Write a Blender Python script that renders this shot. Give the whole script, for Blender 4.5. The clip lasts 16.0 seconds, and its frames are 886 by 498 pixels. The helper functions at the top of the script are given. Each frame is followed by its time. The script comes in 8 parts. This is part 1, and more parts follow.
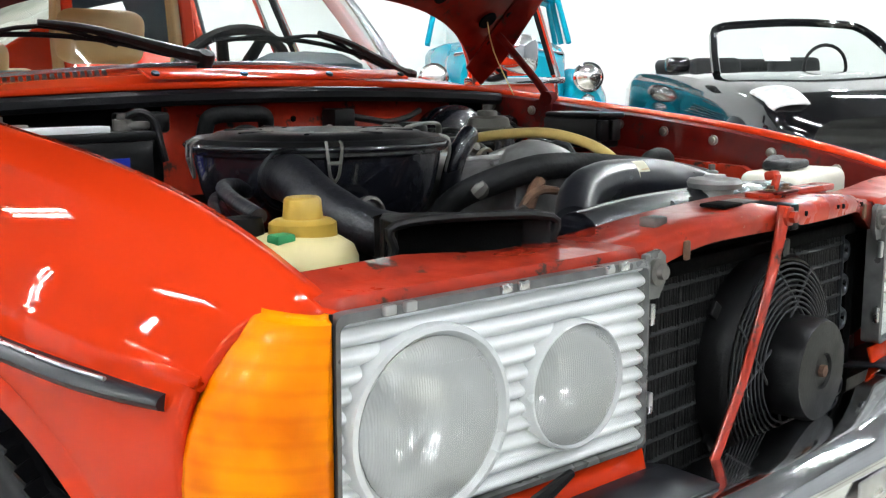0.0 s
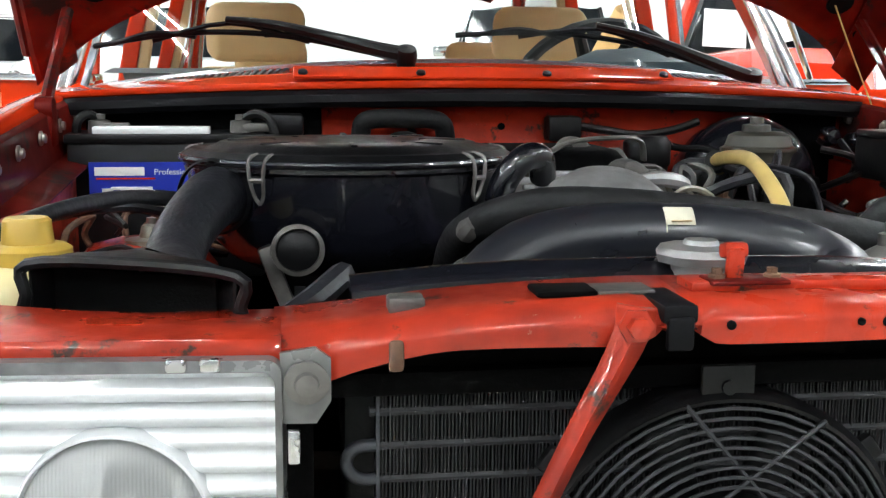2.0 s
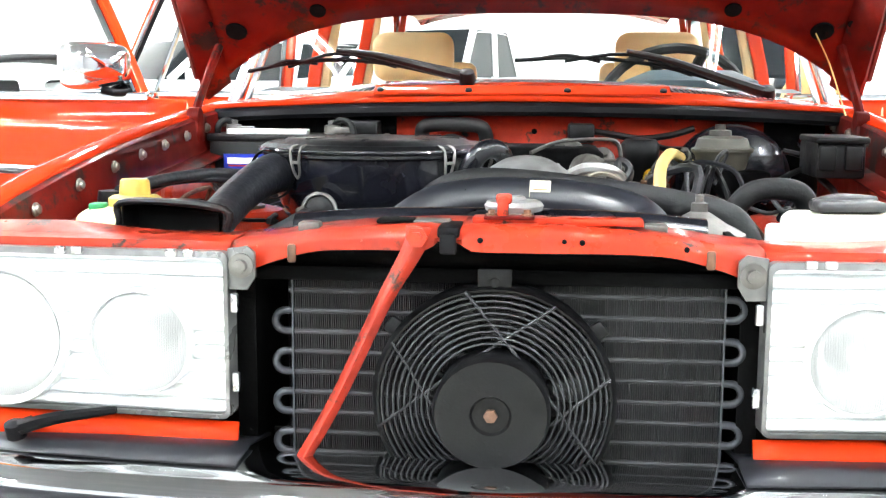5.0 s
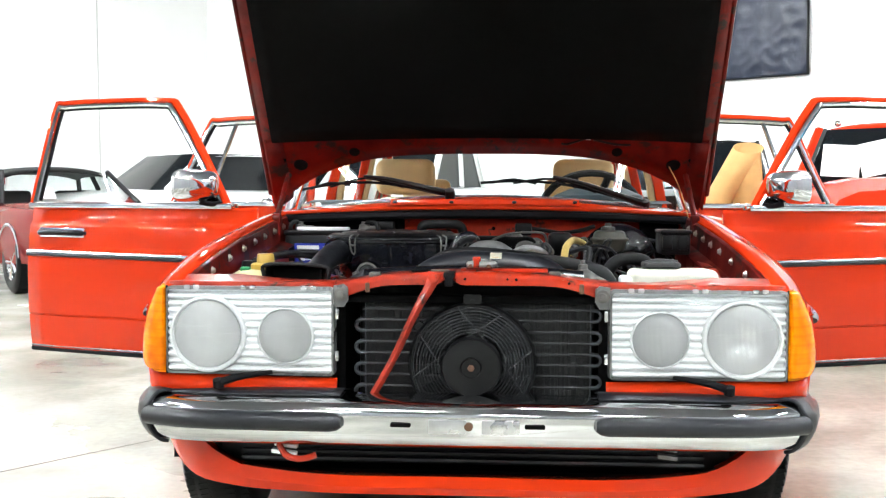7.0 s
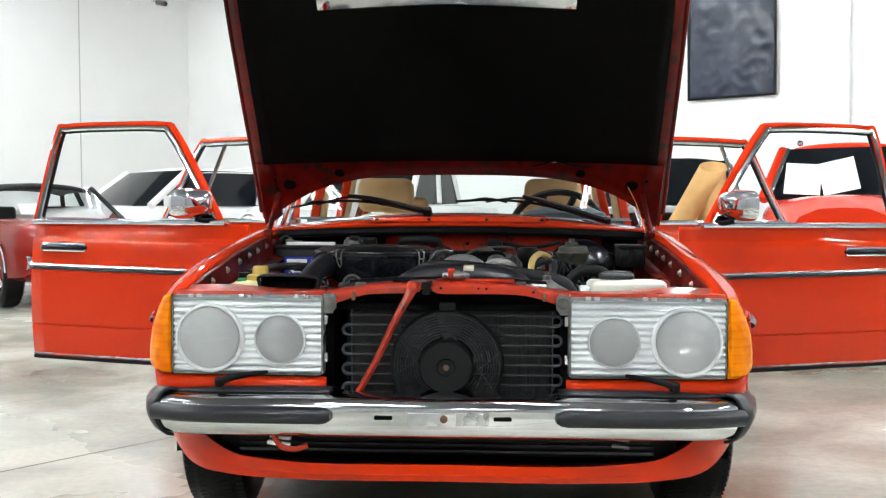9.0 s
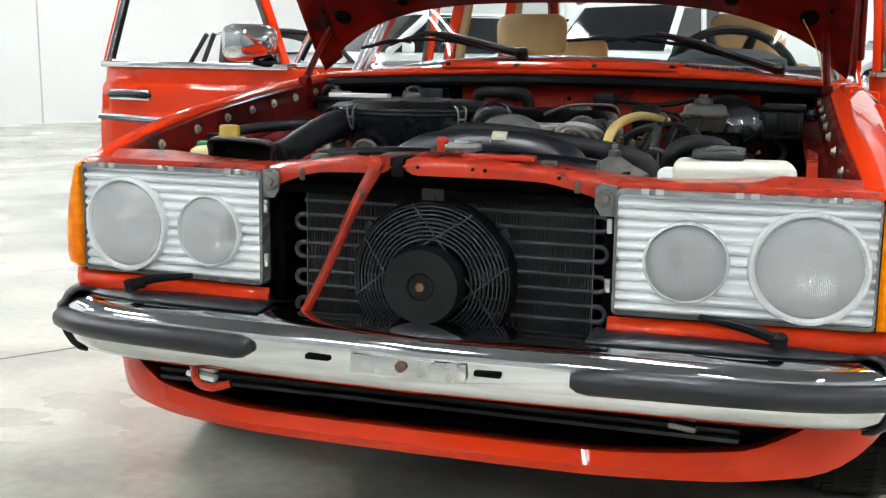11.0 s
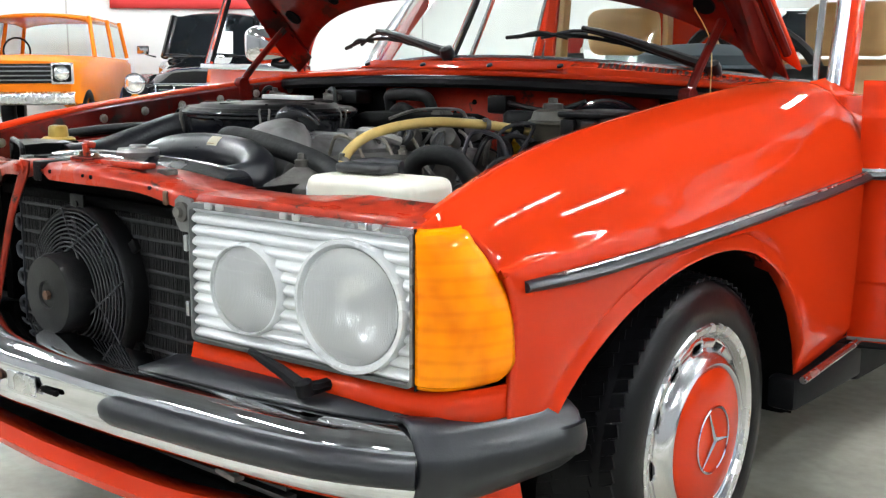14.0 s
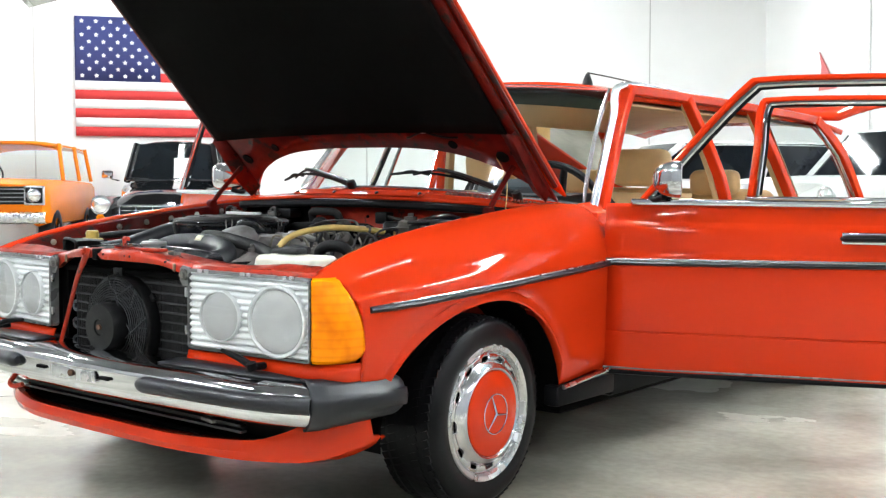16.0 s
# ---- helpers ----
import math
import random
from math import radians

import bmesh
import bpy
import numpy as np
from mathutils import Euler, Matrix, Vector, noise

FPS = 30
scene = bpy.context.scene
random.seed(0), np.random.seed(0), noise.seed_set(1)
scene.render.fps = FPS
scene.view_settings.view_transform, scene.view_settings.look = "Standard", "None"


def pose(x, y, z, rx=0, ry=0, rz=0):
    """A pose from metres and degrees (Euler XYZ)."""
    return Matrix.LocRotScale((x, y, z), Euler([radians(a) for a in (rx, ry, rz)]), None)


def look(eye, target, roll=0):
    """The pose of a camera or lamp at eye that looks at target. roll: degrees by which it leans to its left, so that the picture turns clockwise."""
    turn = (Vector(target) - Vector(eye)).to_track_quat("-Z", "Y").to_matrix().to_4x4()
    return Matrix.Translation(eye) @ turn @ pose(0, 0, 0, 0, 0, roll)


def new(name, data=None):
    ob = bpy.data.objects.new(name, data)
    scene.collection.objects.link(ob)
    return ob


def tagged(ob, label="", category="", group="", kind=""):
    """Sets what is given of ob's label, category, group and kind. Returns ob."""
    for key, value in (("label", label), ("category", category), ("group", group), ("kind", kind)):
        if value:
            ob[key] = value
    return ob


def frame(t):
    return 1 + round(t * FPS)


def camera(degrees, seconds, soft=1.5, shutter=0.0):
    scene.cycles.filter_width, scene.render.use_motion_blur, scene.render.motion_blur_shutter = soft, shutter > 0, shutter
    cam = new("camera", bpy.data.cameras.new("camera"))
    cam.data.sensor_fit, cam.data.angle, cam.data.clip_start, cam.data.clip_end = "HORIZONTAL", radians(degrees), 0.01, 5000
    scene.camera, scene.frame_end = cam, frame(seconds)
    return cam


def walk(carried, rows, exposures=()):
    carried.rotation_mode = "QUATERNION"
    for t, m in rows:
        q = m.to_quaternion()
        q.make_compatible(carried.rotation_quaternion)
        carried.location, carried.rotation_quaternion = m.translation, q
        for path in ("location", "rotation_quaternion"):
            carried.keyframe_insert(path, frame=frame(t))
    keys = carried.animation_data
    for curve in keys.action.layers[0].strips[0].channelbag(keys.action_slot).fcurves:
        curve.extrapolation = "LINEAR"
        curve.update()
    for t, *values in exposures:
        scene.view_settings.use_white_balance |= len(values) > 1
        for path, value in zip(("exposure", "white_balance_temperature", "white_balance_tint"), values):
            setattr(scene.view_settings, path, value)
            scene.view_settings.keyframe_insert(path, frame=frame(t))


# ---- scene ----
cam = camera(43.60, 16.0, soft=1.3)
PATH = [
    (0, (-1.392, -0.945, 0.965), (0.047, 0.405, 0.636), -0.45),
    (0.5, (-1.079, -1.075, 0.958), (0.055, 0.541, 0.641), -0.56),
    (1, (-0.791, -1.141, 0.958), (0.046, 0.648, 0.643), -0.72),
    (1.5, (-0.533, -1.134, 0.955), (0.031, 0.758, 0.637), -0.71),
    (2, (-0.325, -1.056, 0.950), (-0.051, 0.900, 0.636), -0.32),
    (2.5, (-0.174, -0.968, 0.949), (-0.118, 1.006, 0.634), -0.06),
    (3, (-0.051, -0.895, 0.948), (-0.127, 1.080, 0.638), 0.06),
    (3.5, (-0.007, -0.917, 0.950), (-0.067, 1.060, 0.652), -0.17),
    (4, (0.022, -1.079, 0.947), (-0.078, 0.898, 0.662), -0.10),
    (4.5, (0.054, -1.345, 0.946), (-0.141, 0.626, 0.662), -0.37),
    (4.7, (0.069, -1.454, 0.946), (-0.136, 0.516, 0.661), -0.46),
    (6.8, (0.112, -2.865, 0.956), (-0.012, -0.872, 0.841), -0.55),
    (7, (0.123, -2.967, 0.959), (-0.014, -0.973, 0.870), -0.54),
    (7.5, (0.130, -3.199, 0.964), (-0.004, -1.204, 0.911), -0.53),
    (8, (0.135, -3.320, 0.967), (0.033, -1.323, 0.912), -0.56),
    (8.5, (0.142, -3.332, 0.965), (0.045, -1.335, 0.912), -0.58),
    (9, (0.145, -3.296, 0.965), (0.048, -1.299, 0.904), -0.48),
    (9.5, (0.223, -3.097, 0.962), (0.144, -1.100, 0.885), -0.25),
    (10, (0.378, -2.835, 0.953), (0.163, -0.851, 0.827), -0.14),
    (10.2, (0.442, -2.721, 0.949), (0.176, -0.749, 0.748), -0.14),
    (12.3, (0.988, -1.336, 0.940), (-0.124, 0.289, 0.589), 0.16),
    (12.5, (1.060, -1.261, 0.936), (-0.073, 0.351, 0.594), 0.14),
    (13, (1.246, -1.151, 0.936), (0.057, 0.421, 0.598), -0.07),
    (13.5, (1.480, -1.165, 0.937), (0.227, 0.358, 0.605), -0.14),
    (14, (1.764, -1.306, 0.941), (0.471, 0.185, 0.619), -0.25),
    (14.5, (2.035, -1.514, 0.943), (0.736, -0.018, 0.668), 0.06),
    (15, (2.331, -1.790, 0.947), (1.070, -0.256, 0.712), -0.02),
    (15.5, (2.587, -2.038, 0.949), (1.346, -0.478, 0.789), 0.10),
    (16, (2.803, -2.235, 0.952), (1.562, -0.670, 0.848), -0.03),
]
walk(cam, [(t, look(eye, target, roll)) for t, eye, target, roll in PATH], exposures=((0, 0.0), (1.0, -0.13), (1.8, 0.12), (2.5, 0.70), (3.5, 1.28), (4.7, 1.72), (5.4, 1.05), (6.8, 0.52), (7.5, 0.2), (9.5, -0.1), (12.5, -0.05), (14.5, 0.1), (16, 0.1)))

# ---- light ----
world = bpy.data.worlds.new("world")
scene.world = world
world.use_nodes = True
world.node_tree.nodes["Background"].inputs[0].default_value = (0.97, 0.99, 1.0, 1)
world.node_tree.nodes["Background"].inputs[1].default_value = 0.05
LAMP = 355.0


# ---- materials ----
def mat(name, color, rough=0.5, metal=0.0, spec=0.5, coat=0.0, var=0.0, scale=20.0, bump=0.0, bscale=200.0, rvar=0.0, second=None, emit=0.0, trans=0.0, alpha=1.0, ior=1.45, coat_ior=1.5):
    """A procedural material: colour with two scales of variation, roughness variation and fine relief."""
    m = bpy.data.materials.new(name)
    m.use_nodes = True
    nt = m.node_tree
    b = nt.nodes["Principled BSDF"]
    b.inputs["Base Color"].default_value = (*color, 1)
    b.inputs["Roughness"].default_value = rough
    b.inputs["Metallic"].default_value = metal
    b.inputs["Specular IOR Level"].default_value = spec
    b.inputs["Coat Weight"].default_value = coat
    b.inputs["Coat Roughness"].default_value = 0.03
    b.inputs["Coat IOR"].default_value = coat_ior
    b.inputs["Transmission Weight"].default_value = trans
    b.inputs["IOR"].default_value = ior
    b.inputs["Alpha"].default_value = alpha
    if emit:
        b.inputs["Emission Color"].default_value = (*color, 1)
        b.inputs["Emission Strength"].default_value = emit
    tc = nt.nodes.new("ShaderNodeTexCoord")
    if var or second:
        n1 = nt.nodes.new("ShaderNodeTexNoise")
        n1.inputs["Scale"].default_value = scale
        n1.inputs["Detail"].default_value = 6
        n2 = nt.nodes.new("ShaderNodeTexNoise")
        n2.inputs["Scale"].default_value = scale * 0.17
        n2.inputs["Detail"].default_value = 3
        add = nt.nodes.new("ShaderNodeMath")
        add.operation = "ADD"
        ramp = nt.nodes.new("ShaderNodeMapRange")
        ramp.inputs[1].default_value, ramp.inputs[2].default_value = 0.7, 1.3
        mix = nt.nodes.new("ShaderNodeMix")
        mix.data_type = "RGBA"
        low = second if second else tuple(c * (1 - var) for c in color)
        high = color if second else tuple(min(1, c * (1 + var * 0.6)) for c in color)
        mix.inputs[6].default_value = (*low, 1)
        mix.inputs[7].default_value = (*high, 1)
        for n in (n1, n2):
            nt.links.new(tc.outputs["Object"], n.inputs["Vector"])
        nt.links.new(n1.outputs["Fac"], add.inputs[0])
        nt.links.new(n2.outputs["Fac"], add.inputs[1])
        nt.links.new(add.outputs[0], ramp.inputs[0])
        nt.links.new(ramp.outputs[0], mix.inputs[0])
        nt.links.new(mix.outputs[2], b.inputs["Base Color"])
        if rvar:
            mr = nt.nodes.new("ShaderNodeMapRange")
            mr.inputs[1].default_value, mr.inputs[2].default_value = 0.7, 1.3
            mr.inputs[3].default_value, mr.inputs[4].default_value = min(1, rough + rvar), max(0.02, rough - rvar)
            nt.links.new(add.outputs[0], mr.inputs[0])
            nt.links.new(mr.outputs[0], b.inputs["Roughness"])
    if bump:
        nb = nt.nodes.new("ShaderNodeTexNoise")
        nb.inputs["Scale"].default_value = bscale
        nb.inputs["Detail"].default_value = 4
        bp = nt.nodes.new("ShaderNodeBump")
        bp.inputs["Strength"].default_value = bump
        bp.inputs["Distance"].default_value = 0.004
        nt.links.new(tc.outputs["Object"], nb.inputs["Vector"])
        nt.links.new(nb.outputs["Fac"], bp.inputs["Height"])
        nt.links.new(bp.outputs[0], b.inputs["Normal"])
    return m


def chipped(m, color, scale, above):
    """Breaks a paint up with patches of grime and bare spots."""
    nt = m.node_tree
    b = nt.nodes["Principled BSDF"]
    came = b.inputs["Base Color"].links[0].from_socket
    tc, nz, mr, mx = (nt.nodes.new(k) for k in ("ShaderNodeTexCoord", "ShaderNodeTexNoise", "ShaderNodeMapRange", "ShaderNodeMix"))
    nz.inputs["Scale"].default_value, nz.inputs["Detail"].default_value, nz.inputs["Roughness"].default_value = scale, 8, 0.7
    mr.inputs[1].default_value, mr.inputs[2].default_value = above, above + 0.06
    mx.data_type = "RGBA"
    mx.inputs[7].default_value = (*color, 1)
    nt.links.new(tc.outputs["Object"], nz.inputs["Vector"])
    nt.links.new(nz.outputs["Fac"], mr.inputs[0])
    nt.links.new(mr.outputs[0], mx.inputs[0])
    nt.links.new(came, mx.inputs[6])
    nt.links.new(mx.outputs[2], b.inputs["Base Color"])
    return m


RED = mat("red_paint", (0.57, 0.033, 0.006), 0.4, spec=0.0, coat=0.75, coat_ior=1.37, var=0.05, scale=3, bump=0.012, bscale=9)
# body red darkened for the shade under the raised bonnet, with some grime
RED_SHADED_GRIMY = mat("shaded_grimy_red_paint", (0.15, 0.008, 0.005), 0.4, spec=0.03, coat=0.2, second=(0.055, 0.005, 0.004), scale=14, bump=0.08, bscale=60, rvar=0.12)
RED_WORN = mat("worn_red_paint", (0.47, 0.034, 0.012), 0.36, spec=0.1, coat=0.45, second=(0.22, 0.022, 0.013), scale=26, bump=0.12, bscale=90, rvar=0.15)
chipped(RED_WORN, (0.045, 0.026, 0.020), 24, 0.585)
chipped(RED_WORN, (0.30, 0.17, 0.12), 70, 0.66)
chipped(RED_SHADED_GRIMY, (0.025, 0.016, 0.014), 9, 0.54)
CHROME = mat("chrome", (0.62, 0.62, 0.64), 0.07, 1.0, var=0.04, scale=8, rvar=0.03)
CHROME_DULL = mat("brushed_aluminium", (0.62, 0.62, 0.63), 0.28, 1.0, var=0.15, scale=30, rvar=0.08)
RUBBER = mat("grey_rubber", (0.013, 0.0135, 0.017), 0.34, spec=0.36, var=0.12, scale=30, bump=0.04, bscale=300, rvar=0.02)
RUBBER_BLACK = mat("black_rubber", (0.005, 0.005, 0.006), 0.5, spec=0.09, var=0.3, scale=30, bump=0.12, bscale=250)
TYRE = mat("tyre_rubber", (0.005, 0.005, 0.006), 0.36, spec=0.16, var=0.25, scale=25, bump=0.1, bscale=180)
BLACK_GLOSS = mat("black_enamel", (0.006, 0.0065, 0.010), 0.25, spec=0.5, coat=0.6, var=0.3, scale=12, bump=0.03, bscale=40, rvar=0.06)
BLACK_PLASTIC = mat("black_plastic", (0.004, 0.004, 0.0045), 0.42, spec=0.24, var=0.3, scale=40, bump=0.1, bscale=300, rvar=0.1)
BLACK_MATTE = mat("black_felt", (0.004, 0.004, 0.004), 0.95, spec=0.05, var=0.3, scale=30, bump=0.3, bscale=400)
HOSE = mat("rubber_hose", (0.011, 0.0115, 0.015), 0.46, spec=0.55, var=0.4, scale=35, bump=0.3, bscale=120, rvar=0.12)
SATIN_HOSE = mat("satin_rubber_hose", (0.012, 0.013, 0.018), 0.33, spec=0.8, coat=0.15, var=0.3, scale=30, bump=0.08, bscale=90, rvar=0.1)
HOSE_MATTE = mat("matte_rubber_hose", (0.007, 0.0072, 0.008), 0.62, spec=0.3, var=0.4, scale=35, bump=0.3, bscale=120, rvar=0.1)
# near-black for grimy metal and for added plates deep in the bay
DARK = mat("grimy_metal_and_dark_fill", (0.0022, 0.0022, 0.0023), 0.75, 0.0, spec=0.04, var=0.5, scale=25, bump=0.25, bscale=120)
FINS = mat("dark_radiator_fins", (0.020, 0.020, 0.021), 0.6, 0.0, spec=0.3, second=(0.006, 0.006, 0.006), scale=60, bump=0.4, bscale=500)
TUBE_GREY = mat("grey_condenser_tube", (0.022, 0.0225, 0.025), 0.5, 0.0, spec=0.35, var=0.4, scale=40, bump=0.1)
ALU = mat("cast_aluminium", (0.55, 0.55, 0.56), 0.42, 0.7, second=(0.24, 0.23, 0.22), scale=22, bump=0.15, bscale=180, rvar=0.12)
ALU_DIRTY = mat("grimy_aluminium", (0.2, 0.19, 0.18), 0.5, 0.6, second=(0.05, 0.045, 0.04), scale=30, bump=0.2, bscale=160)
STEEL = mat("plated_steel", (0.5, 0.49, 0.46), 0.35, 0.9, second=(0.28, 0.24, 0.18), scale=60)
RUST = mat("rusty_steel", (0.18, 0.09, 0.05), 0.75, 0.2, second=(0.07, 0.04, 0.03), scale=70, bump=0.2)
YELLOW_CAP = mat("yellow_plastic_cap", (0.46, 0.30, 0.05), 0.42, var=0.2, scale=30, bump=0.05)
CREAM = mat("aged_cream_plastic", (0.68, 0.58, 0.30), 0.4, var=0.12, scale=18, bump=0.03)
WHITE_TANK = mat("translucent_white_plastic", (0.72, 0.70, 0.60), 0.35, var=0.08, scale=14, bump=0.03)
YELLOW_HOSE = mat("tan_yellow_hose", (0.60, 0.43, 0.14), 0.45, var=0.15, scale=30)
AMBER = mat("amber_lens", (0.76, 0.15, 0.001), 0.2, spec=0.03, coat=0.25, var=0.12, scale=12, bump=0.03, bscale=60)
# bands of the inner ribs and pools of light, mixed into the lens colour
amber = AMBER.node_tree
rib_bands = amber.nodes.new("ShaderNodeTexWave")
rib_bands.bands_direction = "Z"
rib_bands.inputs["Scale"].default_value, rib_bands.inputs["Distortion"].default_value = 14, 0.4
light_pools = amber.nodes.new("ShaderNodeTexNoise")
light_pools.inputs["Scale"].default_value = 16
blend, deep = amber.nodes.new("ShaderNodeMath"), amber.nodes.new("ShaderNodeMix")
blend.operation, deep.data_type = "MULTIPLY", "RGBA"
deep.inputs[6].default_value, deep.inputs[7].default_value = (0.62, 0.085, 0.0005, 1), (0.95, 0.27, 0.001, 1)
spot = amber.nodes.new("ShaderNodeTexCoord")
for n in (rib_bands, light_pools):
    amber.links.new(spot.outputs["Object"], n.inputs["Vector"])
soft_band = amber.nodes.new("ShaderNodeMapRange")
soft_band.inputs[2].default_value, soft_band.inputs[3].default_value = 0.35, 0.78
amber.links.new(rib_bands.outputs["Fac"], soft_band.inputs[0])
rise = amber.nodes.new("ShaderNodeMapRange")
rise.inputs[1].default_value, rise.inputs[2].default_value, rise.inputs[3].default_value = 0.3, 0.6, 0.35
amber.links.new(light_pools.outputs["Fac"], rise.inputs[0])
amber.links.new(soft_band.outputs[0], blend.inputs[0])
amber.links.new(rise.outputs[0], blend.inputs[1])
amber.links.new(blend.outputs[0], deep.inputs[0])
amber.links.new(deep.outputs[2], amber.nodes["Principled BSDF"].inputs["Base Color"])
REFLECTOR = mat("silver_reflector", (0.86, 0.87, 0.88), 0.35, 0.2, var=0.08, scale=10, rvar=0.06)
RING = mat("pale_lamp_rim", (0.72, 0.73, 0.74), 0.25, 0.15, var=0.1, scale=18, rvar=0.08)
LAMP_BOWL = mat("lamp_bowl", (0.95, 0.95, 0.96), 0.16, 1.0, var=0.1, scale=14, rvar=0.08)
BEZEL = mat("grey_lamp_frame", (0.26, 0.26, 0.26), 0.32, 0.5, second=(0.10, 0.10, 0.10), scale=28, rvar=0.1)
TAN = mat("tan_leather", (0.64, 0.44, 0.22), 0.5, var=0.1, scale=16, bump=0.12, bscale=240)
TAN_DARK = mat("tan_trim", (0.55, 0.40, 0.22), 0.6, var=0.1, scale=20, bump=0.1)
DASH = mat("dark_blue_dash", (0.03, 0.045, 0.055), 0.5, var=0.15, scale=20, bump=0.1)
BLUE_LABEL = mat("blue_label", (0.012, 0.03, 0.36), 0.35, var=0.06, scale=20)
WHITE_PAPER = mat("white_paper", (0.82, 0.82, 0.80), 0.7, var=0.03, scale=10)
CREAM_PAPER = mat("cream_sticker", (0.68, 0.64, 0.5), 0.6, var=0.1, scale=80)
GREEN = mat("green_plastic", (0.02, 0.22, 0.08), 0.5)
PAPER_BROWN = mat("brown_kraft_paper", (0.50, 0.29, 0.11), 0.8, var=0.12, scale=12, bump=0.08, bscale=40)


def glass_mat(name, tint, mixing):
    """Thin glass: mostly clear, with a mirror's share that grows at grazing angles."""
    m = bpy.data.materials.new(name)
    m.use_nodes = True
    nt = m.node_tree
    nt.nodes.clear()
    out = nt.nodes.new("ShaderNodeOutputMaterial")
    tr = nt.nodes.new("ShaderNodeBsdfTransparent")
    tr.inputs[0].default_value = (*tint, 1)
    gl = nt.nodes.new("ShaderNodeBsdfGlossy")
    gl.inputs["Roughness"].default_value = 0.02
    fr = nt.nodes.new("ShaderNodeFresnel")
    fr.inputs["IOR"].default_value = mixing
    mx = nt.nodes.new("ShaderNodeMixShader")
    nt.links.new(fr.outputs[0], mx.inputs[0])
    nt.links.new(tr.outputs[0], mx.inputs[1])
    nt.links.new(gl.outputs[0], mx.inputs[2])
    nt.links.new(mx.outputs[0], out.inputs[0])
    return m


GLASS = glass_mat("window_glass", (0.90, 0.95, 0.93), 1.75)
LENS = glass_mat("lamp_glass", (0.97, 0.97, 0.97), 1.45)
MIRROR = mat("mirror_glass", (0.85, 0.86, 0.88), 0.03, 1.0)


def concrete_mat():
    m = mat("polished_concrete", (0.46, 0.43, 0.39), 0.22)
    nt = m.node_tree
    b = nt.nodes["Principled BSDF"]
    tc = nt.nodes.new("ShaderNodeTexCoord")
    big = nt.nodes.new("ShaderNodeTexNoise")
    big.inputs["Scale"].default_value, big.inputs["Detail"].default_value = 0.45, 8
    big.inputs["Distortion"].default_value = 0.25
    fine = nt.nodes.new("ShaderNodeTexNoise")
    fine.inputs["Scale"].default_value, fine.inputs["Detail"].default_value = 26, 6
    ramp = nt.nodes.new("ShaderNodeValToRGB")
    ramp.color_ramp.elements[0].position, ramp.color_ramp.elements[0].color = 0.35, (0.34, 0.325, 0.26, 1)
    ramp.color_ramp.elements[1].position, ramp.color_ramp.elements[1].color = 0.64, (0.74, 0.72, 0.63, 1)
    mid = ramp.color_ramp.elements.new(0.5)
    mid.color = (0.60, 0.585, 0.50, 1)
    mix = nt.nodes.new("ShaderNodeMix")
    mix.data_type, mix.blend_type = "RGBA", "MULTIPLY"
    mix.inputs[0].default_value = 0.35
    fr = nt.nodes.new("ShaderNodeMapRange")
    fr.inputs[1].default_value, fr.inputs[2].default_value, fr.inputs[3].default_value = 0.3, 0.65, 0.6
    rr = nt.nodes.new("ShaderNodeMapRange")
    rr.inputs[1].default_value, rr.inputs[2].default_value = 0.3, 0.7
    rr.inputs[3].default_value, rr.inputs[4].default_value = 0.14, 0.34
    bp = nt.nodes.new("ShaderNodeBump")
    bp.inputs["Strength"].default_value, bp.inputs["Distance"].default_value = 0.05, 0.003
    # soft-edged blotches: stains, plus patches of light and shadow put into the colour
    blot = nt.nodes.new("ShaderNodeTexNoise")
    blot.inputs["Scale"].default_value, blot.inputs["Detail"].default_value, blot.inputs["Distortion"].default_value = 1.5, 5, 0.5
    shade = nt.nodes.new("ShaderNodeMapRange")
    shade.inputs[1].default_value, shade.inputs[2].default_value, shade.inputs[3].default_value = 0.32, 0.60, 0.64
    over = nt.nodes.new("ShaderNodeMix")
    over.data_type, over.blend_type = "RGBA", "MULTIPLY"
    over.inputs[0].default_value = 1.0
    nt.links.new(blot.outputs["Fac"], shade.inputs[0])
    nt.links.new(shade.outputs[0], over.inputs[7])
    for n in (big, fine, blot):
        nt.links.new(tc.outputs["Object"], n.inputs["Vector"])
    nt.links.new(big.outputs["Fac"], ramp.inputs[0])
    nt.links.new(big.outputs["Fac"], rr.inputs[0])
    nt.links.new(rr.outputs[0], b.inputs["Roughness"])
    nt.links.new(ramp.outputs[0], mix.inputs[6])
    nt.links.new(fine.outputs["Fac"], fr.inputs[0])
    nt.links.new(fr.outputs[0], mix.inputs[7])
    nt.links.new(mix.outputs[2], over.inputs[6])
    nt.links.new(over.outputs[2], b.inputs["Base Color"])
    nt.links.new(fine.outputs["Fac"], bp.inputs["Height"])
    nt.links.new(bp.outputs[0], b.inputs["Normal"])
    return m


CONCRETE = concrete_mat()
WALL = mat("white_painted_wall", (0.80, 0.80, 0.79), 0.7, var=0.025, scale=1.2, bump=0.08, bscale=60)
TUBE_LIGHT = mat("fluorescent_tube", (0.93, 0.985, 1.0), 0.5, emit=LAMP)
# two walls and the ceiling are out of view, kept dark to cut fill light
UNSEEN_WALL = mat("grey_unseen_wall", (0.30, 0.31, 0.32), 0.8, var=0.1, scale=1.2, bump=0.08, bscale=60)
DARK_CEILING = mat("dark_unseen_ceiling", (0.10, 0.105, 0.11), 0.6, var=0.2, scale=2)
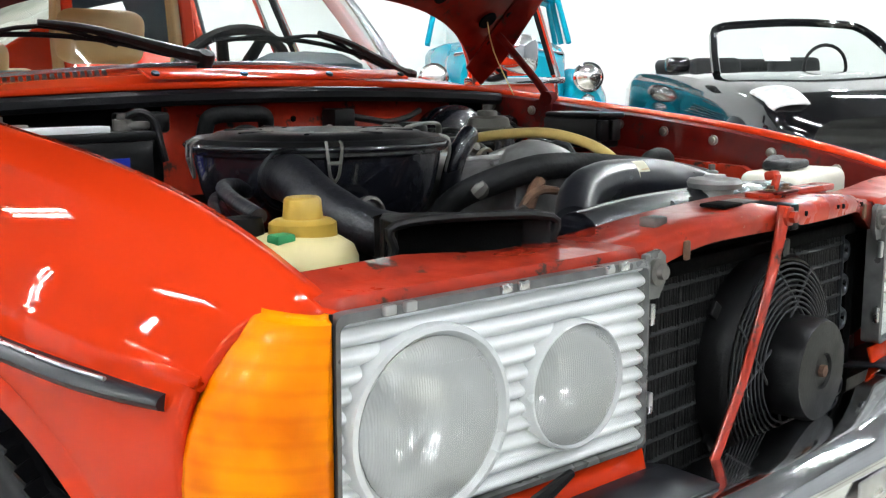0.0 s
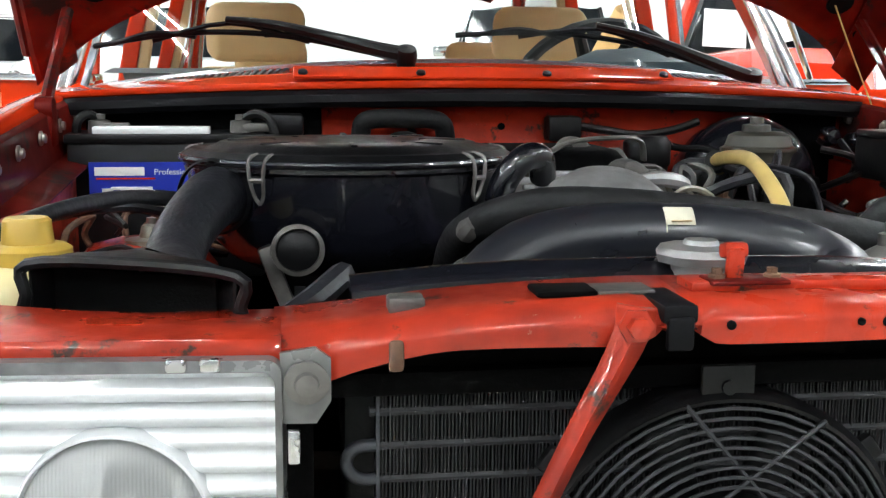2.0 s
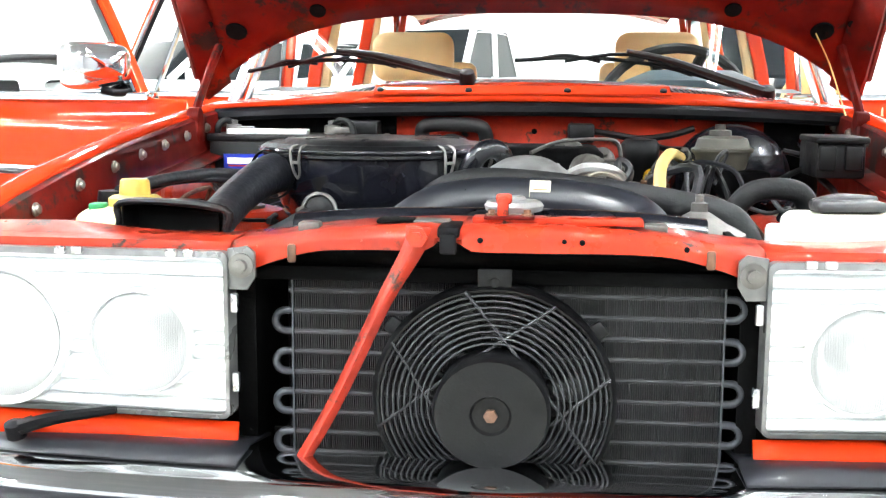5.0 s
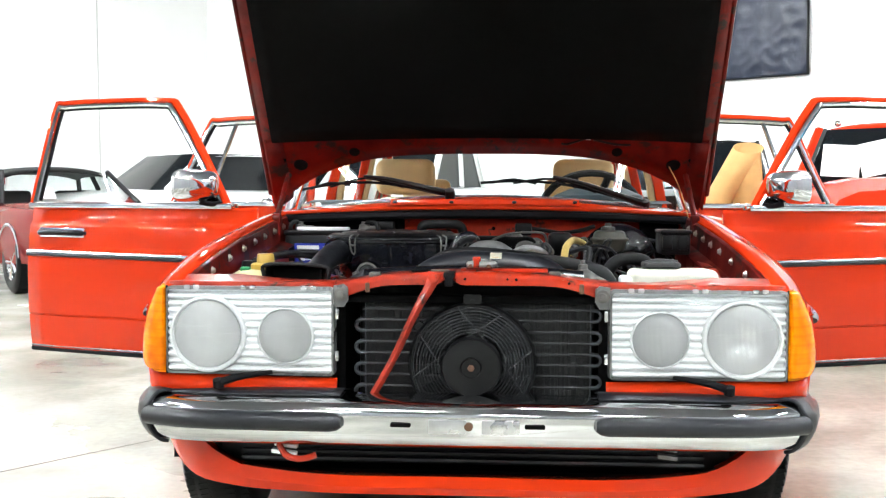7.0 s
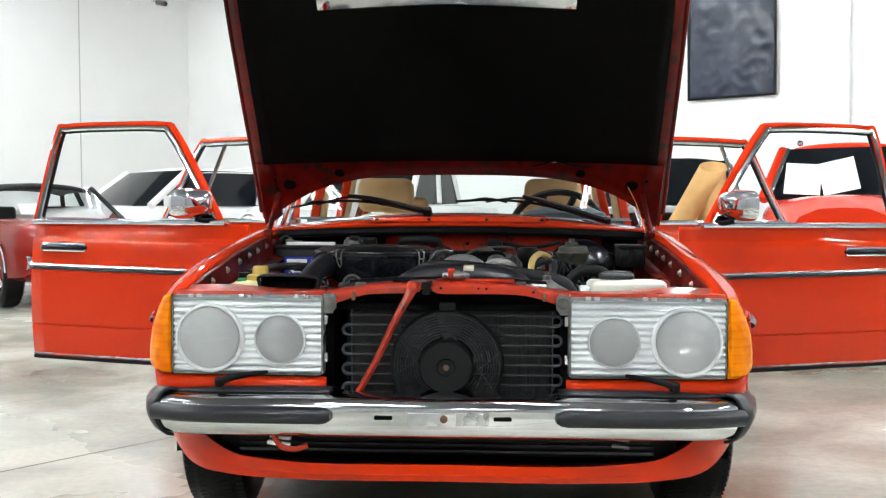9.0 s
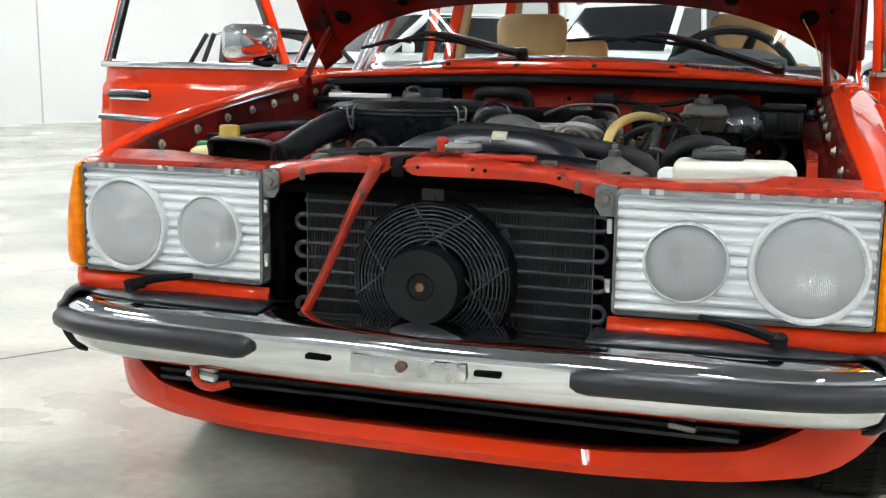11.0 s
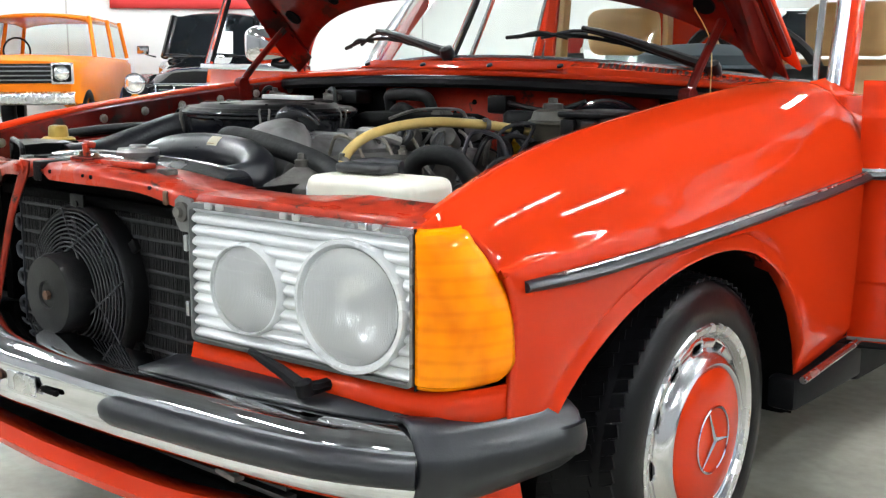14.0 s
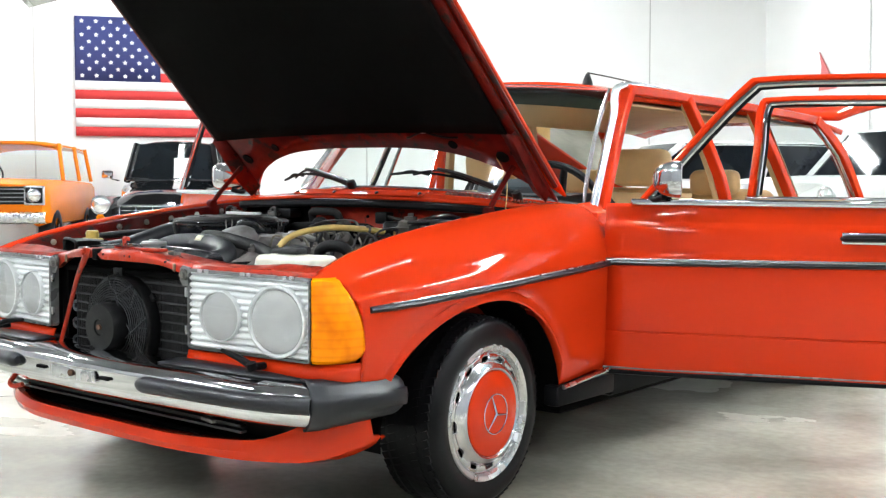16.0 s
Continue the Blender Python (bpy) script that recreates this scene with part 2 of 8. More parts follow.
LAMP_TRAY = mat("white_enamel_tray", (0.8, 0.8, 0.8), 0.4, var=0.05)


# ---- shape helpers ----
def thing(name, label, category, group="", kind="", at=(0, 0, 0), turn=0.0):
    ob = new(name)
    ob.matrix_world = pose(*at, 0, 0, turn)
    return tagged(ob, label, category, group, kind)


def part(name, bm, material, parent=None, label="", smooth=True, angle=38):
    """Links a bmesh as one mesh object under its thing or part."""
    bmesh.ops.recalc_face_normals(bm, faces=bm.faces[:])
    me = bpy.data.meshes.new(name)
    bm.to_mesh(me)
    bm.free()
    me.materials.append(material)
    if smooth:
        me.shade_smooth()
        me.set_sharp_from_angle(angle=radians(angle))
    ob = new(name, me)
    ob.parent = parent
    if label:
        ob["label"] = label
    return ob


def thick(ob, t, offset=-1.0):
    s = ob.modifiers.new("solid", "SOLIDIFY")
    s.thickness, s.offset = t, offset
    return ob


def bevel(ob, w, n=2):
    b = ob.modifiers.new("bevel", "BEVEL")
    b.width, b.segments, b.limit_method, b.angle_limit = w, n, "ANGLE", radians(35)
    return ob


def box(bm, c, s, rot=(0, 0, 0), edge=0.0, seg=2):
    m = Matrix.LocRotScale(c, Euler([radians(a) for a in rot]), None) @ Matrix.Diagonal((*s, 1))
    made = bmesh.ops.create_cube(bm, size=1.0, matrix=m)
    if edge:
        vs = set(made["verts"])
        es = [e for e in bm.edges if e.verts[0] in vs and e.verts[1] in vs]
        bmesh.ops.bevel(bm, geom=es, offset=edge, segments=seg, affect="EDGES", profile=0.5)
    return bm


def frame_axes(d):
    d = Vector(d).normalized()
    up = Vector((0, 0, 1)) if abs(d.z) < 0.95 else Vector((0, 1, 0))
    a = d.cross(up).normalized()
    return d, a, d.cross(a).normalized()


def lathe(bm, prof, origin, axis=(0, 0, 1), seg=32, squash=(1, 1), cap=True):
    """Turns a profile of (radius, height) round an axis."""
    d, a, b = frame_axes(axis)
    o = Vector(origin)
    rings = []
    for r, h in prof:
        rings.append([bm.verts.new(o + d * h + (a * math.cos(k * math.tau / seg) * squash[0] + b * math.sin(k * math.tau / seg) * squash[1]) * r) for k in range(seg)])
    for p, q in zip(rings, rings[1:]):
        for k in range(seg):
            bm.faces.new((p[k], p[(k + 1) % seg], q[(k + 1) % seg], q[k]))
    if cap:
        for ring, (r, h) in ((rings[0], prof[0]), (rings[-1], prof[-1])):
            if r > 1e-4:
                bm.faces.new(ring)
    return bm


def cyl(bm, p, q, r, r2=None, seg=20):
    p, q = Vector(p), Vector(q)
    return lathe(bm, [(r, 0), (r if r2 is None else r2, (q - p).length)], p, q - p, seg)


def spline(pts, n=8, closed=False):
    """Catmull-Rom points through pts, n to a span."""
    P = [Vector(p) for p in pts]
    out = []
    k = len(P)
    spans = k if closed else k - 1
    for i in range(spans):
        if closed:
            a, b, c, d = P[i - 1], P[i], P[(i + 1) % k], P[(i + 2) % k]
        else:
            a, b, c, d = P[max(i - 1, 0)], P[i], P[i + 1], P[min(i + 2, k - 1)]
        for j in range(n):
            t = j / n
            out.append(0.5 * ((2 * b) + (c - a) * t + (2 * a - 5 * b + 4 * c - d) * t * t + (3 * b - a - 3 * c + d) * t ** 3))
    if not closed:
        out.append(P[-1])
    return out


def tube(bm, pts, r, seg=12, n=8, closed=False, flat=1.0):
    """A round section swept along a smooth line; r is a number or one number a control point."""
    line = spline(pts, n, closed) if n > 1 else [Vector(p) for p in pts]
    m = len(line)
    rs = [r] * m if isinstance(r, (int, float)) else [float(np.interp(i / max(m - 1, 1) * (len(r) - 1), range(len(r)), r)) for i in range(m)]
    rings, a = [], None
    for i, p in enumerate(line):
        d = (line[(i + 1) % m] - line[i - 1]) if closed else (line[min(i + 1, m - 1)] - line[max(i - 1, 0)])
        d.normalize()
        if a is None:
            _, a, _ = frame_axes(d)
        a = (a - d * a.dot(d)).normalized()
        b = d.cross(a)
        rings.append([bm.verts.new(p + (a * math.cos(k * math.tau / seg) + b * math.sin(k * math.tau / seg) * flat) * rs[i]) for k in range(seg)])
    pairs = list(zip(rings, rings[1:])) + ([(rings[-1], rings[0])] if closed else [])
    for p, q in pairs:
        for k in range(seg):
            bm.faces.new((p[k], p[(k + 1) % seg], q[(k + 1) % seg], q[k]))
    if not closed:
        bm.faces.new(rings[0])
        bm.faces.new(rings[-1])
    return bm


def sheet(bm, rows, closed=False):
    """A surface through rows of points, all of one length."""
    g = [[bm.verts.new(p) for p in row] for row in rows]
    for p, q in zip(g, g[1:]):
        for k in range(len(p) - (0 if closed else 1)):
            bm.faces.new((p[k], p[(k + 1) % len(p)], q[(k + 1) % len(q)], q[k]))
    return bm


def plate(bm, outline, depth):
    """A flat outline of points pushed out by the vector depth."""
    d = Vector(depth)
    a = [bm.verts.new(p) for p in outline]
    b = [bm.verts.new(Vector(p) + d) for p in outline]
    bm.faces.new(a)
    bm.faces.new(b[::-1])
    for k in range(len(a)):
        bm.faces.new((a[k], a[(k + 1) % len(a)], b[(k + 1) % len(a)], b[k]))
    return bm


def smooth_of(xs, ys, x):
    """A smooth curve through (xs, ys), read at x."""
    i = int(np.clip(np.searchsorted(xs, x) - 1, 0, len(xs) - 2))
    h = xs[i + 1] - xs[i]
    t = min(max((x - xs[i]) / h, 0), 1)
    s = [(ys[k + 1] - ys[k]) / (xs[k + 1] - xs[k]) for k in range(len(xs) - 1)]
    def slope(k):
        if k in (0, len(xs) - 1):
            return s[0] if k == 0 else s[-1]
        return 0.0 if s[k - 1] * s[k] <= 0 else 2 * s[k - 1] * s[k] / (s[k - 1] + s[k])
    a, b = slope(i), slope(i + 1)
    return (2 * t**3 - 3 * t**2 + 1) * ys[i] + (t**3 - 2 * t**2 + t) * h * a + (-2 * t**3 + 3 * t**2) * ys[i + 1] + (t**3 - t**2) * h * b


# ---- the hall ----
A = radians(35)                       # the hall stands askew to the car
N1, N2 = Vector((-math.sin(radians(55)), math.cos(radians(55)), 0)), Vector((math.cos(radians(55)), math.sin(radians(55)), 0))


def hall_point(a, b, z):
    """A place a metres along the flag wall's normal and b metres along the other wall's."""
    return N1 * a + N2 * b + Vector((0, 0, z))


def wall_between(name, p, q, h, t=0.2, material=None):
    bm = bmesh.new()
    p, q = Vector(p), Vector(q)
    d = (q - p).normalized()
    n = Vector((-d.y, d.x, 0)) * t
    plate(bm, [p, q, q + Vector((0, 0, h)), p + Vector((0, 0, h))], n)
    ob = part(name, bm, material or WALL, smooth=False)
    return tagged(ob, "grey hall wall out of view" if material else "white painted hall wall", "wall", kind="structure")


W1, W2, W3, W4, HIGH = 17.0, 13.0, -11.0, -12.0, 6.2
c12, c14 = hall_point(W1, W2, 0), hall_point(W1, W4, 0)
c32, c34 = hall_point(W3, W2, 0), hall_point(W3, W4, 0)
wall_between("wall_flag", c14, c12, HIGH)
wall_between("wall_banner", c12, c32, HIGH)
wall_between("wall_behind", c32, c34, HIGH, material=UNSEEN_WALL)
wall_between("wall_far_side", c34, c14, HIGH, material=UNSEEN_WALL)
bm = bmesh.new()
plate(bm, [c14, c12, c32, c34], (0, 0, -0.2))
floor = tagged(part("floor", bm, CONCRETE, smooth=False), "beige polished concrete floor with faint stains", "floor", kind="structure")
bm = bmesh.new()
plate(bm, [c + Vector((0, 0, HIGH)) for c in (c14, c12, c32, c34)], (0, 0, 0.2))
tagged(part("ceiling", bm, DARK_CEILING, smooth=False), "dark grey ceiling out of view", "ceiling", kind="structure")

# twin-tube lamps in rows under the ceiling
for i in range(4):
    for j in range(6):
        c = hall_point(-7.6 + i * 6.8, -8.6 + j * 4.4, 5.6)
        lamp = thing("ceiling_lamp", "white twin-tube fluorescent lamp under the ceiling", "lamp", group="ceiling lamps", at=c, turn=35)
        bm = bmesh.new()
        box(bm, (0, 0, 0.09), (0.36, 2.5, 0.06))
        part("tray", bm, LAMP_TRAY, lamp, smooth=False)
        for dx in (-0.11, 0.11):
            bm = bmesh.new()
            cyl(bm, (dx, -1.2, 0.03), (dx, 1.2, 0.03), 0.015, seg=8)
            part("tube", bm, TUBE_LIGHT, lamp)
        for dy in (-1, 1):
            bm = bmesh.new()
            cyl(bm, (0, dy, 0.1), (0, dy, 0.6), 0.006, seg=6)
            part("hanger", bm, STEEL, lamp)

# ---- the red station wagon ----
CAR = thing("station_wagon", "orange-red older station wagon, bonnet and doors open, on a concrete floor", "car")
LEAN = radians(0.75)                  # the body leans a little to the driver's side
CAR.matrix_world = Matrix.Translation((-0.005, -0.006, 0)) @ Matrix.Rotation(LEAN, 4, "Y") @ Matrix.Diagonal((1.03, 1.018, 1, 1))
AX, WZ = 0.425, 0.29                  # front axle's place, wheel's centre height
HINGE_Y = 1.105


def side_pts(pts, s):
    return [(p[0] * s, p[1], p[2]) for p in pts]


def arch_z(y, base):
    """The wheel opening's edge, or the sill where there is none."""
    u = (y - 0.42) / (0.50 if y < 0.42 else 0.385)
    return max(base, 0.285 + 0.355 * math.sqrt(1 - u * u)) if abs(u) < 1 else base


FY = [-0.20, -0.10, 0.05, 0.25, 0.50, 0.80, 1.02, 1.115]
F_XI = [0.724, 0.712, 0.696, 0.682, 0.673, 0.666, 0.673, 0.690]
F_ZI = [0.743, 0.780, 0.816, 0.851, 0.880, 0.909, 0.919, 0.914]
F_XS = [0.812, 0.838, 0.862, 0.872, 0.876, 0.874, 0.866, 0.860]
F_BASE = [0.47, 0.42, 0.40, 0.33, 0.33, 0.333, 0.350, 0.355]


FAIR = [np.polyfit(FY, v, 5) for v in (F_XI, F_ZI, F_XS)]   # fair curves along the fender


def fender_row(y):
    xi, zi, xs = (float(np.polyval(c, y)) for c in FAIR)
    base = smooth_of(FY, F_BASE, y)
    low = arch_z(y, base)
    strip = 0.653 + (y + 0.11) * 0.056
    front = max(0.0, min(1.0, (y + 0.2) / 0.6))
    front = front * front * (3 - 2 * front)
    pts = [(xi, zi - 0.010), (xi + 0.004, zi - 0.003), (xi + 0.03, zi + 0.002), (xi + (xs - xi) * 0.42, zi - 0.012 - 0.004 * front),
           (xi + (xs - xi) * 0.70, zi - 0.042 - 0.02 * front), (xi + (xs - xi) * 0.88, zi - 0.09 - 0.03 * front), (xs - 0.006, strip + 0.03), (xs, strip - 0.005)]
    lip = low + 0.03
    mid = strip - 0.02
    for k in range(1, 7):
        z = mid + (lip - mid) * k / 6
        pts.append((xs - 0.010 * (k / 6) ** 2 * 1.2, z))
    flare = 0.010 if low > base + 0.02 else -0.012
    pts += [(xs - 0.012 + flare, low + 0.008), (xs - 0.016 + flare, low), (xs - 0.05, low + 0.004)]
    crown = [(p.x, p.z) for p in spline([(x, 0, z) for x, z in pts[2:9]], 4)]
    return [(x, y, z) for x, z in pts[:2] + crown + pts[9:]]


def build_fender(s):
    # each line of the skin starts at the edge of the turn signal, the upper ones at the lamp
    starts = []
    for k in range(len(fender_row(0.0))):
        y = -0.208
        if k > 6:
            v = (fender_row(-0.12)[k][2] - 0.518) / 0.222
            y = -0.110 - (0.045 * ((v - 0.3) / 0.7) ** 2 if v > 0.3 else 0.0)
            if k < 10:
                y = min(y, -0.208 + (k - 6) * 0.02)
        starts.append(y)
    rows = []
    for t in np.linspace(0, 1, 64):
        rows.append(side_pts([fender_row(y + (1.11 - y) * t ** 1.15)[k] for k, y in enumerate(starts)], s))
    bm = bmesh.new()
    sheet(bm, rows)
    f = part("fender", bm, RED, CAR, angle=60)
    thick(f, 0.012)
    # the flange with its row of bolts along the engine bay, shade in its colour
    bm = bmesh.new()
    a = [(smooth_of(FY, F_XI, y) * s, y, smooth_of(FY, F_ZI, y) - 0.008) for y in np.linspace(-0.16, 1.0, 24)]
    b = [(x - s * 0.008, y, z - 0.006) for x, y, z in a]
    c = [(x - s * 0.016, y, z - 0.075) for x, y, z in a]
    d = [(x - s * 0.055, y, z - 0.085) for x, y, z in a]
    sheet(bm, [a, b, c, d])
    fl = part("fender_flange", bm, RED_SHADED_GRIMY, CAR)
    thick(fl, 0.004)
    for y in (-0.02, 0.11, 0.235, 0.35, 0.46, 0.58, 0.70, 0.82):
        x, z = smooth_of(FY, F_XI, y) - 0.0125, smooth_of(FY, F_ZI, y) - 0.036
        bm = bmesh.new()
        lathe(bm, [(0.011, 0), (0.011, 0.003), (0.007, 0.004), (0.007, 0.008), (0.005, 0.009)], (x * s, y, z), (-s, 0, 0), 10)
        part("bolt", bm, STEEL, fl, "plated bolt")
    # rub strip along the side
    bm = bmesh.new()
    pts = []
    for y in np.linspace(-0.092, 1.105, 20):
        pts.append((smooth_of(FY, F_XS, y) * s, y, 0.653 + (y + 0.11) * 0.056))
    pts[0] = (pts[0][0] - s * 0.004, pts[0][1], pts[0][2])
    tube(bm, pts, [0.016] + [0.0200] * 12, seg=10, n=2, flat=0.55)
    strip = part("rub_strip", bm, RUBBER, CAR, "grey rubber rub strip with chrome edge")
    bm = bmesh.new()
    tube(bm, [(x + s * 0.0092, y, z + 0.0105) for x, y, z in pts[1:]], 0.0026, seg=6, n=2)
    part("chrome_edge", bm, CHROME_DULL, strip)
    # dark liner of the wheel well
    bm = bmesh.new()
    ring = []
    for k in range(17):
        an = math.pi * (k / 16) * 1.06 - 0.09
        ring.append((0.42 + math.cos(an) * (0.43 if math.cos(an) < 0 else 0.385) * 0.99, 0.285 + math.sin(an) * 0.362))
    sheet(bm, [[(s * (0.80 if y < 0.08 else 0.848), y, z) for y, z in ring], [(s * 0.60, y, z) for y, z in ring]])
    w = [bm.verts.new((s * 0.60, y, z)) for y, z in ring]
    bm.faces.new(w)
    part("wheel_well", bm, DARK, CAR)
    # foot of the fender behind the wheel and the sill below the door
    bm = bmesh.new()
    box(bm, (s * 0.835, 0.95, 0.298), (0.06, 0.36, 0.07), edge=0.012)
    box(bm, (s * 0.825, 2.07, 0.290), (0.07, 1.9, 0.085), edge=0.015)
    part("sill_panel", bm, RUBBER_BLACK, CAR, "black sill panel")
    bm = bmesh.new()
    tube(bm, [(s * 0.872, 0.79, 0.329), (s * 0.870, 0.94, 0.341), (s * 0.866, 1.10, 0.352)], 0.008, seg=8, n=3)
    part("sill_trim", bm, CHROME_DULL, CAR)


for s in (1, -1):
    build_fender(s)
    # corner between the fender, the screen pillar and the door
    bm = bmesh.new()
    rows = []
    for k in range(6):
        y = 1.105 + 0.03 * k
        edge_row = fender_row(1.11)[1:-6]
        rows.append([(s * (x - 0.004 * k * (1 if x > 0.78 else 0.2)), y, z + 0.003 * k * (x < 0.75)) for x, _, z in edge_row])
    sheet(bm, rows)
    thick(part("cowl_side", bm, RED, CAR), 0.006)
    bm = bmesh.new()
    box(bm, (s * 0.745, 1.16, 0.58), (0.12, 0.12, 0.62), edge=0.01)
    part("hinge_post", bm, RED, CAR)


SATIN = mat("polished_aluminium", (0.62, 0.62, 0.64), 0.18, 1.0, var=0.06, scale=12, rvar=0.05)


# wheels
def wheel(s, y, steer=0.0):
    piv = new("wheel")
    piv.parent = CAR
    piv.matrix_local = pose(s * 0.745, y, WZ + s * 0.01, 0, 0, steer)
    bm = bmesh.new()
    R = 0.29
    prof = [(0.190, -0.085), (0.205, -0.098), (0.235, -0.102), (0.262, -0.098), (0.276, -0.088), (R - 0.005, -0.07), (R, -0.045), (R + 0.002, 0), (R, 0.045), (R - 0.005, 0.07), (0.276, 0.088), (0.262, 0.098), (0.235, 0.102), (0.207, 0.098), (0.190, 0.085)]
    lathe(bm, prof, (0, 0, 0), (s, 0, 0), 72, cap=False)
    tyre = part("tyre", bm, TYRE, piv)
    # tread blocks
    bm = bmesh.new()
    for k in range(72):
        a = k * math.tau / 72
        for off, wd in ((-0.072, 0.028), (-0.036, 0.026), (0, 0.026), (0.036, 0.026), (0.072, 0.028)):
            m = Matrix.Rotation(a + off, 4, "X") @ Matrix.Translation((off, 0, R + (-0.0008 if abs(off) < 0.05 else -0.0062))) @ Matrix.Rotation(0.3, 4, "Z") @ Matrix.Diagonal((wd, 0.0205, 0.005, 1))
            bmesh.ops.create_cube(bm, size=1.0, matrix=m)
    tagged(part("tread", bm, TYRE, tyre, smooth=False), kind="stuff")
    bm = bmesh.new()
    lathe(bm, [(0.202, 0.086), (0.208, 0.094), (0.203, 0.102), (0.190, 0.098), (0.180, 0.080), (0.172, 0.072)], (0, 0, 0), (s, 0, 0), 56, cap=False)
    part("rim", bm, CHROME_DULL, piv)
    bm = bmesh.new()
    lathe(bm, [(0.172, 0.060), (0.0, 0.058)], (0, 0, 0), (s, 0, 0), 40, cap=False)
    part("brake_shadow", bm, DARK, piv)
    bm = bmesh.new()
    # polished trim ring with slots round its edge
    seg = 96
    prof = [(0.186, 0.086), (0.173, 0.092), (0.161, 0.090), (0.155, 0.096), (0.148, 0.108), (0.136, 0.113), (0.127, 0.110)]
    rings = [[bm.verts.new((s * h, r * math.cos(k * math.tau / seg), r * math.sin(k * math.tau / seg))) for k in range(seg)] for r, h in prof]
    for i, (p, q) in enumerate(zip(rings, rings[1:])):
        for k in range(seg):
            if i == 1 and k % 8 in (0, 1, 2):
                continue
            bm.faces.new((p[k], p[(k + 1) % seg], q[(k + 1) % seg], q[k]))
    cover = thick(part("wheel_cover", bm, SATIN, piv, "polished wheel cover with slots"), 0.003)
    bm = bmesh.new()
    lathe(bm, [(0.128, 0.108), (0.121, 0.112), (0.07, 0.118), (0.0, 0.120)], (0, 0, 0), (s, 0, 0), 56, cap=False)
    part("cap_disc", bm, RED, piv, "body-coloured centre disc")
    bm = bmesh.new()
    tube(bm, [(s * 0.120, 0.060 * math.cos(k * math.tau / 32), 0.060 * math.sin(k * math.tau / 32)) for k in range(32)], 0.0026, seg=6, n=1, closed=True)
    for k in range(3):
        a = math.pi / 2 + k * math.tau / 3 + 0.35
        t, o = Vector((s * 0.120, 0.059 * math.cos(a), 0.059 * math.sin(a))), Vector((s * 0.122, 0, 0))
        cyl(bm, o, t, 0.006, 0.0015, 6)
    part("cap_emblem", bm, CHROME, piv)
    return piv


wheel(1, AX, 2)
wheel(-1, AX, 2)
wheel(1, 3.18)
wheel(-1, 3.18)


# lamps
def lamp_face(s, u, v, d=0.0):
    """u: 0 inner to 1 outer, v: 0 bottom to 1 top, d: metres forward."""
    a, b = Vector((0.329, -0.255, 0)), Vector((0.749, -0.212, 0))
    n = Vector((-(b - a).y, (b - a).x, 0)).normalized() * -1
    p = a.lerp(b, u) + n * d
    return (s * p.x, p.y, 0.521 + 0.210 * v + 0.004 * (1 - u))


def rounded(u0, v0, u1, v1, r, n=5, aspect=1.95):
    pts = []
    for cu, cv, a0 in ((u1 - r / aspect, v1 - r, 0), (u0 + r / aspect, v1 - r, 90), (u0 + r / aspect, v0 + r, 180), (u1 - r / aspect, v0 + r, 270)):
        for k in range(n + 1):
            a = radians(a0 + 90 * k / n)
            pts.append((cu + math.cos(a) * r / aspect, cv + math.sin(a) * r))
    return pts


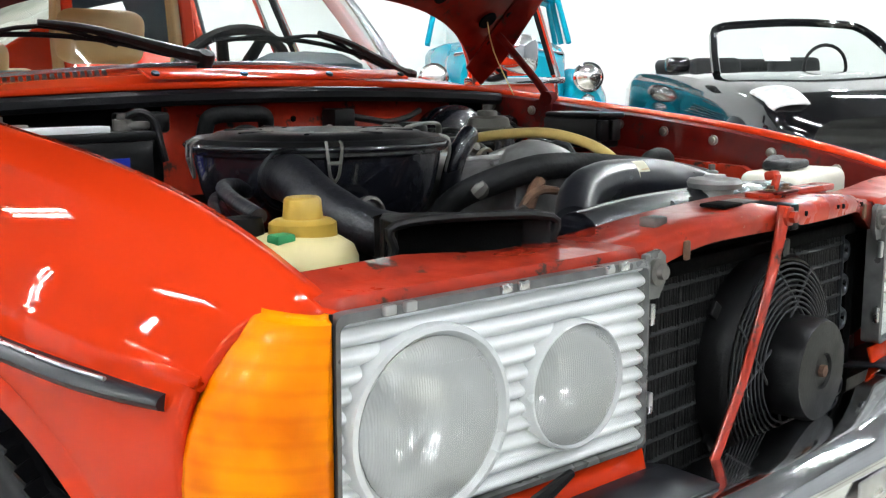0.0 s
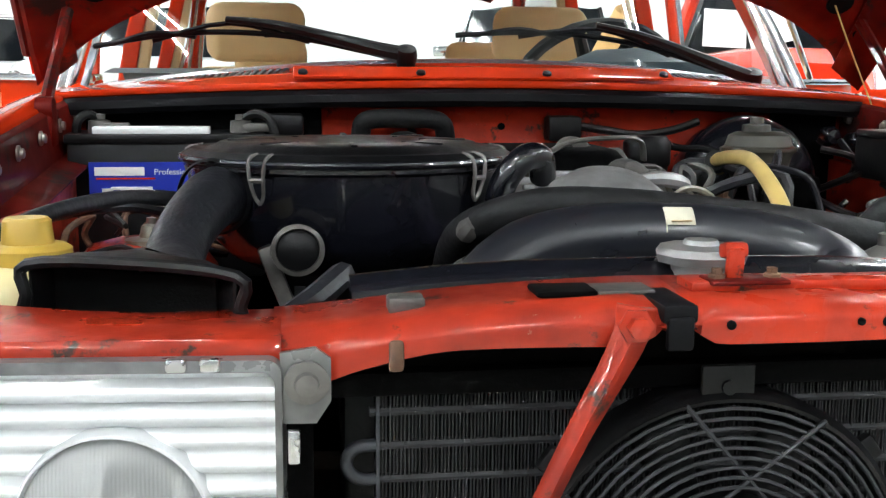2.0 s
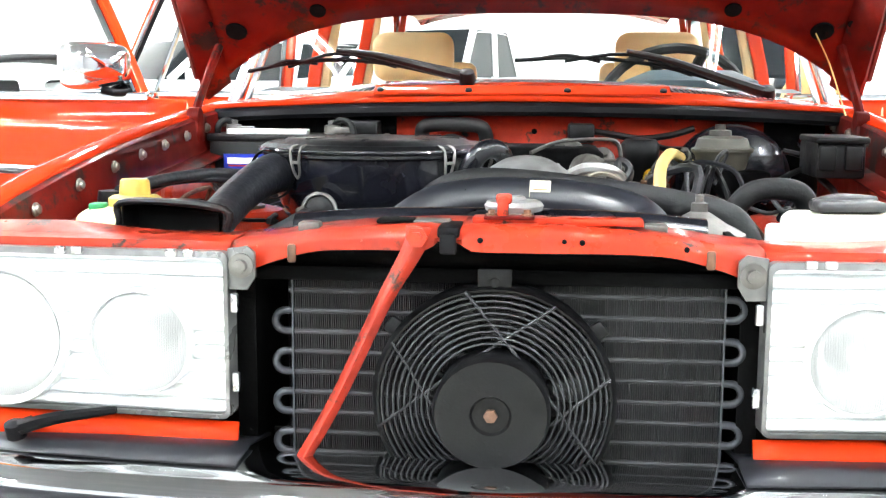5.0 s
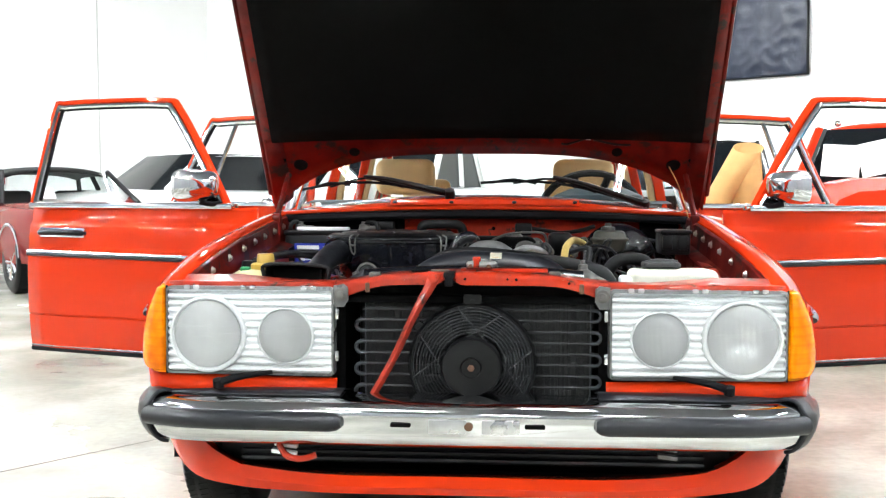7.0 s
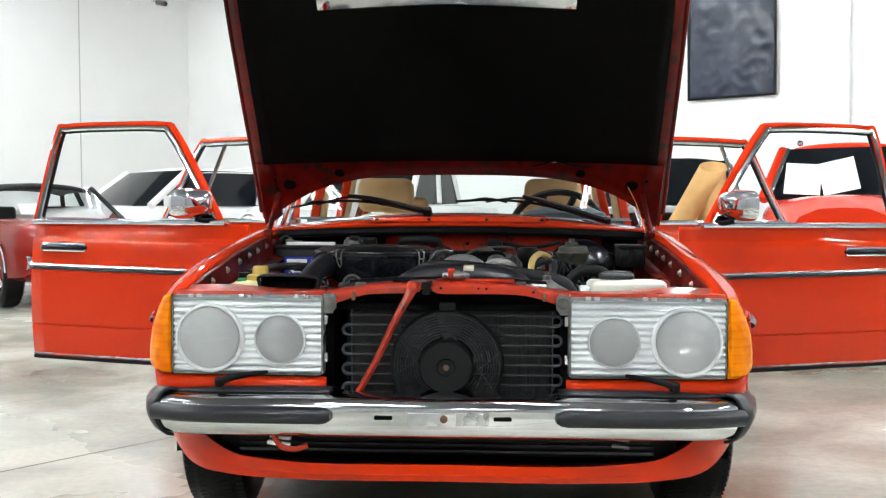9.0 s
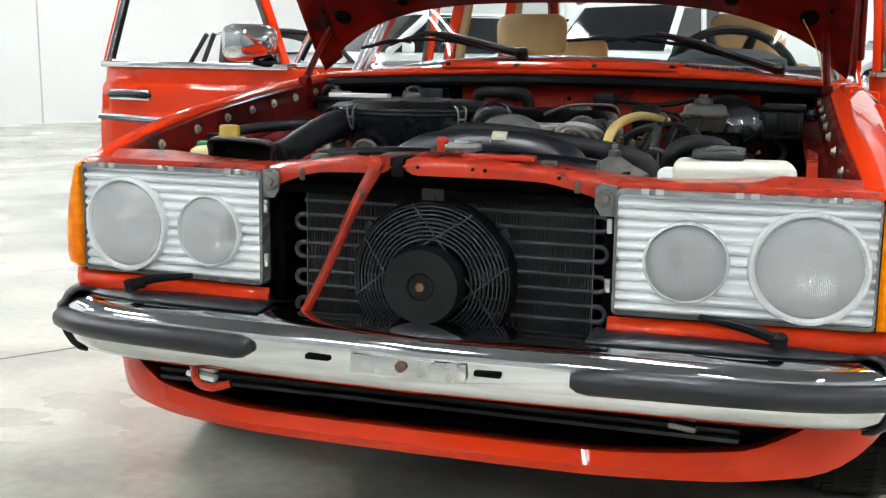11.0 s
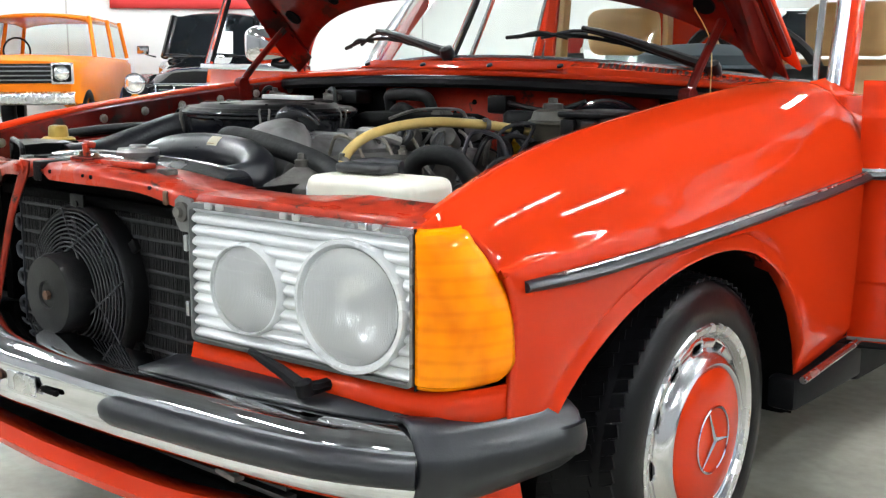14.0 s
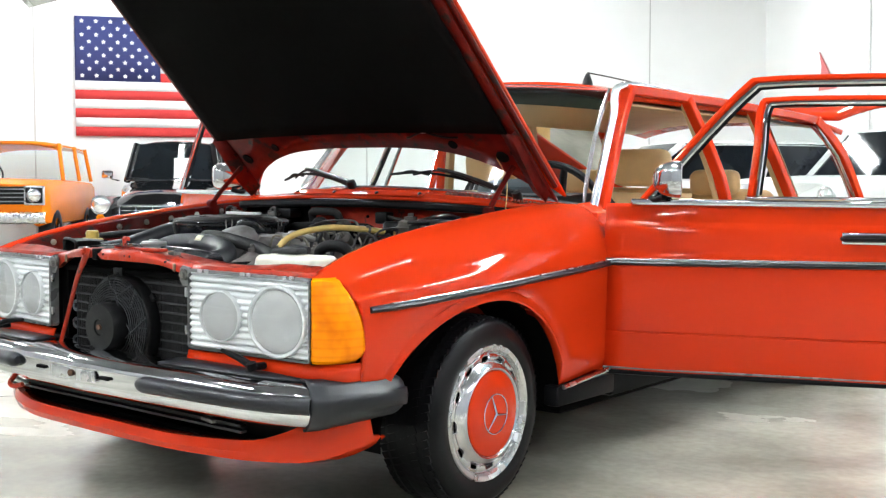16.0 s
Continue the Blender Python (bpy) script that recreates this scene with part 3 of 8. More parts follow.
def build_headlight(s):
    unit = new("headlight_unit")
    unit.parent = CAR
    unit["label"] = "twin round headlamp behind clear glass with a ribbed silver reflector"
    # frame round the glass
    bm = bmesh.new()
    o, i = rounded(-0.004, -0.018, 1.0, 1.035, 0.05), rounded(0.007, 0.012, 0.992, 0.995, 0.045)
    sheet(bm, [[lamp_face(s, u, v, -0.02) for u, v in o], [lamp_face(s, u, v, 0.008) for u, v in o], [lamp_face(s, u, v, 0.010) for u, v in i], [lamp_face(s, u, v, -0.012) for u, v in i]], closed=True)
    frame_part = part("lamp_frame", bm, BEZEL, unit)
    for u in (0.14, 0.50, 0.84):
        for du in (-0.028, 0.028):
            bm = bmesh.new()
            box(bm, lamp_face(s, u + du, 1.025, 0.011), (0.014, 0.007, 0.010), edge=0.002)
            part("clip", bm, CHROME_DULL, frame_part)
    for v in (0.22, 0.72):
        bm = bmesh.new()
        box(bm, lamp_face(s, -0.022, v, 0.004), (0.009, 0.008, 0.026), edge=0.002)
        part("side_clip", bm, CHROME_DULL, frame_part)
    bm = bmesh.new()
    plate(bm, [lamp_face(s, u, v, 0.002) for u, v in ((0.0, 0.80), (-0.06, 0.80), (-0.085, 0.88), (-0.085, 1.03), (-0.06, 1.07), (0.0, 1.05))], (0, 0.006, 0))
    part("corner_bracket", bm, BEZEL, frame_part, smooth=False)
    for v, w in ((0.95, 0.016),):
        bm = bmesh.new()
        lathe(bm, [(w, -0.006), (w, 0.002), (w * 0.55, 0.003), (w * 0.5, 0.010), (0.0, 0.011)], lamp_face(s, -0.045, v, 0.005), (0, -1, 0), 18)
        part("adjuster", bm, ALU_DIRTY, frame_part)
    # ribbed reflector with two round openings
    bowls = ((0.280, 0.452, 0.0695, 0.05), (0.746, 0.462, 0.0955, 0.11))
    fore = 0.022
    nu, nv = 110, 88
    wide, high = 0.415, 0.21
    bm = bmesh.new()
    grid = {}
    def inside(u, v):
        return any(((u - cu) * wide) ** 2 + ((v - cv) * high) ** 2 < (r * 0.985) ** 2 for cu, cv, r, _ in bowls)
    for a in range(nu + 1):
        for b in range(nv + 1):
            u, v = 0.008 + 0.984 * a / nu, 0.010 + 0.982 * b / nv
            rib = abs(math.sin(v * math.pi * 11.5)) ** 0.7
            grid[a, b] = bm.verts.new(lamp_face(s, u, v, fore - 0.030 + 0.013 * rib))
    for a in range(nu):
        for b in range(nv):
            if not inside(0.008 + 0.984 * (a + 0.5) / nu, 0.010 + 0.982 * (b + 0.5) / nv):
                bm.faces.new((grid[a, b], grid[a + 1, b], grid[a + 1, b + 1], grid[a, b + 1]))
    for v in [v for v in bm.verts if not v.link_faces]:
        bm.verts.remove(v)
    refl = part("reflector", bm, REFLECTOR, unit, angle=80)
    n = Vector(lamp_face(s, 0.5, 0.5, 1)) - Vector(lamp_face(s, 0.5, 0.5, 0))
    for cu, cv, r, rim in bowls:
        bm = bmesh.new()
        o = Vector(lamp_face(s, cu, cv, fore))
        lathe(bm, [(r * 1.03, -0.028), (r * 1.02, -0.014), (r * 1.0, -0.008), (r * (1.0 - rim * 0.5), -0.007), (r * (1.0 - rim), -0.014)], o, n, 44, cap=False)
        part("lamp_ring", bm, RING, unit)
        bm = bmesh.new()
        lathe(bm, [(r * (1.0 - rim), -0.014), (r * (0.97 - rim), -0.024), (r * (0.85 - rim), -0.045), (r * 0.6, -0.062), (r * 0.35, -0.073), (r * 0.14, -0.077), (0, -0.078)], o, n, 44, cap=False)
        part("lamp_bowl", bm, LAMP_BOWL, unit)
        bm = bmesh.new()
        lathe(bm, [(r * 0.17, -0.075), (r * 0.17, -0.046), (r * 0.12, -0.037), (0, -0.034)], o, n, 18, cap=False)
        part("bulb_shield", bm, CHROME_DULL, unit)
        # fluted front glass of each round lamp
        bm = bmesh.new()
        lathe(bm, [(r * (1.0 - rim), -0.012), (r * 0.8, -0.006), (r * 0.45, -0.002), (0, 0.0)], o, n, 44, cap=False)
        part("lamp_lens", bm, FLUTED, unit)
    bm = bmesh.new()
    rows = []
    for b in range(9):
        rows.append([lamp_face(s, 0.022 + 0.962 * a / 12, 0.022 + 0.962 * b / 8, 0.008 + 0.018 * (math.sin(math.pi * a / 12) * math.sin(math.pi * b / 8)) ** 0.4) for a in range(13)])
    sheet(bm, rows)
    g = part("cover_glass", bm, LENS, unit, "clear cover glass")
    g.visible_shadow = False
    # turn signal wrapping the corner
    bm = bmesh.new()
    rows = []
    for b in range(57):
        v = b / 56
        z = 0.518 + 0.222 * v
        edge_y = -0.102 + (0.0 if v < 0.3 else -0.045 * ((v - 0.3) / 0.7) ** 2) + (-0.02 * ((0.2 - v) / 0.2) ** 2 if v < 0.2 else 0)
        edge_x = 0.830 - (0.0 if v < 0.25 else 0.056 * ((v - 0.25) / 0.75) ** 2) - (0.022 * ((0.15 - v) / 0.15) ** 2 if v < 0.15 else 0)
        rib = 0.0010 * abs(math.sin(v * math.pi * 9))
        row = []
        for k in range(13):
            t = k / 12
            x0 = 0.752
            x = x0 + (edge_x - x0) * math.sin(t * math.pi / 2) ** 0.92
            y = -0.213 + (edge_y + 0.213) * (1 - math.cos(t * math.pi / 2)) ** 1.0
            bulge = (0.010 + rib) * (1 if 0 < t < 1 else 0.4) * (1 if 0.02 < v < 0.98 else 0.2)
            row.append((s * (x + bulge * t), y - bulge * (1 - t * 0.6), z))
        rows.append(row)
    sheet(bm, rows)
    thick(part("turn_signal", bm, AMBER, unit, "ribbed amber turn signal lens"), 0.006)
    bm = bmesh.new()
    plate(bm, [lamp_face(s, 1.000, -0.03, 0.004), lamp_face(s, 1.007, -0.03, 0.004), lamp_face(s, 1.007, 1.04, 0.004), lamp_face(s, 1.000, 1.04, 0.004)], (0, 0.03, 0))
    part("gasket", bm, RUBBER_BLACK, unit)
    bm = bmesh.new()
    box(bm, (s * 0.55, -0.165, 0.63), (0.44, 0.02, 0.21), (0, 0, s * 10))
    part("lamp_back", bm, BLACK_PLASTIC, unit)
    # small wiper arm under the lamp
    bm = bmesh.new()
    base, tip = Vector((s * 0.604, -0.258, 0.500)), Vector((s * 0.475, -0.268, 0.531))
    tube(bm, [base + Vector((0, 0.02, 0)), base + Vector((0, -0.02, 0.004)), base.lerp(tip, 0.40) + Vector((0, -0.018, 0.008)), tip], [0.010, 0.011, 0.009, 0.005], seg=8, n=5)
    lathe(bm, [(0.0, -0.002), (0.013, 0.0), (0.013, 0.02), (0, 0.024)], base + Vector((0, -0.02, -0.006)), (0, -0.3, 1), 12)
    part("lamp_wiper", bm, RUBBER_BLACK, unit)


FLUTED = mat("fluted_glass", (0.78, 0.79, 0.79), 0.12, spec=0.8, alpha=0.42, var=0.05, scale=30)
flutes = FLUTED.node_tree.nodes.new("ShaderNodeTexWave")
flutes.inputs["Scale"].default_value = 110
relief = FLUTED.node_tree.nodes.new("ShaderNodeBump")
relief.inputs["Strength"].default_value, relief.inputs["Distance"].default_value = 0.6, 0.001
where = FLUTED.node_tree.nodes.new("ShaderNodeTexCoord")
FLUTED.node_tree.links.new(where.outputs["Object"], flutes.inputs["Vector"])
FLUTED.node_tree.links.new(flutes.outputs["Fac"], relief.inputs["Height"])
FLUTED.node_tree.links.new(relief.outputs[0], FLUTED.node_tree.nodes["Principled BSDF"].inputs["Normal"])
for s in (1, -1):
    build_headlight(s)

# red panels round the lamps: shelf above, strip below
for s in (1, -1):
    bm = bmesh.new()
    a, b, c, d = [], [], [], []
    for k in range(9):
        u = k / 8
        x, y, z = lamp_face(s, u * 1.0, 1.07, -0.004)
        a.append((x, y, z - 0.012))
        b.append((x, y + 0.010, z + 0.003))
        c.append((x, y + 0.05, z + 0.005))
        d.append((x, -0.135, z + 0.003 + 0.014 * min(1.0, max(0.0, (u - 0.3) / 0.3))))
    sheet(bm, [a, b, c, d])
    thick(part("lamp_shelf", bm, RED_WORN, CAR), 0.004)
    bm = bmesh.new()
    a, b, c = [], [], []
    run = [lamp_face(s, -0.02 + 1.02 * k / 8, 0, 0.004)[:2] for k in range(8)]
    for k in range(11):
        t = k / 10 * math.pi / 2
        run.append((s * (0.752 + 0.072 * math.sin(t)), -0.206 + 0.106 * (1 - math.cos(t))))
    for x, y in run:
        a.append((x, y + 0.006, 0.516))
        b.append((x, y - 0.001, 0.49))
        c.append((x, y + 0.008, 0.45))
    sheet(bm, [a, b, c])
    thick(part("lamp_sill", bm, RED, CAR), 0.006)

# crossmember over the radiator
CX = [0.0, 0.05, 0.12, 0.20, 0.27, 0.345, 0.36]
C_TOP = [0.782, 0.783, 0.780, 0.772, 0.760, 0.751, 0.750]
C_LOW = [0.752, 0.752, 0.752, 0.748, 0.730, 0.698, 0.694]
C_Y = [-0.290, -0.290, -0.286, -0.270, -0.250, -0.236, -0.233]
bm = bmesh.new()
rows = [[], [], [], [], [], []]
for x in np.linspace(-0.334, 0.334, 61):
    k = abs(x)
    t, l, y = smooth_of(CX, C_TOP, k), smooth_of(CX, C_LOW, k), smooth_of(CX, C_Y, k)
    notch = 0.022 * math.exp(-((x + 0.050) / 0.016) ** 2)
    for row, p in zip(rows, [(x, y + 0.022, l + notch + 0.004), (x, y, l + notch), (x, y - 0.002, (t + l) / 2), (x, y, t - 0.008 - notch * 0.5), (x, y + 0.010, t - notch * 0.4), (x, y + 0.105, t + 0.002)]):
        row.append(p)
sheet(bm, rows)
cross = part("crossmember", bm, RED_WORN, CAR, "chipped red radiator crossmember")
thick(cross, 0.004)
for x, z, r in ((-0.012, 0.767, 0.0035), (0.087, 0.767, 0.003), (0.108, 0.766, 0.0036), (0.232, 0.756, 0.0035)):
    bm = bmesh.new()
    lathe(bm, [(r, 0), (r, 0.0035), (r * 0.6, 0.004), (0, 0.004)], (x, smooth_of(CX, C_Y, abs(x)) + 0.0, z), (0, -1, 0), 12)
    part("hole", bm, BLACK_MATTE, cross)
for x in (-0.247, 0.262):
    bm = bmesh.new()
    y = smooth_of(CX, C_Y, abs(x))
    box(bm, (x, y - 0.003, 0.742), (0.011, 0.006, 0.024), edge=0.003)
    part("rusty_slot", bm, RUST, cross)
bm = bmesh.new()
box(bm, (-0.050, -0.260, 0.776), (0.026, 0.07, 0.014), edge=0.003)
box(bm, (-0.050, -0.293, 0.762), (0.020, 0.008, 0.026), edge=0.003)
part("rubber_tab", bm, RUBBER_BLACK, cross)
bm = bmesh.new()
box(bm, (-0.120, -0.230, 0.783), (0.046, 0.036, 0.005), edge=0.002)
part("bracket_plate", bm, DARK, cross)
bm = bmesh.new()
box(bm, (-0.075, -0.230, 0.783), (0.044, 0.034, 0.004), edge=0.0015)
part("bare_plate", bm, ALU_DIRTY, cross, "bare metal strip in the crossmember")
for c in ((-0.235, -0.205, 0.770), (0.20, -0.205, 0.774)):
    bm = bmesh.new()
    box(bm, c, (0.028, 0.024, 0.013), edge=0.003)
    part("rubber_pad", bm, ALU_DIRTY, cross)
bm = bmesh.new()
box(bm, (0.12, -0.228, 0.785), (0.125, 0.03, 0.010), edge=0.003)
box(bm, (0.02, -0.228, 0.786), (0.09, 0.035, 0.008), edge=0.002)
part("catch_plate", bm, RED_WORN, cross)
# grimy striker plate and its two bolts
bm = bmesh.new()
box(bm, (0.020, -0.236, 0.7895), (0.062, 0.030, 0.004), edge=0.0015)
part("striker_plate", bm, RED_SHADED_GRIMY, cross, "grimy striker plate")
for x in (-0.002, 0.042):
    bm = bmesh.new()
    lathe(bm, [(0.007, 0), (0.007, 0.003), (0.0045, 0.004), (0.0045, 0.008), (0, 0.0085)], (x, -0.236, 0.791), (0, 0, 1), 6)
    part("bolt", bm, RUST, cross)
# bonnet catch
bm = bmesh.new()
box(bm, (0.012, -0.235, 0.796), (0.014, 0.008, 0.038), (8, 0, 0), edge=0.003)
box(bm, (0.013, -0.230, 0.812), (0.020, 0.016, 0.013), (-12, 0, 0), edge=0.004)
part("bonnet_catch", bm, RED_WORN, CAR)
# diagonal stay
bm = bmesh.new()
stay = spline([(-0.084, -0.299, 0.784), (-0.091, -0.300, 0.756), (-0.126, -0.304, 0.690), (-0.174, -0.302, 0.585), (-0.205, -0.298, 0.525), (-0.236, -0.294, 0.470)], 6)
w = [0.015, 0.013, 0.0098, 0.009, 0.009, 0.0088]
a, b = [], []
for i, p in enumerate(stay):
    k = float(np.interp(i / (len(stay) - 1) * 5, range(6), w))
    d = (stay[min(i + 1, len(stay) - 1)] - stay[max(i - 1, 0)]).normalized()
    n = Vector((d.z, 0, -d.x)).normalized() * k
    a.append(p + n)
    b.append(p - n)
sheet(bm, [a, [(p + q) / 2 + Vector((0, -0.006, 0)) for p, q in zip(a, b)], b])
st = thick(part("diagonal_stay", bm, RED_WORN, CAR, "red sheet-metal stay"), 0.006)
bm = bmesh.new()
lathe(bm, [(0.013, 0), (0.013, 0.004), (0.008, 0.005), (0.008, 0.012), (0, 0.013)], (-0.086, -0.303, 0.771), (0, -1, 0), 6)
part("bolt", bm, RED_WORN, st)

# condenser, fins and looped tube
BEND_GREY = mat("grey_tube_bend", (0.035, 0.038, 0.045), 0.45, 0.2, var=0.3, scale=40)
cond = new("condenser")
cond.parent = CAR
cond.location.y = 0.044
KL, KR = -0.257, 0.287                # the core's two ends
bm = bmesh.new()
box(bm, (0.015, -0.235, 0.56), (KR - KL - 0.02, 0.03, 0.31))
part("core", bm, FINS, cond, smooth=False)
bm = bmesh.new()
rnd = random.Random(4)
for k in range(190):
    box(bm, (KL + 0.004 + k * (KR - KL - 0.008) / 189, -0.2525 + rnd.uniform(-0.001, 0.001), 0.56), (0.0013, 0.010, 0.29), (0, 0, rnd.uniform(-4, 4)))
tagged(part("fin", bm, FINS, cond, smooth=False), kind="stuff")
for k in range(10):
    z = 0.438 + k * 0.0275
    bm = bmesh.new()
    cyl(bm, (KL - 0.006, -0.2545, z), (KR + 0.006, -0.2545, z), 0.0042, seg=8)
    part("tube", bm, TUBE_GREY, cond)
    for end, s in ((KR, 1), (KL, -1)):
        if (k + (s < 0)) % 2 == 0 and k < 9:
            bm = bmesh.new()
            tube(bm, [(end, -0.2555, z)] + [(end + s * (0.010 + 0.0137 * math.sin(a)), -0.2555, z + 0.01375 - 0.01375 * math.cos(a)) for a in np.linspace(0, math.pi, 8)] + [(end, -0.2555, z + 0.0275)], 0.0052, seg=10, n=2)
            part("bend", bm, BEND_GREY, cond)
for x in (KL, KR):
    bm = bmesh.new()
    box(bm, (x, -0.25, 0.56), (0.0025, 0.022, 0.31))
    part("end_plate", bm, BEND_GREY, cond)
bm = bmesh.new()
box(bm, (0, -0.262, 0.7115), (0.60, 0.022, 0.020), edge=0.004)
part("top_rail", bm, DARK, cond)
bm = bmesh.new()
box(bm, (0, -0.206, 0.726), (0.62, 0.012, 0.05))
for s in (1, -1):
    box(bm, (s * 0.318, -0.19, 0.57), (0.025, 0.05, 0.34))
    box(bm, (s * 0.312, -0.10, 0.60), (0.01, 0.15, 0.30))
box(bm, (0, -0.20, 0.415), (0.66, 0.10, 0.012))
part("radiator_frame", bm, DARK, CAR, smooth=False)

# electric fan
fan = new("fan")
fan.parent = CAR
fan.location.y = 0.044
FC = Vector((0.004, 0, 0.555))
bm = bmesh.new()
lathe(bm, [(0.150, -0.262), (0.152, -0.295), (0.146, -0.305), (0.143, -0.304), (0.145, -0.262)], FC * 1.0, (0, 1, 0), 56, cap=False)
part("shroud", bm, BLACK_PLASTIC, fan)
bm = bmesh.new()
lathe(bm, [(0.056, -0.275), (0.070, -0.300), (0.071, -0.352), (0.067, -0.362), (0.025, -0.364), (0.022, -0.360), (0, -0.360)], FC, (0, 1, 0), 44, cap=False)
part("motor", bm, BLACK_PLASTIC, fan)
bm = bmesh.new()
lathe(bm, [(0.0085, -0.358), (0.0085, -0.367), (0, -0.368)], FC, (0, 1, 0), 6, cap=False)
part("bolt", bm, RUST, fan)
for k in range(9):
    r = 0.080 + 0.0074 * k
    bm = bmesh.new()
    tube(bm, [FC + Vector((r * math.cos(j * math.tau / 40), -0.318 + 0.0015 * k, r * math.sin(j * math.tau / 40))) for j in range(40)], 0.0018, seg=5, n=1, closed=True)
    part("guard_ring", bm, TUBE_GREY, fan)
for k in range(8):
    a = radians(14 + k * 45)
    b = a + (0.75 if k % 2 else -0.75)
    bm = bmesh.new()
    cyl(bm, FC + Vector((0.068 * math.cos(b), -0.320, 0.068 * math.sin(b))), FC + Vector((0.147 * math.cos(a), -0.306, 0.147 * math.sin(a))), 0.0022, seg=6)
    part("spoke", bm, TUBE_GREY, fan)
for k in range(7):
    a = k * math.tau / 7
    bm = bmesh.new()
    rows = []
    for r in (0.05, 0.08, 0.11, 0.134):
        rows.append([FC + Vector((r * math.cos(a + t * 0.33), -0.278 + 0.016 * (t - 0.5), r * math.sin(a + t * 0.33))) for t in (0, 0.33, 0.66, 1)])
    sheet(bm, rows)
    thick(part("blade", bm, BLACK_PLASTIC, fan), 0.003)
bm = bmesh.new()
box(bm, FC + Vector((0.0, -0.296, 0.156)), (0.042, 0.006, 0.030), edge=0.002)
lathe(bm, [(0.006, 0), (0.006, 0.003), (0, 0.003)], FC + Vector((0, -0.299, 0.154)), (0, -1, 0), 10)
part("lug", bm, BLACK_PLASTIC, fan)
for a in (35, 145, 215, 325):
    bm = bmesh.new()
    box(bm, FC + Vector((0.155 * math.cos(radians(a)), -0.272, 0.155 * math.sin(radians(a)))), (0.022, 0.012, 0.022), (0, -a, 0), edge=0.004)
    part("lug", bm, BLACK_PLASTIC, fan)

# front bumper
BX = [0.0, 0.20, 0.45, 0.65, 0.78, 0.835]
B_Y = [-0.414, -0.403, -0.370, -0.322, -0.250, -0.195]


def bump_drop(x):
    return -0.022 * (min(abs(x), 0.85) / 0.79) ** 2


def bump_y(x):
    return smooth_of(BX, B_Y, min(abs(x), 0.835))


bumper = new("front_bumper")
bumper.parent = CAR
bm = bmesh.new()
prof = [(0.115, 0.490), (0.05, 0.488), (0.018, 0.480), (0.003, 0.466), (0.0, 0.452), (0.004, 0.433), (0.002, 0.412), (0.010, 0.392), (0.026, 0.377), (0.06, 0.370)]
sheet(bm, [[(x, bump_y(x) + d, z + bump_drop(x)) for x in np.linspace(-0.795, 0.795, 61)] for d, z in prof])
part("chrome_beam", bm, CHROME, bumper, "curved chrome bumper beam", angle=80)
for s in (1, -1):
    bm = bmesh.new()
    pts = [(s * x, bump_y(x) - 0.004, 0.438 + bump_drop(x)) for x in np.linspace(0.288, 0.785, 12)]
    tube(bm, pts, [0.012, 0.0235] + [0.0235] * 22, seg=12, n=3, flat=1.0)
    part("rubber_strip", bm, RUBBER, bumper, "grey rubber strip on the bumper")
    # end cap wrapped to the side
    bm = bmesh.new()
    rows = []
    path = [(0.784, bump_y(0.784) - 0.002), (0.796, -0.215), (0.808, -0.178), (0.823, -0.13), (0.836, -0.07), (0.848, -0.005), (0.846, 0.022)]
    sp = spline([(x, y, 0) for x, y in path], 4)
    for i, p in enumerate(sp):
        f = i / (len(sp) - 1)
        d = (sp[min(i + 1, len(sp) - 1)] - sp[max(i - 1, 0)]).normalized()
        n = Vector((d.y, -d.x, 0))
        low, high = 0.350 + 0.024 * f, 0.474 - 0.012 * f
        hug = max(0.0, 1 - f / 0.16) * 0.016
        tip = 1 - max(0.0, (f - 0.8) / 0.2) ** 2 * 0.25
        sec = [(-0.055, high - 0.006), (-0.024, high), (-0.010, high - 0.004), (0.001, high - 0.014), (0.009, high - 0.030), (0.018 * tip, 0.434), (0.019 * tip, 0.418), (0.015, 0.400), (0.008, low + 0.030), (-0.002, low + 0.014), (-0.014, low + 0.003), (-0.03, low)]
        rows.append([(s * (p.x + n.x * (o - hug)), p.y + n.y * (o - hug), z) for o, z in sec])
    sheet(bm, rows)
    thick(part("end_cap", bm, RUBBER, bumper, "grey rubber bumper end cap", angle=80), 0.008, 1.0)
    bm = bmesh.new()
    sheet(bm, [[(s * x, bump_y(x) + 0.05, 0.489 + bump_drop(x)) for x in np.linspace(0.30, 0.80, 10)], [(s * x, bump_y(x) + 0.12, 0.494 + bump_drop(x)) for x in np.linspace(0.30, 0.80, 10)], [(s * x, -0.17, 0.472) for x in np.linspace(0.30, 0.80, 10)]])
    thick(part("filler", bm, RUBBER, bumper, "grey rubber filler behind the bumper"), 0.004)
    bm = bmesh.new()
    box(bm, (s * 0.152, bump_y(0.152) - 0.0005, 0.433), (0.046, 0.008, 0.010), edge=0.003)
    part("slot", bm, BLACK_MATTE, bumper)
bm = bmesh.new()
lathe(bm, [(0.010, 0), (0.010, 0.004), (0.006, 0.007), (0, 0.007)], (0.003, -0.412, 0.433), (0, -1, 0), 12)
part("bolt", bm, RUST, bumper)
for x in (-0.045, 0.075):
    bm = bmesh.new()
    box(bm, (x, bump_y(x) - 0.002, 0.432), (0.085, 0.004, 0.032), edge=0.0015)
    part("plate_pad", bm, CHROME_DULL, bumper, "pale plate backing")

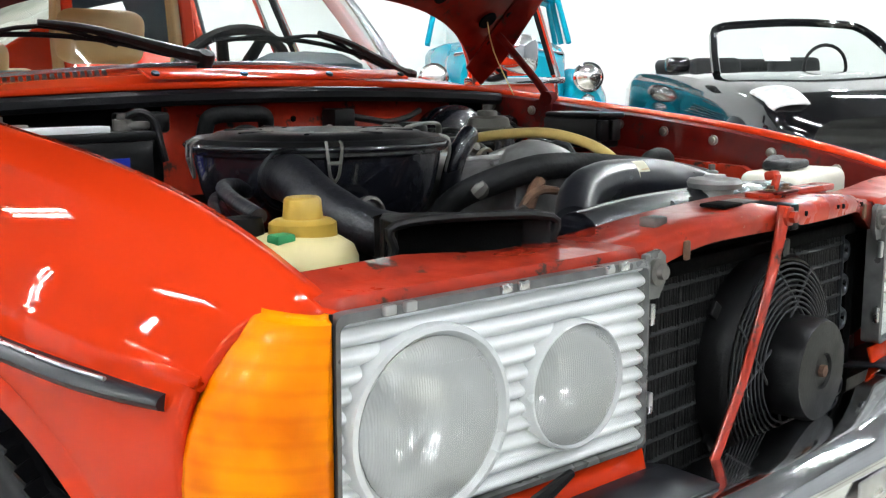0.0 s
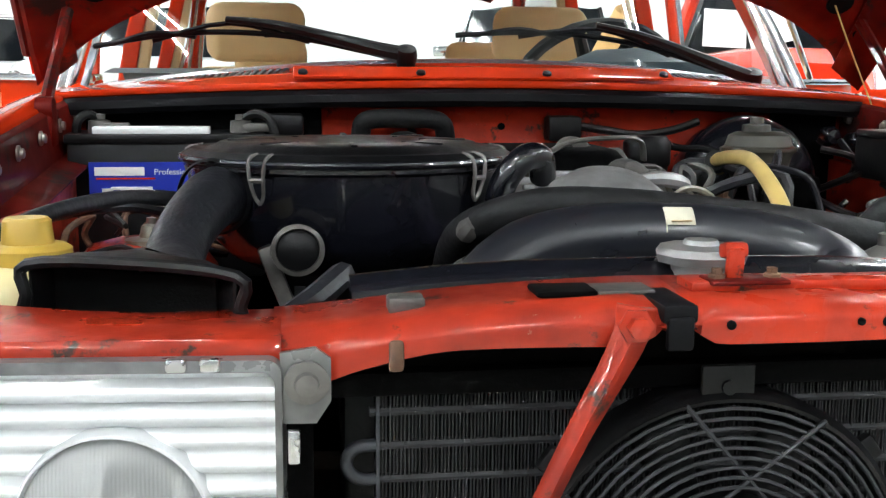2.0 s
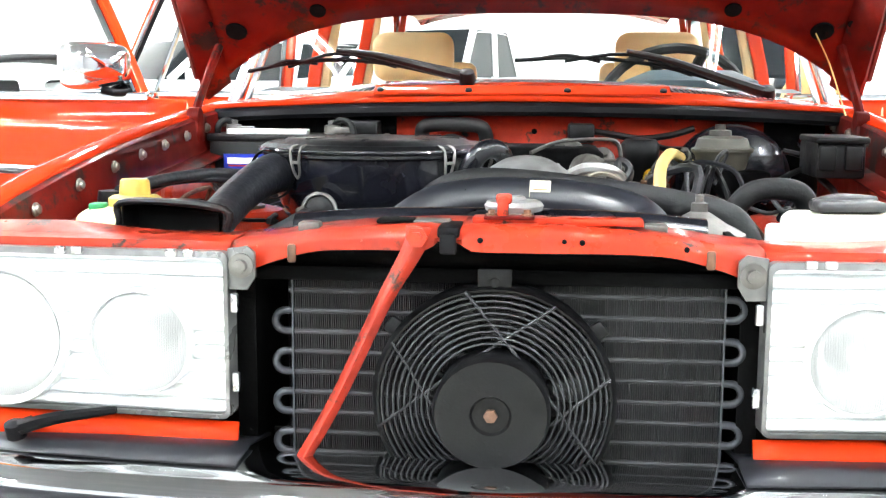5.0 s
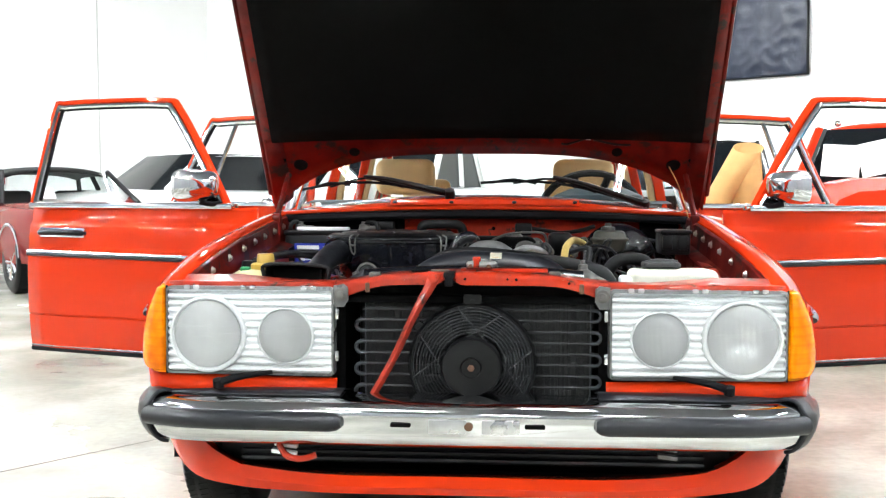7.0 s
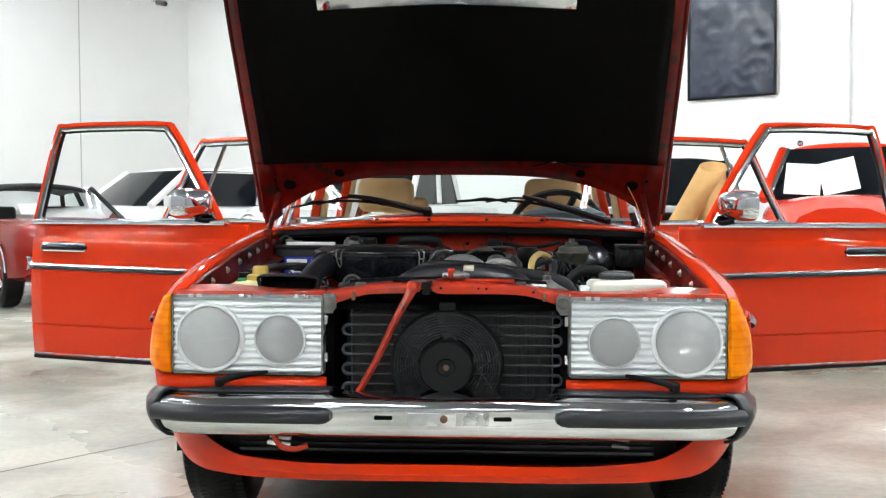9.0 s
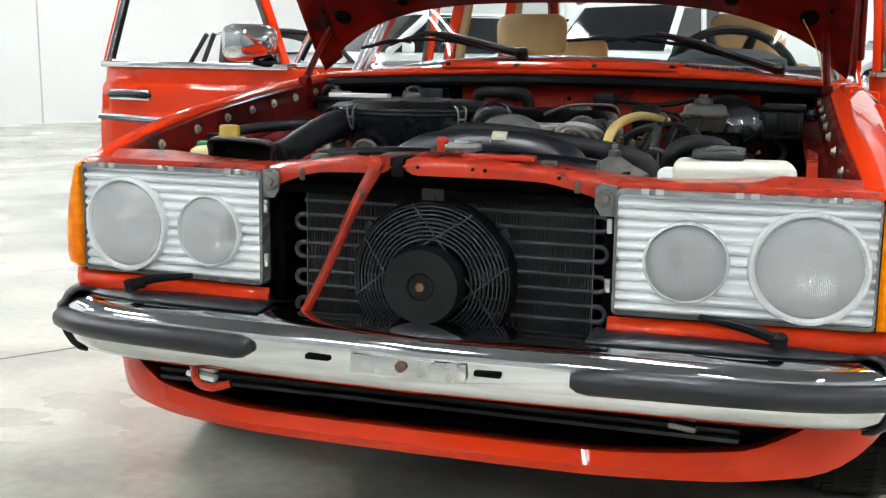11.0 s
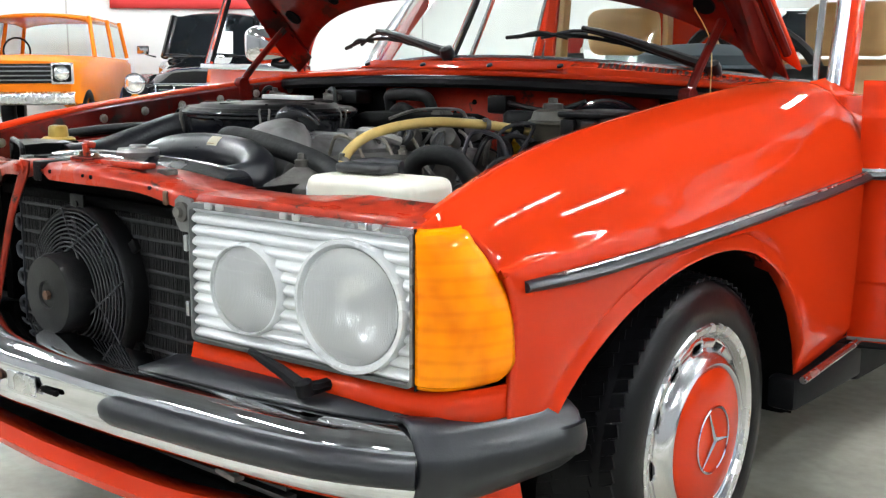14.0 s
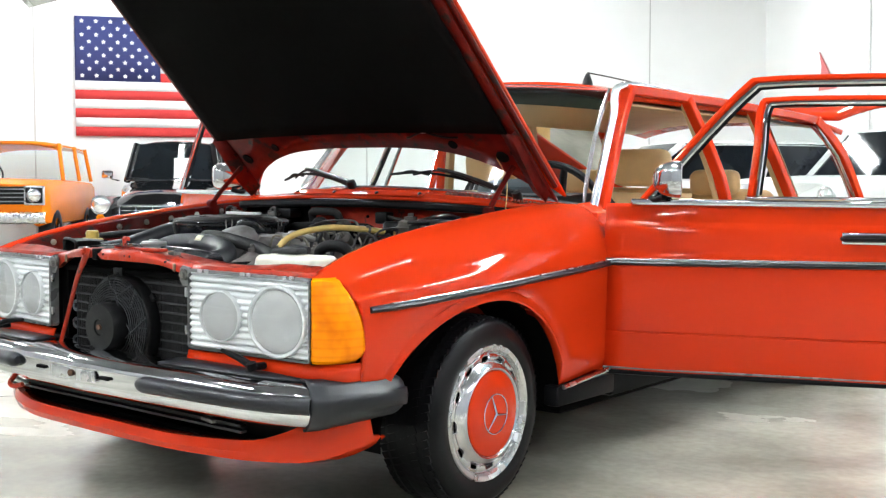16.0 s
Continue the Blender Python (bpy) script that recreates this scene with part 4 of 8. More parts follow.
# lower apron and the dark intake behind it
bm = bmesh.new()
rows = [[], [], [], [], []]
for x in np.linspace(-0.80, 0.80, 61):
    k = abs(x)
    y = smooth_of([0, 0.3, 0.5, 0.68, 0.78, 0.84], [-0.345, -0.32, -0.265, -0.17, -0.06, 0.02], k)
    top = smooth_of([0, 0.40, 0.55, 0.63, 0.72, 0.84], [0.297, 0.289, 0.292, 0.315, 0.365, 0.41], k)
    low = smooth_of([0, 0.4, 0.55, 0.65, 0.72, 0.77, 0.84], [0.242, 0.232, 0.226, 0.226, 0.237, 0.264, 0.345], k)
    for row, p in zip(rows, [(x, y + 0.04, top - 0.002), (x, y, top), (x, y - 0.010, top * 0.55 + low * 0.45), (x, y + 0.002, low + 0.01), (x, y + 0.05, low)]):
        row.append(p)
sheet(bm, rows)
thick(part("front_apron", bm, RED, CAR), 0.008)
bm = bmesh.new()
box(bm, (0, -0.14, 0.33), (1.26, 0.02, 0.16))
intake = part("lower_intake", bm, BLACK_PLASTIC, CAR, smooth=False)
# dark sheet added behind the apron so the lit floor stays hidden
bm = bmesh.new()
rows = [[], [], [], []]
for x in np.linspace(-0.74, 0.74, 31):
    k = abs(x)
    y = smooth_of([0, 0.3, 0.5, 0.68, 0.78, 0.84], [-0.345, -0.32, -0.265, -0.17, -0.06, 0.02], k)
    for row, p in zip(rows, [(x, y + 0.035, 0.270), (x, y + 0.07, 0.268), (x, max(y + 0.10, -0.13), 0.272), (x, max(y + 0.11, -0.125), 0.47)]):
        row.append(p)
sheet(bm, rows)
thick(part("intake_closing_sheet", bm, BLACK_PLASTIC, CAR), 0.004)
for z in (0.318, 0.335, 0.352):
    bm = bmesh.new()
    box(bm, (0, -0.26, z), (1.10, 0.02, 0.007))
    part("slat", bm, TUBE_GREY if z < 0.32 else BLACK_PLASTIC, intake, smooth=False)
for x, z, w in ((-0.43, 0.375, 0.05), (-0.435, 0.358, 0.055), (-0.44, 0.34, 0.06), (0.46, 0.365, 0.045), (0.46, 0.345, 0.045)):
    bm = bmesh.new()
    box(bm, (x, -0.30, z), (w, 0.02, 0.010), (0, 8, 0), edge=0.002)
    part("bracket", bm, WHITE_PAPER if x < 0 else ALU_DIRTY, intake)
bm = bmesh.new()
tube(bm, [(-0.45, -0.31, 0.36), (-0.425, -0.345, 0.342), (-0.39, -0.352, 0.336), (-0.355, -0.345, 0.345)], 0.008, seg=8)
part("tow_eye", bm, RED_WORN, CAR)

# engine bay shell
for s in (1, -1):
    bm = bmesh.new()
    plate(bm, [(s * 0.63, y, z) for y, z in ((-0.12, 0.40), (-0.12, 0.66), (0.0, 0.70), (0.15, 0.765), (0.85, 0.80), (0.85, 0.38))], (s * 0.02, 0, 0))
    part("inner_fender", bm, RED_WORN, CAR, smooth=False)
    # dark plate added so the lower inner fender reads black
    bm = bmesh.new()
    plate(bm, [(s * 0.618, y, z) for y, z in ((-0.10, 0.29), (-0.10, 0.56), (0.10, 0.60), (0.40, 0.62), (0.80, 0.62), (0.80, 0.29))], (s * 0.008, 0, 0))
    part("dark_fender_fill", bm, DARK, CAR, "dark plate added over the lower inner fender", smooth=False)
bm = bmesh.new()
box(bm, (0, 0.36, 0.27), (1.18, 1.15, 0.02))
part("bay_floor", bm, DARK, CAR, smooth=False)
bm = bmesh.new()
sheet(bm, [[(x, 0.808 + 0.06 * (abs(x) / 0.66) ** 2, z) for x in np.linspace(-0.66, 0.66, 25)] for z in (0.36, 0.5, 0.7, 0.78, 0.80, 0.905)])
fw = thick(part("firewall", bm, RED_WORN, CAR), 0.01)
# dark sheet added where the lower bay is a black void
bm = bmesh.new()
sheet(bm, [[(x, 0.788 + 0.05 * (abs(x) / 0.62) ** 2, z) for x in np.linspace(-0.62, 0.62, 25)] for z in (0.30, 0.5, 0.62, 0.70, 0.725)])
thick(part("dark_firewall_fill", bm, DARK, CAR, "dark sheet added over the lower firewall"), 0.008)
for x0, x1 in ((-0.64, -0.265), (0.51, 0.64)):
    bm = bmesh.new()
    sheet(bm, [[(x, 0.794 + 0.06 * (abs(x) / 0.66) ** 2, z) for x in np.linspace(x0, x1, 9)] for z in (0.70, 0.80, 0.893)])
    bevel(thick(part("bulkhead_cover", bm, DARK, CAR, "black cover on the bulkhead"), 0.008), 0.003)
# unseen plate under the body, added to deepen its shadow on the floor
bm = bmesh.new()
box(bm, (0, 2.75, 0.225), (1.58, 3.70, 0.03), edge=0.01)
part("floor_pan", bm, DARK, CAR, "unseen black floor pan added to block light")

# bonnet, raised
HOOD_A = radians(45)


def hood_pt(x, d, up=0.0):
    """x across, d metres from the hinge line towards the nose along the bonnet, up off its underside."""
    y0, z0 = 0.940, 0.950
    return Vector((x, y0 - d * math.cos(HOOD_A) - up * math.sin(HOOD_A) * -1, z0 + d * math.sin(HOOD_A) + up * math.cos(HOOD_A)))


def hood_rear(x):
    return -0.035 + 0.245 * (1 - min(1, abs(x) / 0.70) ** 3.8)


def hood_front(x):
    return 1.225 + 0.03 * (1 - (x / 0.62) ** 2)


def hood_half(d):
    return smooth_of([0.0, 0.3, 0.8, 1.25], [0.748, 0.738, 0.725, 0.705], d)


hood = new("bonnet")
hood.parent = CAR
hood["label"] = "raised red bonnet with black felt underside"


def hood_grid(inset, up, crown, n=33, m=17, rear=0.0, front=0.0, flat_rear=None):
    rows = []
    for j in range(m):
        t = j / (m - 1)
        row = []
        for i in range(n):
            e = -1 + 2 * i / (n - 1)
            d0, d1 = (hood_rear(e * 0.70) + rear if flat_rear is None else flat_rear), hood_front(e * 0.62) - front
            d = d0 + (d1 - d0) * t
            x = e * (hood_half(d) - inset)
            row.append(hood_pt(x, d, up + crown * (1 - e * e) + 0.02 * (0 if t < 0.85 else -((t - 0.85) / 0.15) ** 2)))
        rows.append(row)
    return rows


bm = bmesh.new()
sheet(bm, hood_grid(0, 0.022, 0.03))
thick(part("outer_panel", bm, RED, hood), 0.01, 1.0)
# the underside takes the darkened red, its shade put into the colour
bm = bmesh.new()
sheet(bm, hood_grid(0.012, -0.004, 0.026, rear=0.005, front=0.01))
inner = thick(part("inner_panel", bm, RED_SHADED_GRIMY, hood), 0.006)
bm = bmesh.new()
sheet(bm, hood_grid(0.045, -0.016, 0.024, front=0.06, flat_rear=0.300))
thick(part("felt_pad", bm, BLACK_MATTE, hood, "black felt sound pad"), 0.008)
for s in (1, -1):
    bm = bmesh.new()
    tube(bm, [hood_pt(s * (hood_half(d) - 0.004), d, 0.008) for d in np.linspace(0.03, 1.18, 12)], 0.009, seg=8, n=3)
    part("edge_rim", bm, RED_SHADED_GRIMY, hood)
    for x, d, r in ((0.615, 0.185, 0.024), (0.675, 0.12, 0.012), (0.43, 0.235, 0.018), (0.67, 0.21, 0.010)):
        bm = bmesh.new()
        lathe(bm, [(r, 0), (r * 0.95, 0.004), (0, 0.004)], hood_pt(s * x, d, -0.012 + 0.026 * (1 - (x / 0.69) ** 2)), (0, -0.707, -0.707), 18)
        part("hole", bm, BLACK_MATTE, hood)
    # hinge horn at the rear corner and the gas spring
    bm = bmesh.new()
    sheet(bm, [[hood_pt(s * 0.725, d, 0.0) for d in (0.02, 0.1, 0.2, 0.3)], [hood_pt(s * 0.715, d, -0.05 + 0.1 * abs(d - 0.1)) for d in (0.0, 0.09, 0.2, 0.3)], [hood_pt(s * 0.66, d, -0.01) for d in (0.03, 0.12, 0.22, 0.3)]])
    thick(part("hinge_horn", bm, RED_SHADED_GRIMY, hood), 0.006)
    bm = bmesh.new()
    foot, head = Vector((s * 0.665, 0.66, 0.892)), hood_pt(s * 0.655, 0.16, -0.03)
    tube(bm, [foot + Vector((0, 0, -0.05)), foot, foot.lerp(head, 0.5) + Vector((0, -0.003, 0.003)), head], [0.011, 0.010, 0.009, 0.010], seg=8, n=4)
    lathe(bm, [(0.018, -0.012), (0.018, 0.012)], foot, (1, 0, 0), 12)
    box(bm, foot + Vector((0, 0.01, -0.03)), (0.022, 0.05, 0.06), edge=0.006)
    part("hinge_arm", bm, RED_SHADED_GRIMY, CAR)
bm = bmesh.new()
tube(bm, [hood_pt(0.60, 0.19, -0.02), (0.635, 0.80, 1.00), (0.66, 0.76, 0.90)], 0.0014, seg=6, n=6)
part("washer_hose", bm, YELLOW_HOSE, CAR)
bm = bmesh.new()
box(bm, hood_pt(0.331, 0.297, 0.012), (0.028, 0.014, 0.022), (45, 0, 0), edge=0.004)
part("lamp_holder", bm, WHITE_PAPER, hood)
bm = bmesh.new()
tube(bm, [hood_pt(0.33, 0.30, 0.0), hood_pt(0.27, 0.28, -0.006), hood_pt(0.25, 0.27, 0.006)], 0.004, seg=6)
tube(bm, [hood_pt(0.35, 0.295, 0.0), hood_pt(0.42, 0.28, -0.008), hood_pt(0.47, 0.27, 0.0)], 0.004, seg=6)
part("wire", bm, BLACK_PLASTIC, hood)
# grille that rises with the bonnet
bm = bmesh.new()
gy, gz = -math.sin(radians(53)), -math.cos(radians(53))
def grille_pt(x, h, f=0.0):
    p = hood_pt(x, hood_front(x) - 0.03, 0.0)
    return p + Vector((0, gy * h, gz * h)) + Vector((0, -gz * f, gy * f)) * -1
rows = []
for h, f in ((0.02, 0.0), (0.47, 0.0), (0.495, 0.006), (0.50, 0.03), (0.47, 0.04)):
    rows.append([grille_pt(x, h - 0.02 * (1 - abs(x) / 0.34), f) for x in np.linspace(-0.335, 0.335, 21)])
sheet(bm, rows)
thick(part("grille_surround", bm, CHROME, hood, "chrome radiator grille surround"), 0.006)
for k in range(12):
    bm = bmesh.new()
    h = 0.04 + k * 0.029
    tube(bm, [grille_pt(x, h, -0.012) for x in (-0.31, 0, 0.31)], 0.004, seg=6, n=2)
    part("grille_bar", bm, CHROME_DULL, hood)

CHROME_SOFT = mat("bright_trim", (0.74, 0.74, 0.76), 0.22, 1.0)

# cowl, seal, wipers, windscreen
def cowl_y(x):
    return 0.865 + 0.30 * (abs(x) / 0.70) ** 2.4


def cowl_z(x):
    return 0.962 - 0.055 * (abs(x) / 0.70) ** 2


xs = np.linspace(-0.70, 0.70, 41)
bm = bmesh.new()
sheet(bm, [[(x, 0.753 + 0.06 * (x / 0.7) ** 2, 0.926 - 0.022 * (x / 0.7) ** 2) for x in xs], [(x, 0.757 + 0.06 * (x / 0.7) ** 2, 0.937 - 0.025 * (x / 0.7) ** 2) for x in xs],
            [(x, 0.795 + 0.11 * (x / 0.7) ** 2, 0.953 - 0.036 * (x / 0.7) ** 2) for x in xs], [(x, cowl_y(x), cowl_z(x)) for x in xs]])
cowl = thick(part("cowl_panel", bm, RED, CAR), 0.006)
bm = bmesh.new()
box(bm, (0, 0.778, 0.9488), (0.62, 0.045, 0.005), (22, 0, 0), edge=0.002)
part("cover_plate", bm, RED, cowl)
for x in (-0.295, -0.108, 0.098, 0.295):
    bm = bmesh.new()
    lathe(bm, [(0.008, 0), (0.007, 0.004), (0, 0.005)], (x, 0.767, 0.948), (0, -0.5, 0.85), 10)
    part("plug", bm, BLACK_PLASTIC, cowl)
for s in (1, -1):
    for k in range(26):
        x = 0.325 + k * 0.0125
        bm = bmesh.new()
        y0 = 0.852 + 0.16 * (x / 0.7) ** 2.2
        box(bm, (s * x, y0, cowl_z(x) - 0.004), (0.007, 0.034, 0.010), (18, 0, s * 24), edge=0.0)
        part("vent_louvre", bm, BLACK_PLASTIC, cowl, smooth=False)
    bm = bmesh.new()
    sheet(bm, [[(s * x, 0.832 + 0.14 * (x / 0.7) ** 2.2, cowl_z(x) - 0.0075) for x in np.linspace(0.32, 0.66, 12)], [(s * x, 0.872 + 0.18 * (x / 0.7) ** 2.2, cowl_z(x) - 0.001) for x in np.linspace(0.32, 0.66, 12)]])
    part("vent_mesh", bm, BLACK_MATTE, cowl)
bm = bmesh.new()
prof = [(0.012, 0.914), (-0.006, 0.917), (-0.016, 0.910), (-0.018, 0.898), (-0.012, 0.890), (0.004, 0.888), (0.02, 0.892)]
sheet(bm, [[(x, 0.755 + 0.06 * (x / 0.68) ** 2 + d, z + 0.006 - 0.020 * (x / 0.68) ** 2) for x in np.linspace(-0.685, 0.685, 31)] for d, z in prof])
thick(part("cowl_seal", bm, RUBBER_BLACK, CAR, "black rubber bulkhead seal"), 0.004)


def glass_pt(e, t, off=0.0):
    """Windscreen: e -1..1 across, t 0 bottom to 1 top."""
    xb, xt = 0.70 * e, 0.600 * e
    yb, zb = cowl_y(xb) + 0.012, cowl_z(xb) + 0.004
    yt, zt = 1.435 + 0.080 * e * e, 1.382 - 0.034 * e * e
    bow = 0.03 * math.sin(math.pi * t)
    return Vector((xb + (xt - xb) * t, yb + (yt - yb) * t - bow * 0.6 - off * 0.6, zb + (zt - zb) * t + bow * 0.6 + off))


bm = bmesh.new()
sheet(bm, [[glass_pt(-1 + i / 12, j / 10) for i in range(25)] for j in range(11)])
ws = part("windscreen", bm, GLASS, CAR, "clear laminated windscreen")
ws.visible_shadow = False
bm = bmesh.new()
sheet(bm, [[glass_pt(-1 + i / 12, 0.80 + 0.19 * j / 3, -0.004) for i in range(25)] for j in range(4)])
band = part("sun_band", bm, glass_mat("blue_sun_band", (0.10, 0.20, 0.30), 1.1), CAR, "blue tinted sun band in the windscreen")
band.visible_shadow = False
bm = bmesh.new()
edge = [glass_pt(-1 + i / 10, 0) for i in range(21)] + [glass_pt(1, j / 8) for j in range(1, 9)] + [glass_pt(1 - i / 10, 1) for i in range(1, 21)] + [glass_pt(-1, 1 - j / 8) for j in range(1, 8)]
tube(bm, edge, 0.0085, seg=8, n=1, closed=True)
part("windscreen_trim", bm, CHROME_SOFT, CAR, "chrome windscreen trim")
for pv, end in ((Vector((-0.120, 0.872, 0.978)), Vector((-0.655, 1.045, 0.992))), (Vector((0.545, 0.992, 0.945)), Vector((-0.02, 0.985, 1.018)))):
    rise = Vector((0, -0.022, 0.030))
    def on(t, up):
        return pv.lerp(end, t) + rise * up
    bm = bmesh.new()
    tube(bm, [pv, on(0.10, 0.35), on(0.20, 0.75), on(0.40, 1.5), on(0.56, 1.75)], [0.015, 0.013, 0.011, 0.008, 0.006], seg=8, n=5)
    lathe(bm, [(0.017, -0.02), (0.019, 0.0), (0.016, 0.014), (0, 0.018)], pv, (0, -0.5, 0.85), 12)
    part("wiper_arm", bm, BLACK_PLASTIC, CAR)
    bm = bmesh.new()
    tube(bm, [on(0.12, 0.15), on(0.34, 0.85), on(0.56, 1.05), on(0.78, 0.75), end], 0.0055, seg=6, n=6)
    for t0, t1, lift in ((0.30, 0.80, 1.55), (0.18, 0.44, 1.0), (0.66, 0.94, 0.9)):
        tube(bm, [on(t0, np.interp(t0, (0.12, 0.5, 1), (0.2, 1.05, 0))), on((t0 + t1) / 2, lift), on(t1, np.interp(t1, (0.12, 0.5, 1), (0.2, 1.05, 0)))], 0.0045, seg=6, n=4)
    part("wiper_blade", bm, RUBBER_BLACK, CAR)

# roof, pillars and cabin shell
ROOF_Y = [1.50, 2.1, 2.9, 3.6, 4.12]
bm = bmesh.new()
rows = []
for y in np.linspace(1.47, 4.10, 22):
    row = []
    for i in range(17):
        e = -1 + i / 8
        drop = 0.035 * max(0, (1.75 - y) / 0.3) ** 2 * 0.5 + 0.04 * max(0, (y - 3.4) / 0.7) ** 2
        yy = y + (0.075 * e * e if y < 1.6 else 0)
        row.append((0.615 * e, yy, 1.416 - 0.068 * abs(e) ** 3 - drop))
    rows.append(row)
sheet(bm, rows)
thick(part("roof", bm, RED, CAR), 0.03)
bm = bmesh.new()
sheet(bm, [[(0.60 * (-1 + i / 6), y, 1.368 - 0.06 * abs(-1 + i / 6) ** 3) for i in range(13)] for y in np.linspace(1.58, 4.05, 8)])
thick(part("headliner", bm, TAN_DARK, CAR, "tan cloth headliner"), 0.01)


def beam(name, pts, w, d, material, parent, n=4, label=""):
    """A pillar of flat section along a line of points in a side plane: w along the car, d across."""
    bm = bmesh.new()
    line = spline(pts, n)
    rows = []
    for i, p in enumerate(line):
        t = (line[min(i + 1, len(line) - 1)] - line[max(i - 1, 0)]).normalized()
        n2 = Vector((0, -t.z, t.y)).normalized() if abs(t.x) < 0.95 else Vector((0, 0, 1))
        rows.append([p + n2 * w / 2 + Vector((d / 2, 0, 0)), p - n2 * w / 2 + Vector((d / 2, 0, 0)), p - n2 * w / 2 - Vector((d / 2, 0, 0)), p + n2 * w / 2 - Vector((d / 2, 0, 0))])
    sheet(bm, rows, closed=True)
    bm.faces.new([v for v in bm.verts][:4])
    bm.faces.new([v for v in bm.verts][-4:])
    return bevel(part(name, bm, material, parent, label), 0.006)


for s in (1, -1):
    beam("a_pillar", [(s * 0.742, 1.225, 0.89), (s * 0.712, 1.335, 1.043), (s * 0.667, 1.485, 1.230), (s * 0.636, 1.61, 1.360)], 0.04, 0.045, RED, CAR)
    bm = bmesh.new()
    tube(bm, [(s * 0.737, 1.185, 0.905), (s * 0.707, 1.292, 1.051), (s * 0.660, 1.447, 1.243), (s * 0.630, 1.575, 1.370), (s * 0.632, 2.2, 1.360), (s * 0.632, 3.0, 1.357), (s * 0.63, 3.55, 1.329), (s * 0.66, 3.80, 1.197), (s * 0.70, 4.02, 0.93)], 0.0165, seg=10, n=5)
    part("drip_rail", bm, CHROME_SOFT, CAR, "bright drip rail")
    beam("b_pillar", [(s * 0.775, 2.245, 0.30), (s * 0.765, 2.235, 0.90), (s * 0.63, 2.10, 1.362)], 0.042, 0.045, RED, CAR)
    beam("b_pillar_trim", [(s * 0.735, 2.255, 0.32), (s * 0.725, 2.245, 0.90), (s * 0.61, 2.12, 1.351)], 0.045, 0.03, TAN_DARK, CAR)
    beam("c_pillar", [(s * 0.76, 3.02, 0.88), (s * 0.70, 2.93, 1.098), (s * 0.63, 2.80, 1.351)], 0.048, 0.045, RED, CAR)
    beam("c_pillar_trim", [(s * 0.725, 3.03, 0.88), (s * 0.665, 2.94, 1.098), (s * 0.61, 2.81, 1.340)], 0.05, 0.03, TAN_DARK, CAR)
    beam("d_pillar", [(s * 0.74, 4.02, 0.90), (s * 0.69, 3.84, 1.164), (s * 0.63, 3.60, 1.340)], 0.06, 0.05, RED, CAR)
    beam("roof_rail", [(s * 0.625, 1.58, 1.357), (s * 0.625, 2.6, 1.357), (s * 0.625, 3.62, 1.340)], 0.04, 0.05, RED, CAR, n=2)
    # quarter glass and its bright frame
    bm = bmesh.new()
    q = [(s * 0.762, 3.07, 0.905), (s * 0.742, 3.96, 0.905), (s * 0.69, 3.79, 1.153), (s * 0.645, 3.58, 1.312), (s * 0.645, 2.90, 1.323)]
    bm.faces.new([bm.verts.new(p) for p in q])
    g = part("quarter_glass", bm, GLASS, CAR)
    g.visible_shadow = False
    bm = bmesh.new()
    tube(bm, q, 0.009, seg=6, n=1, closed=True)
    part("quarter_trim", bm, CHROME, CAR)
    # rear quarter panel with wheel opening
    bm = bmesh.new()
    rows = []
    for y in np.linspace(2.98, 4.25, 36):
        u = (y - 3.18) / 0.345
        low = max(0.30, 0.285 + 0.335 * math.sqrt(1 - u * u)) if abs(u) < 1 else 0.30
        tail = max(0, (y - 3.9) / 0.35) ** 2 * 0.06
        rows.append([(s * (0.755 - tail), y, 0.905), (s * (0.80 - tail), y, 0.89), (s * (0.855 - tail), y, 0.80), (s * (0.868 - tail), y, 0.70), (s * (0.866 - tail), y, max(0.62, low + 0.01)), (s * (0.85 - tail), y, low)])
    sheet(bm, rows)
    thick(part("quarter_panel", bm, RED, CAR), 0.02)
bm = bmesh.new()
box(bm, (0, 4.24, 0.60), (1.5, 0.06, 0.55), edge=0.02)
part("tail_panel", bm, RED, CAR)
bm = bmesh.new()
box(bm, (0, 2.55, 0.27), (1.60, 3.3, 0.05))
part("floor_pan", bm, TAN_DARK, CAR, smooth=False)
# raised tailgate
bm = bmesh.new()
rows = []
for t in np.linspace(0, 1, 8):
    rows.append([(0.60 * e * (1 + 0.12 * t), 4.06 + 0.85 * t, 1.388 + 0.13 * math.sin(t * 1.4) + 0.02 * (1 - e * e)) for e in np.linspace(-1, 1, 9)])
sheet(bm, rows)
thick(part("tailgate", bm, RED, CAR), 0.03)
bm = bmesh.new()
box(bm, (0, 4.42, 1.445), (1.05, 0.48, 0.012), (8, 0, 0), edge=0.004)
part("tailgate_glass", bm, BLACK_GLOSS, CAR, "dark tailgate window")
bm = bmesh.new()
box(bm, (0, 4.75, 1.450), (1.0, 0.2, 0.012), (5, 0, 0), edge=0.004)
part("tailgate_lining", bm, TAN_DARK, CAR)
# aerial on the roof
bm = bmesh.new()
lathe(bm, [(0.022, 0), (0.018, 0.02), (0.008, 0.045), (0, 0.05)], (0.42, 1.66, 1.389), (0, 0, 1), 12)
tube(bm, [(0.42, 1.66, 1.439), (0.43, 1.85, 1.433), (0.44, 2.15, 1.419)], 0.003, seg=6)
part("aerial", bm, BLACK_PLASTIC, CAR)

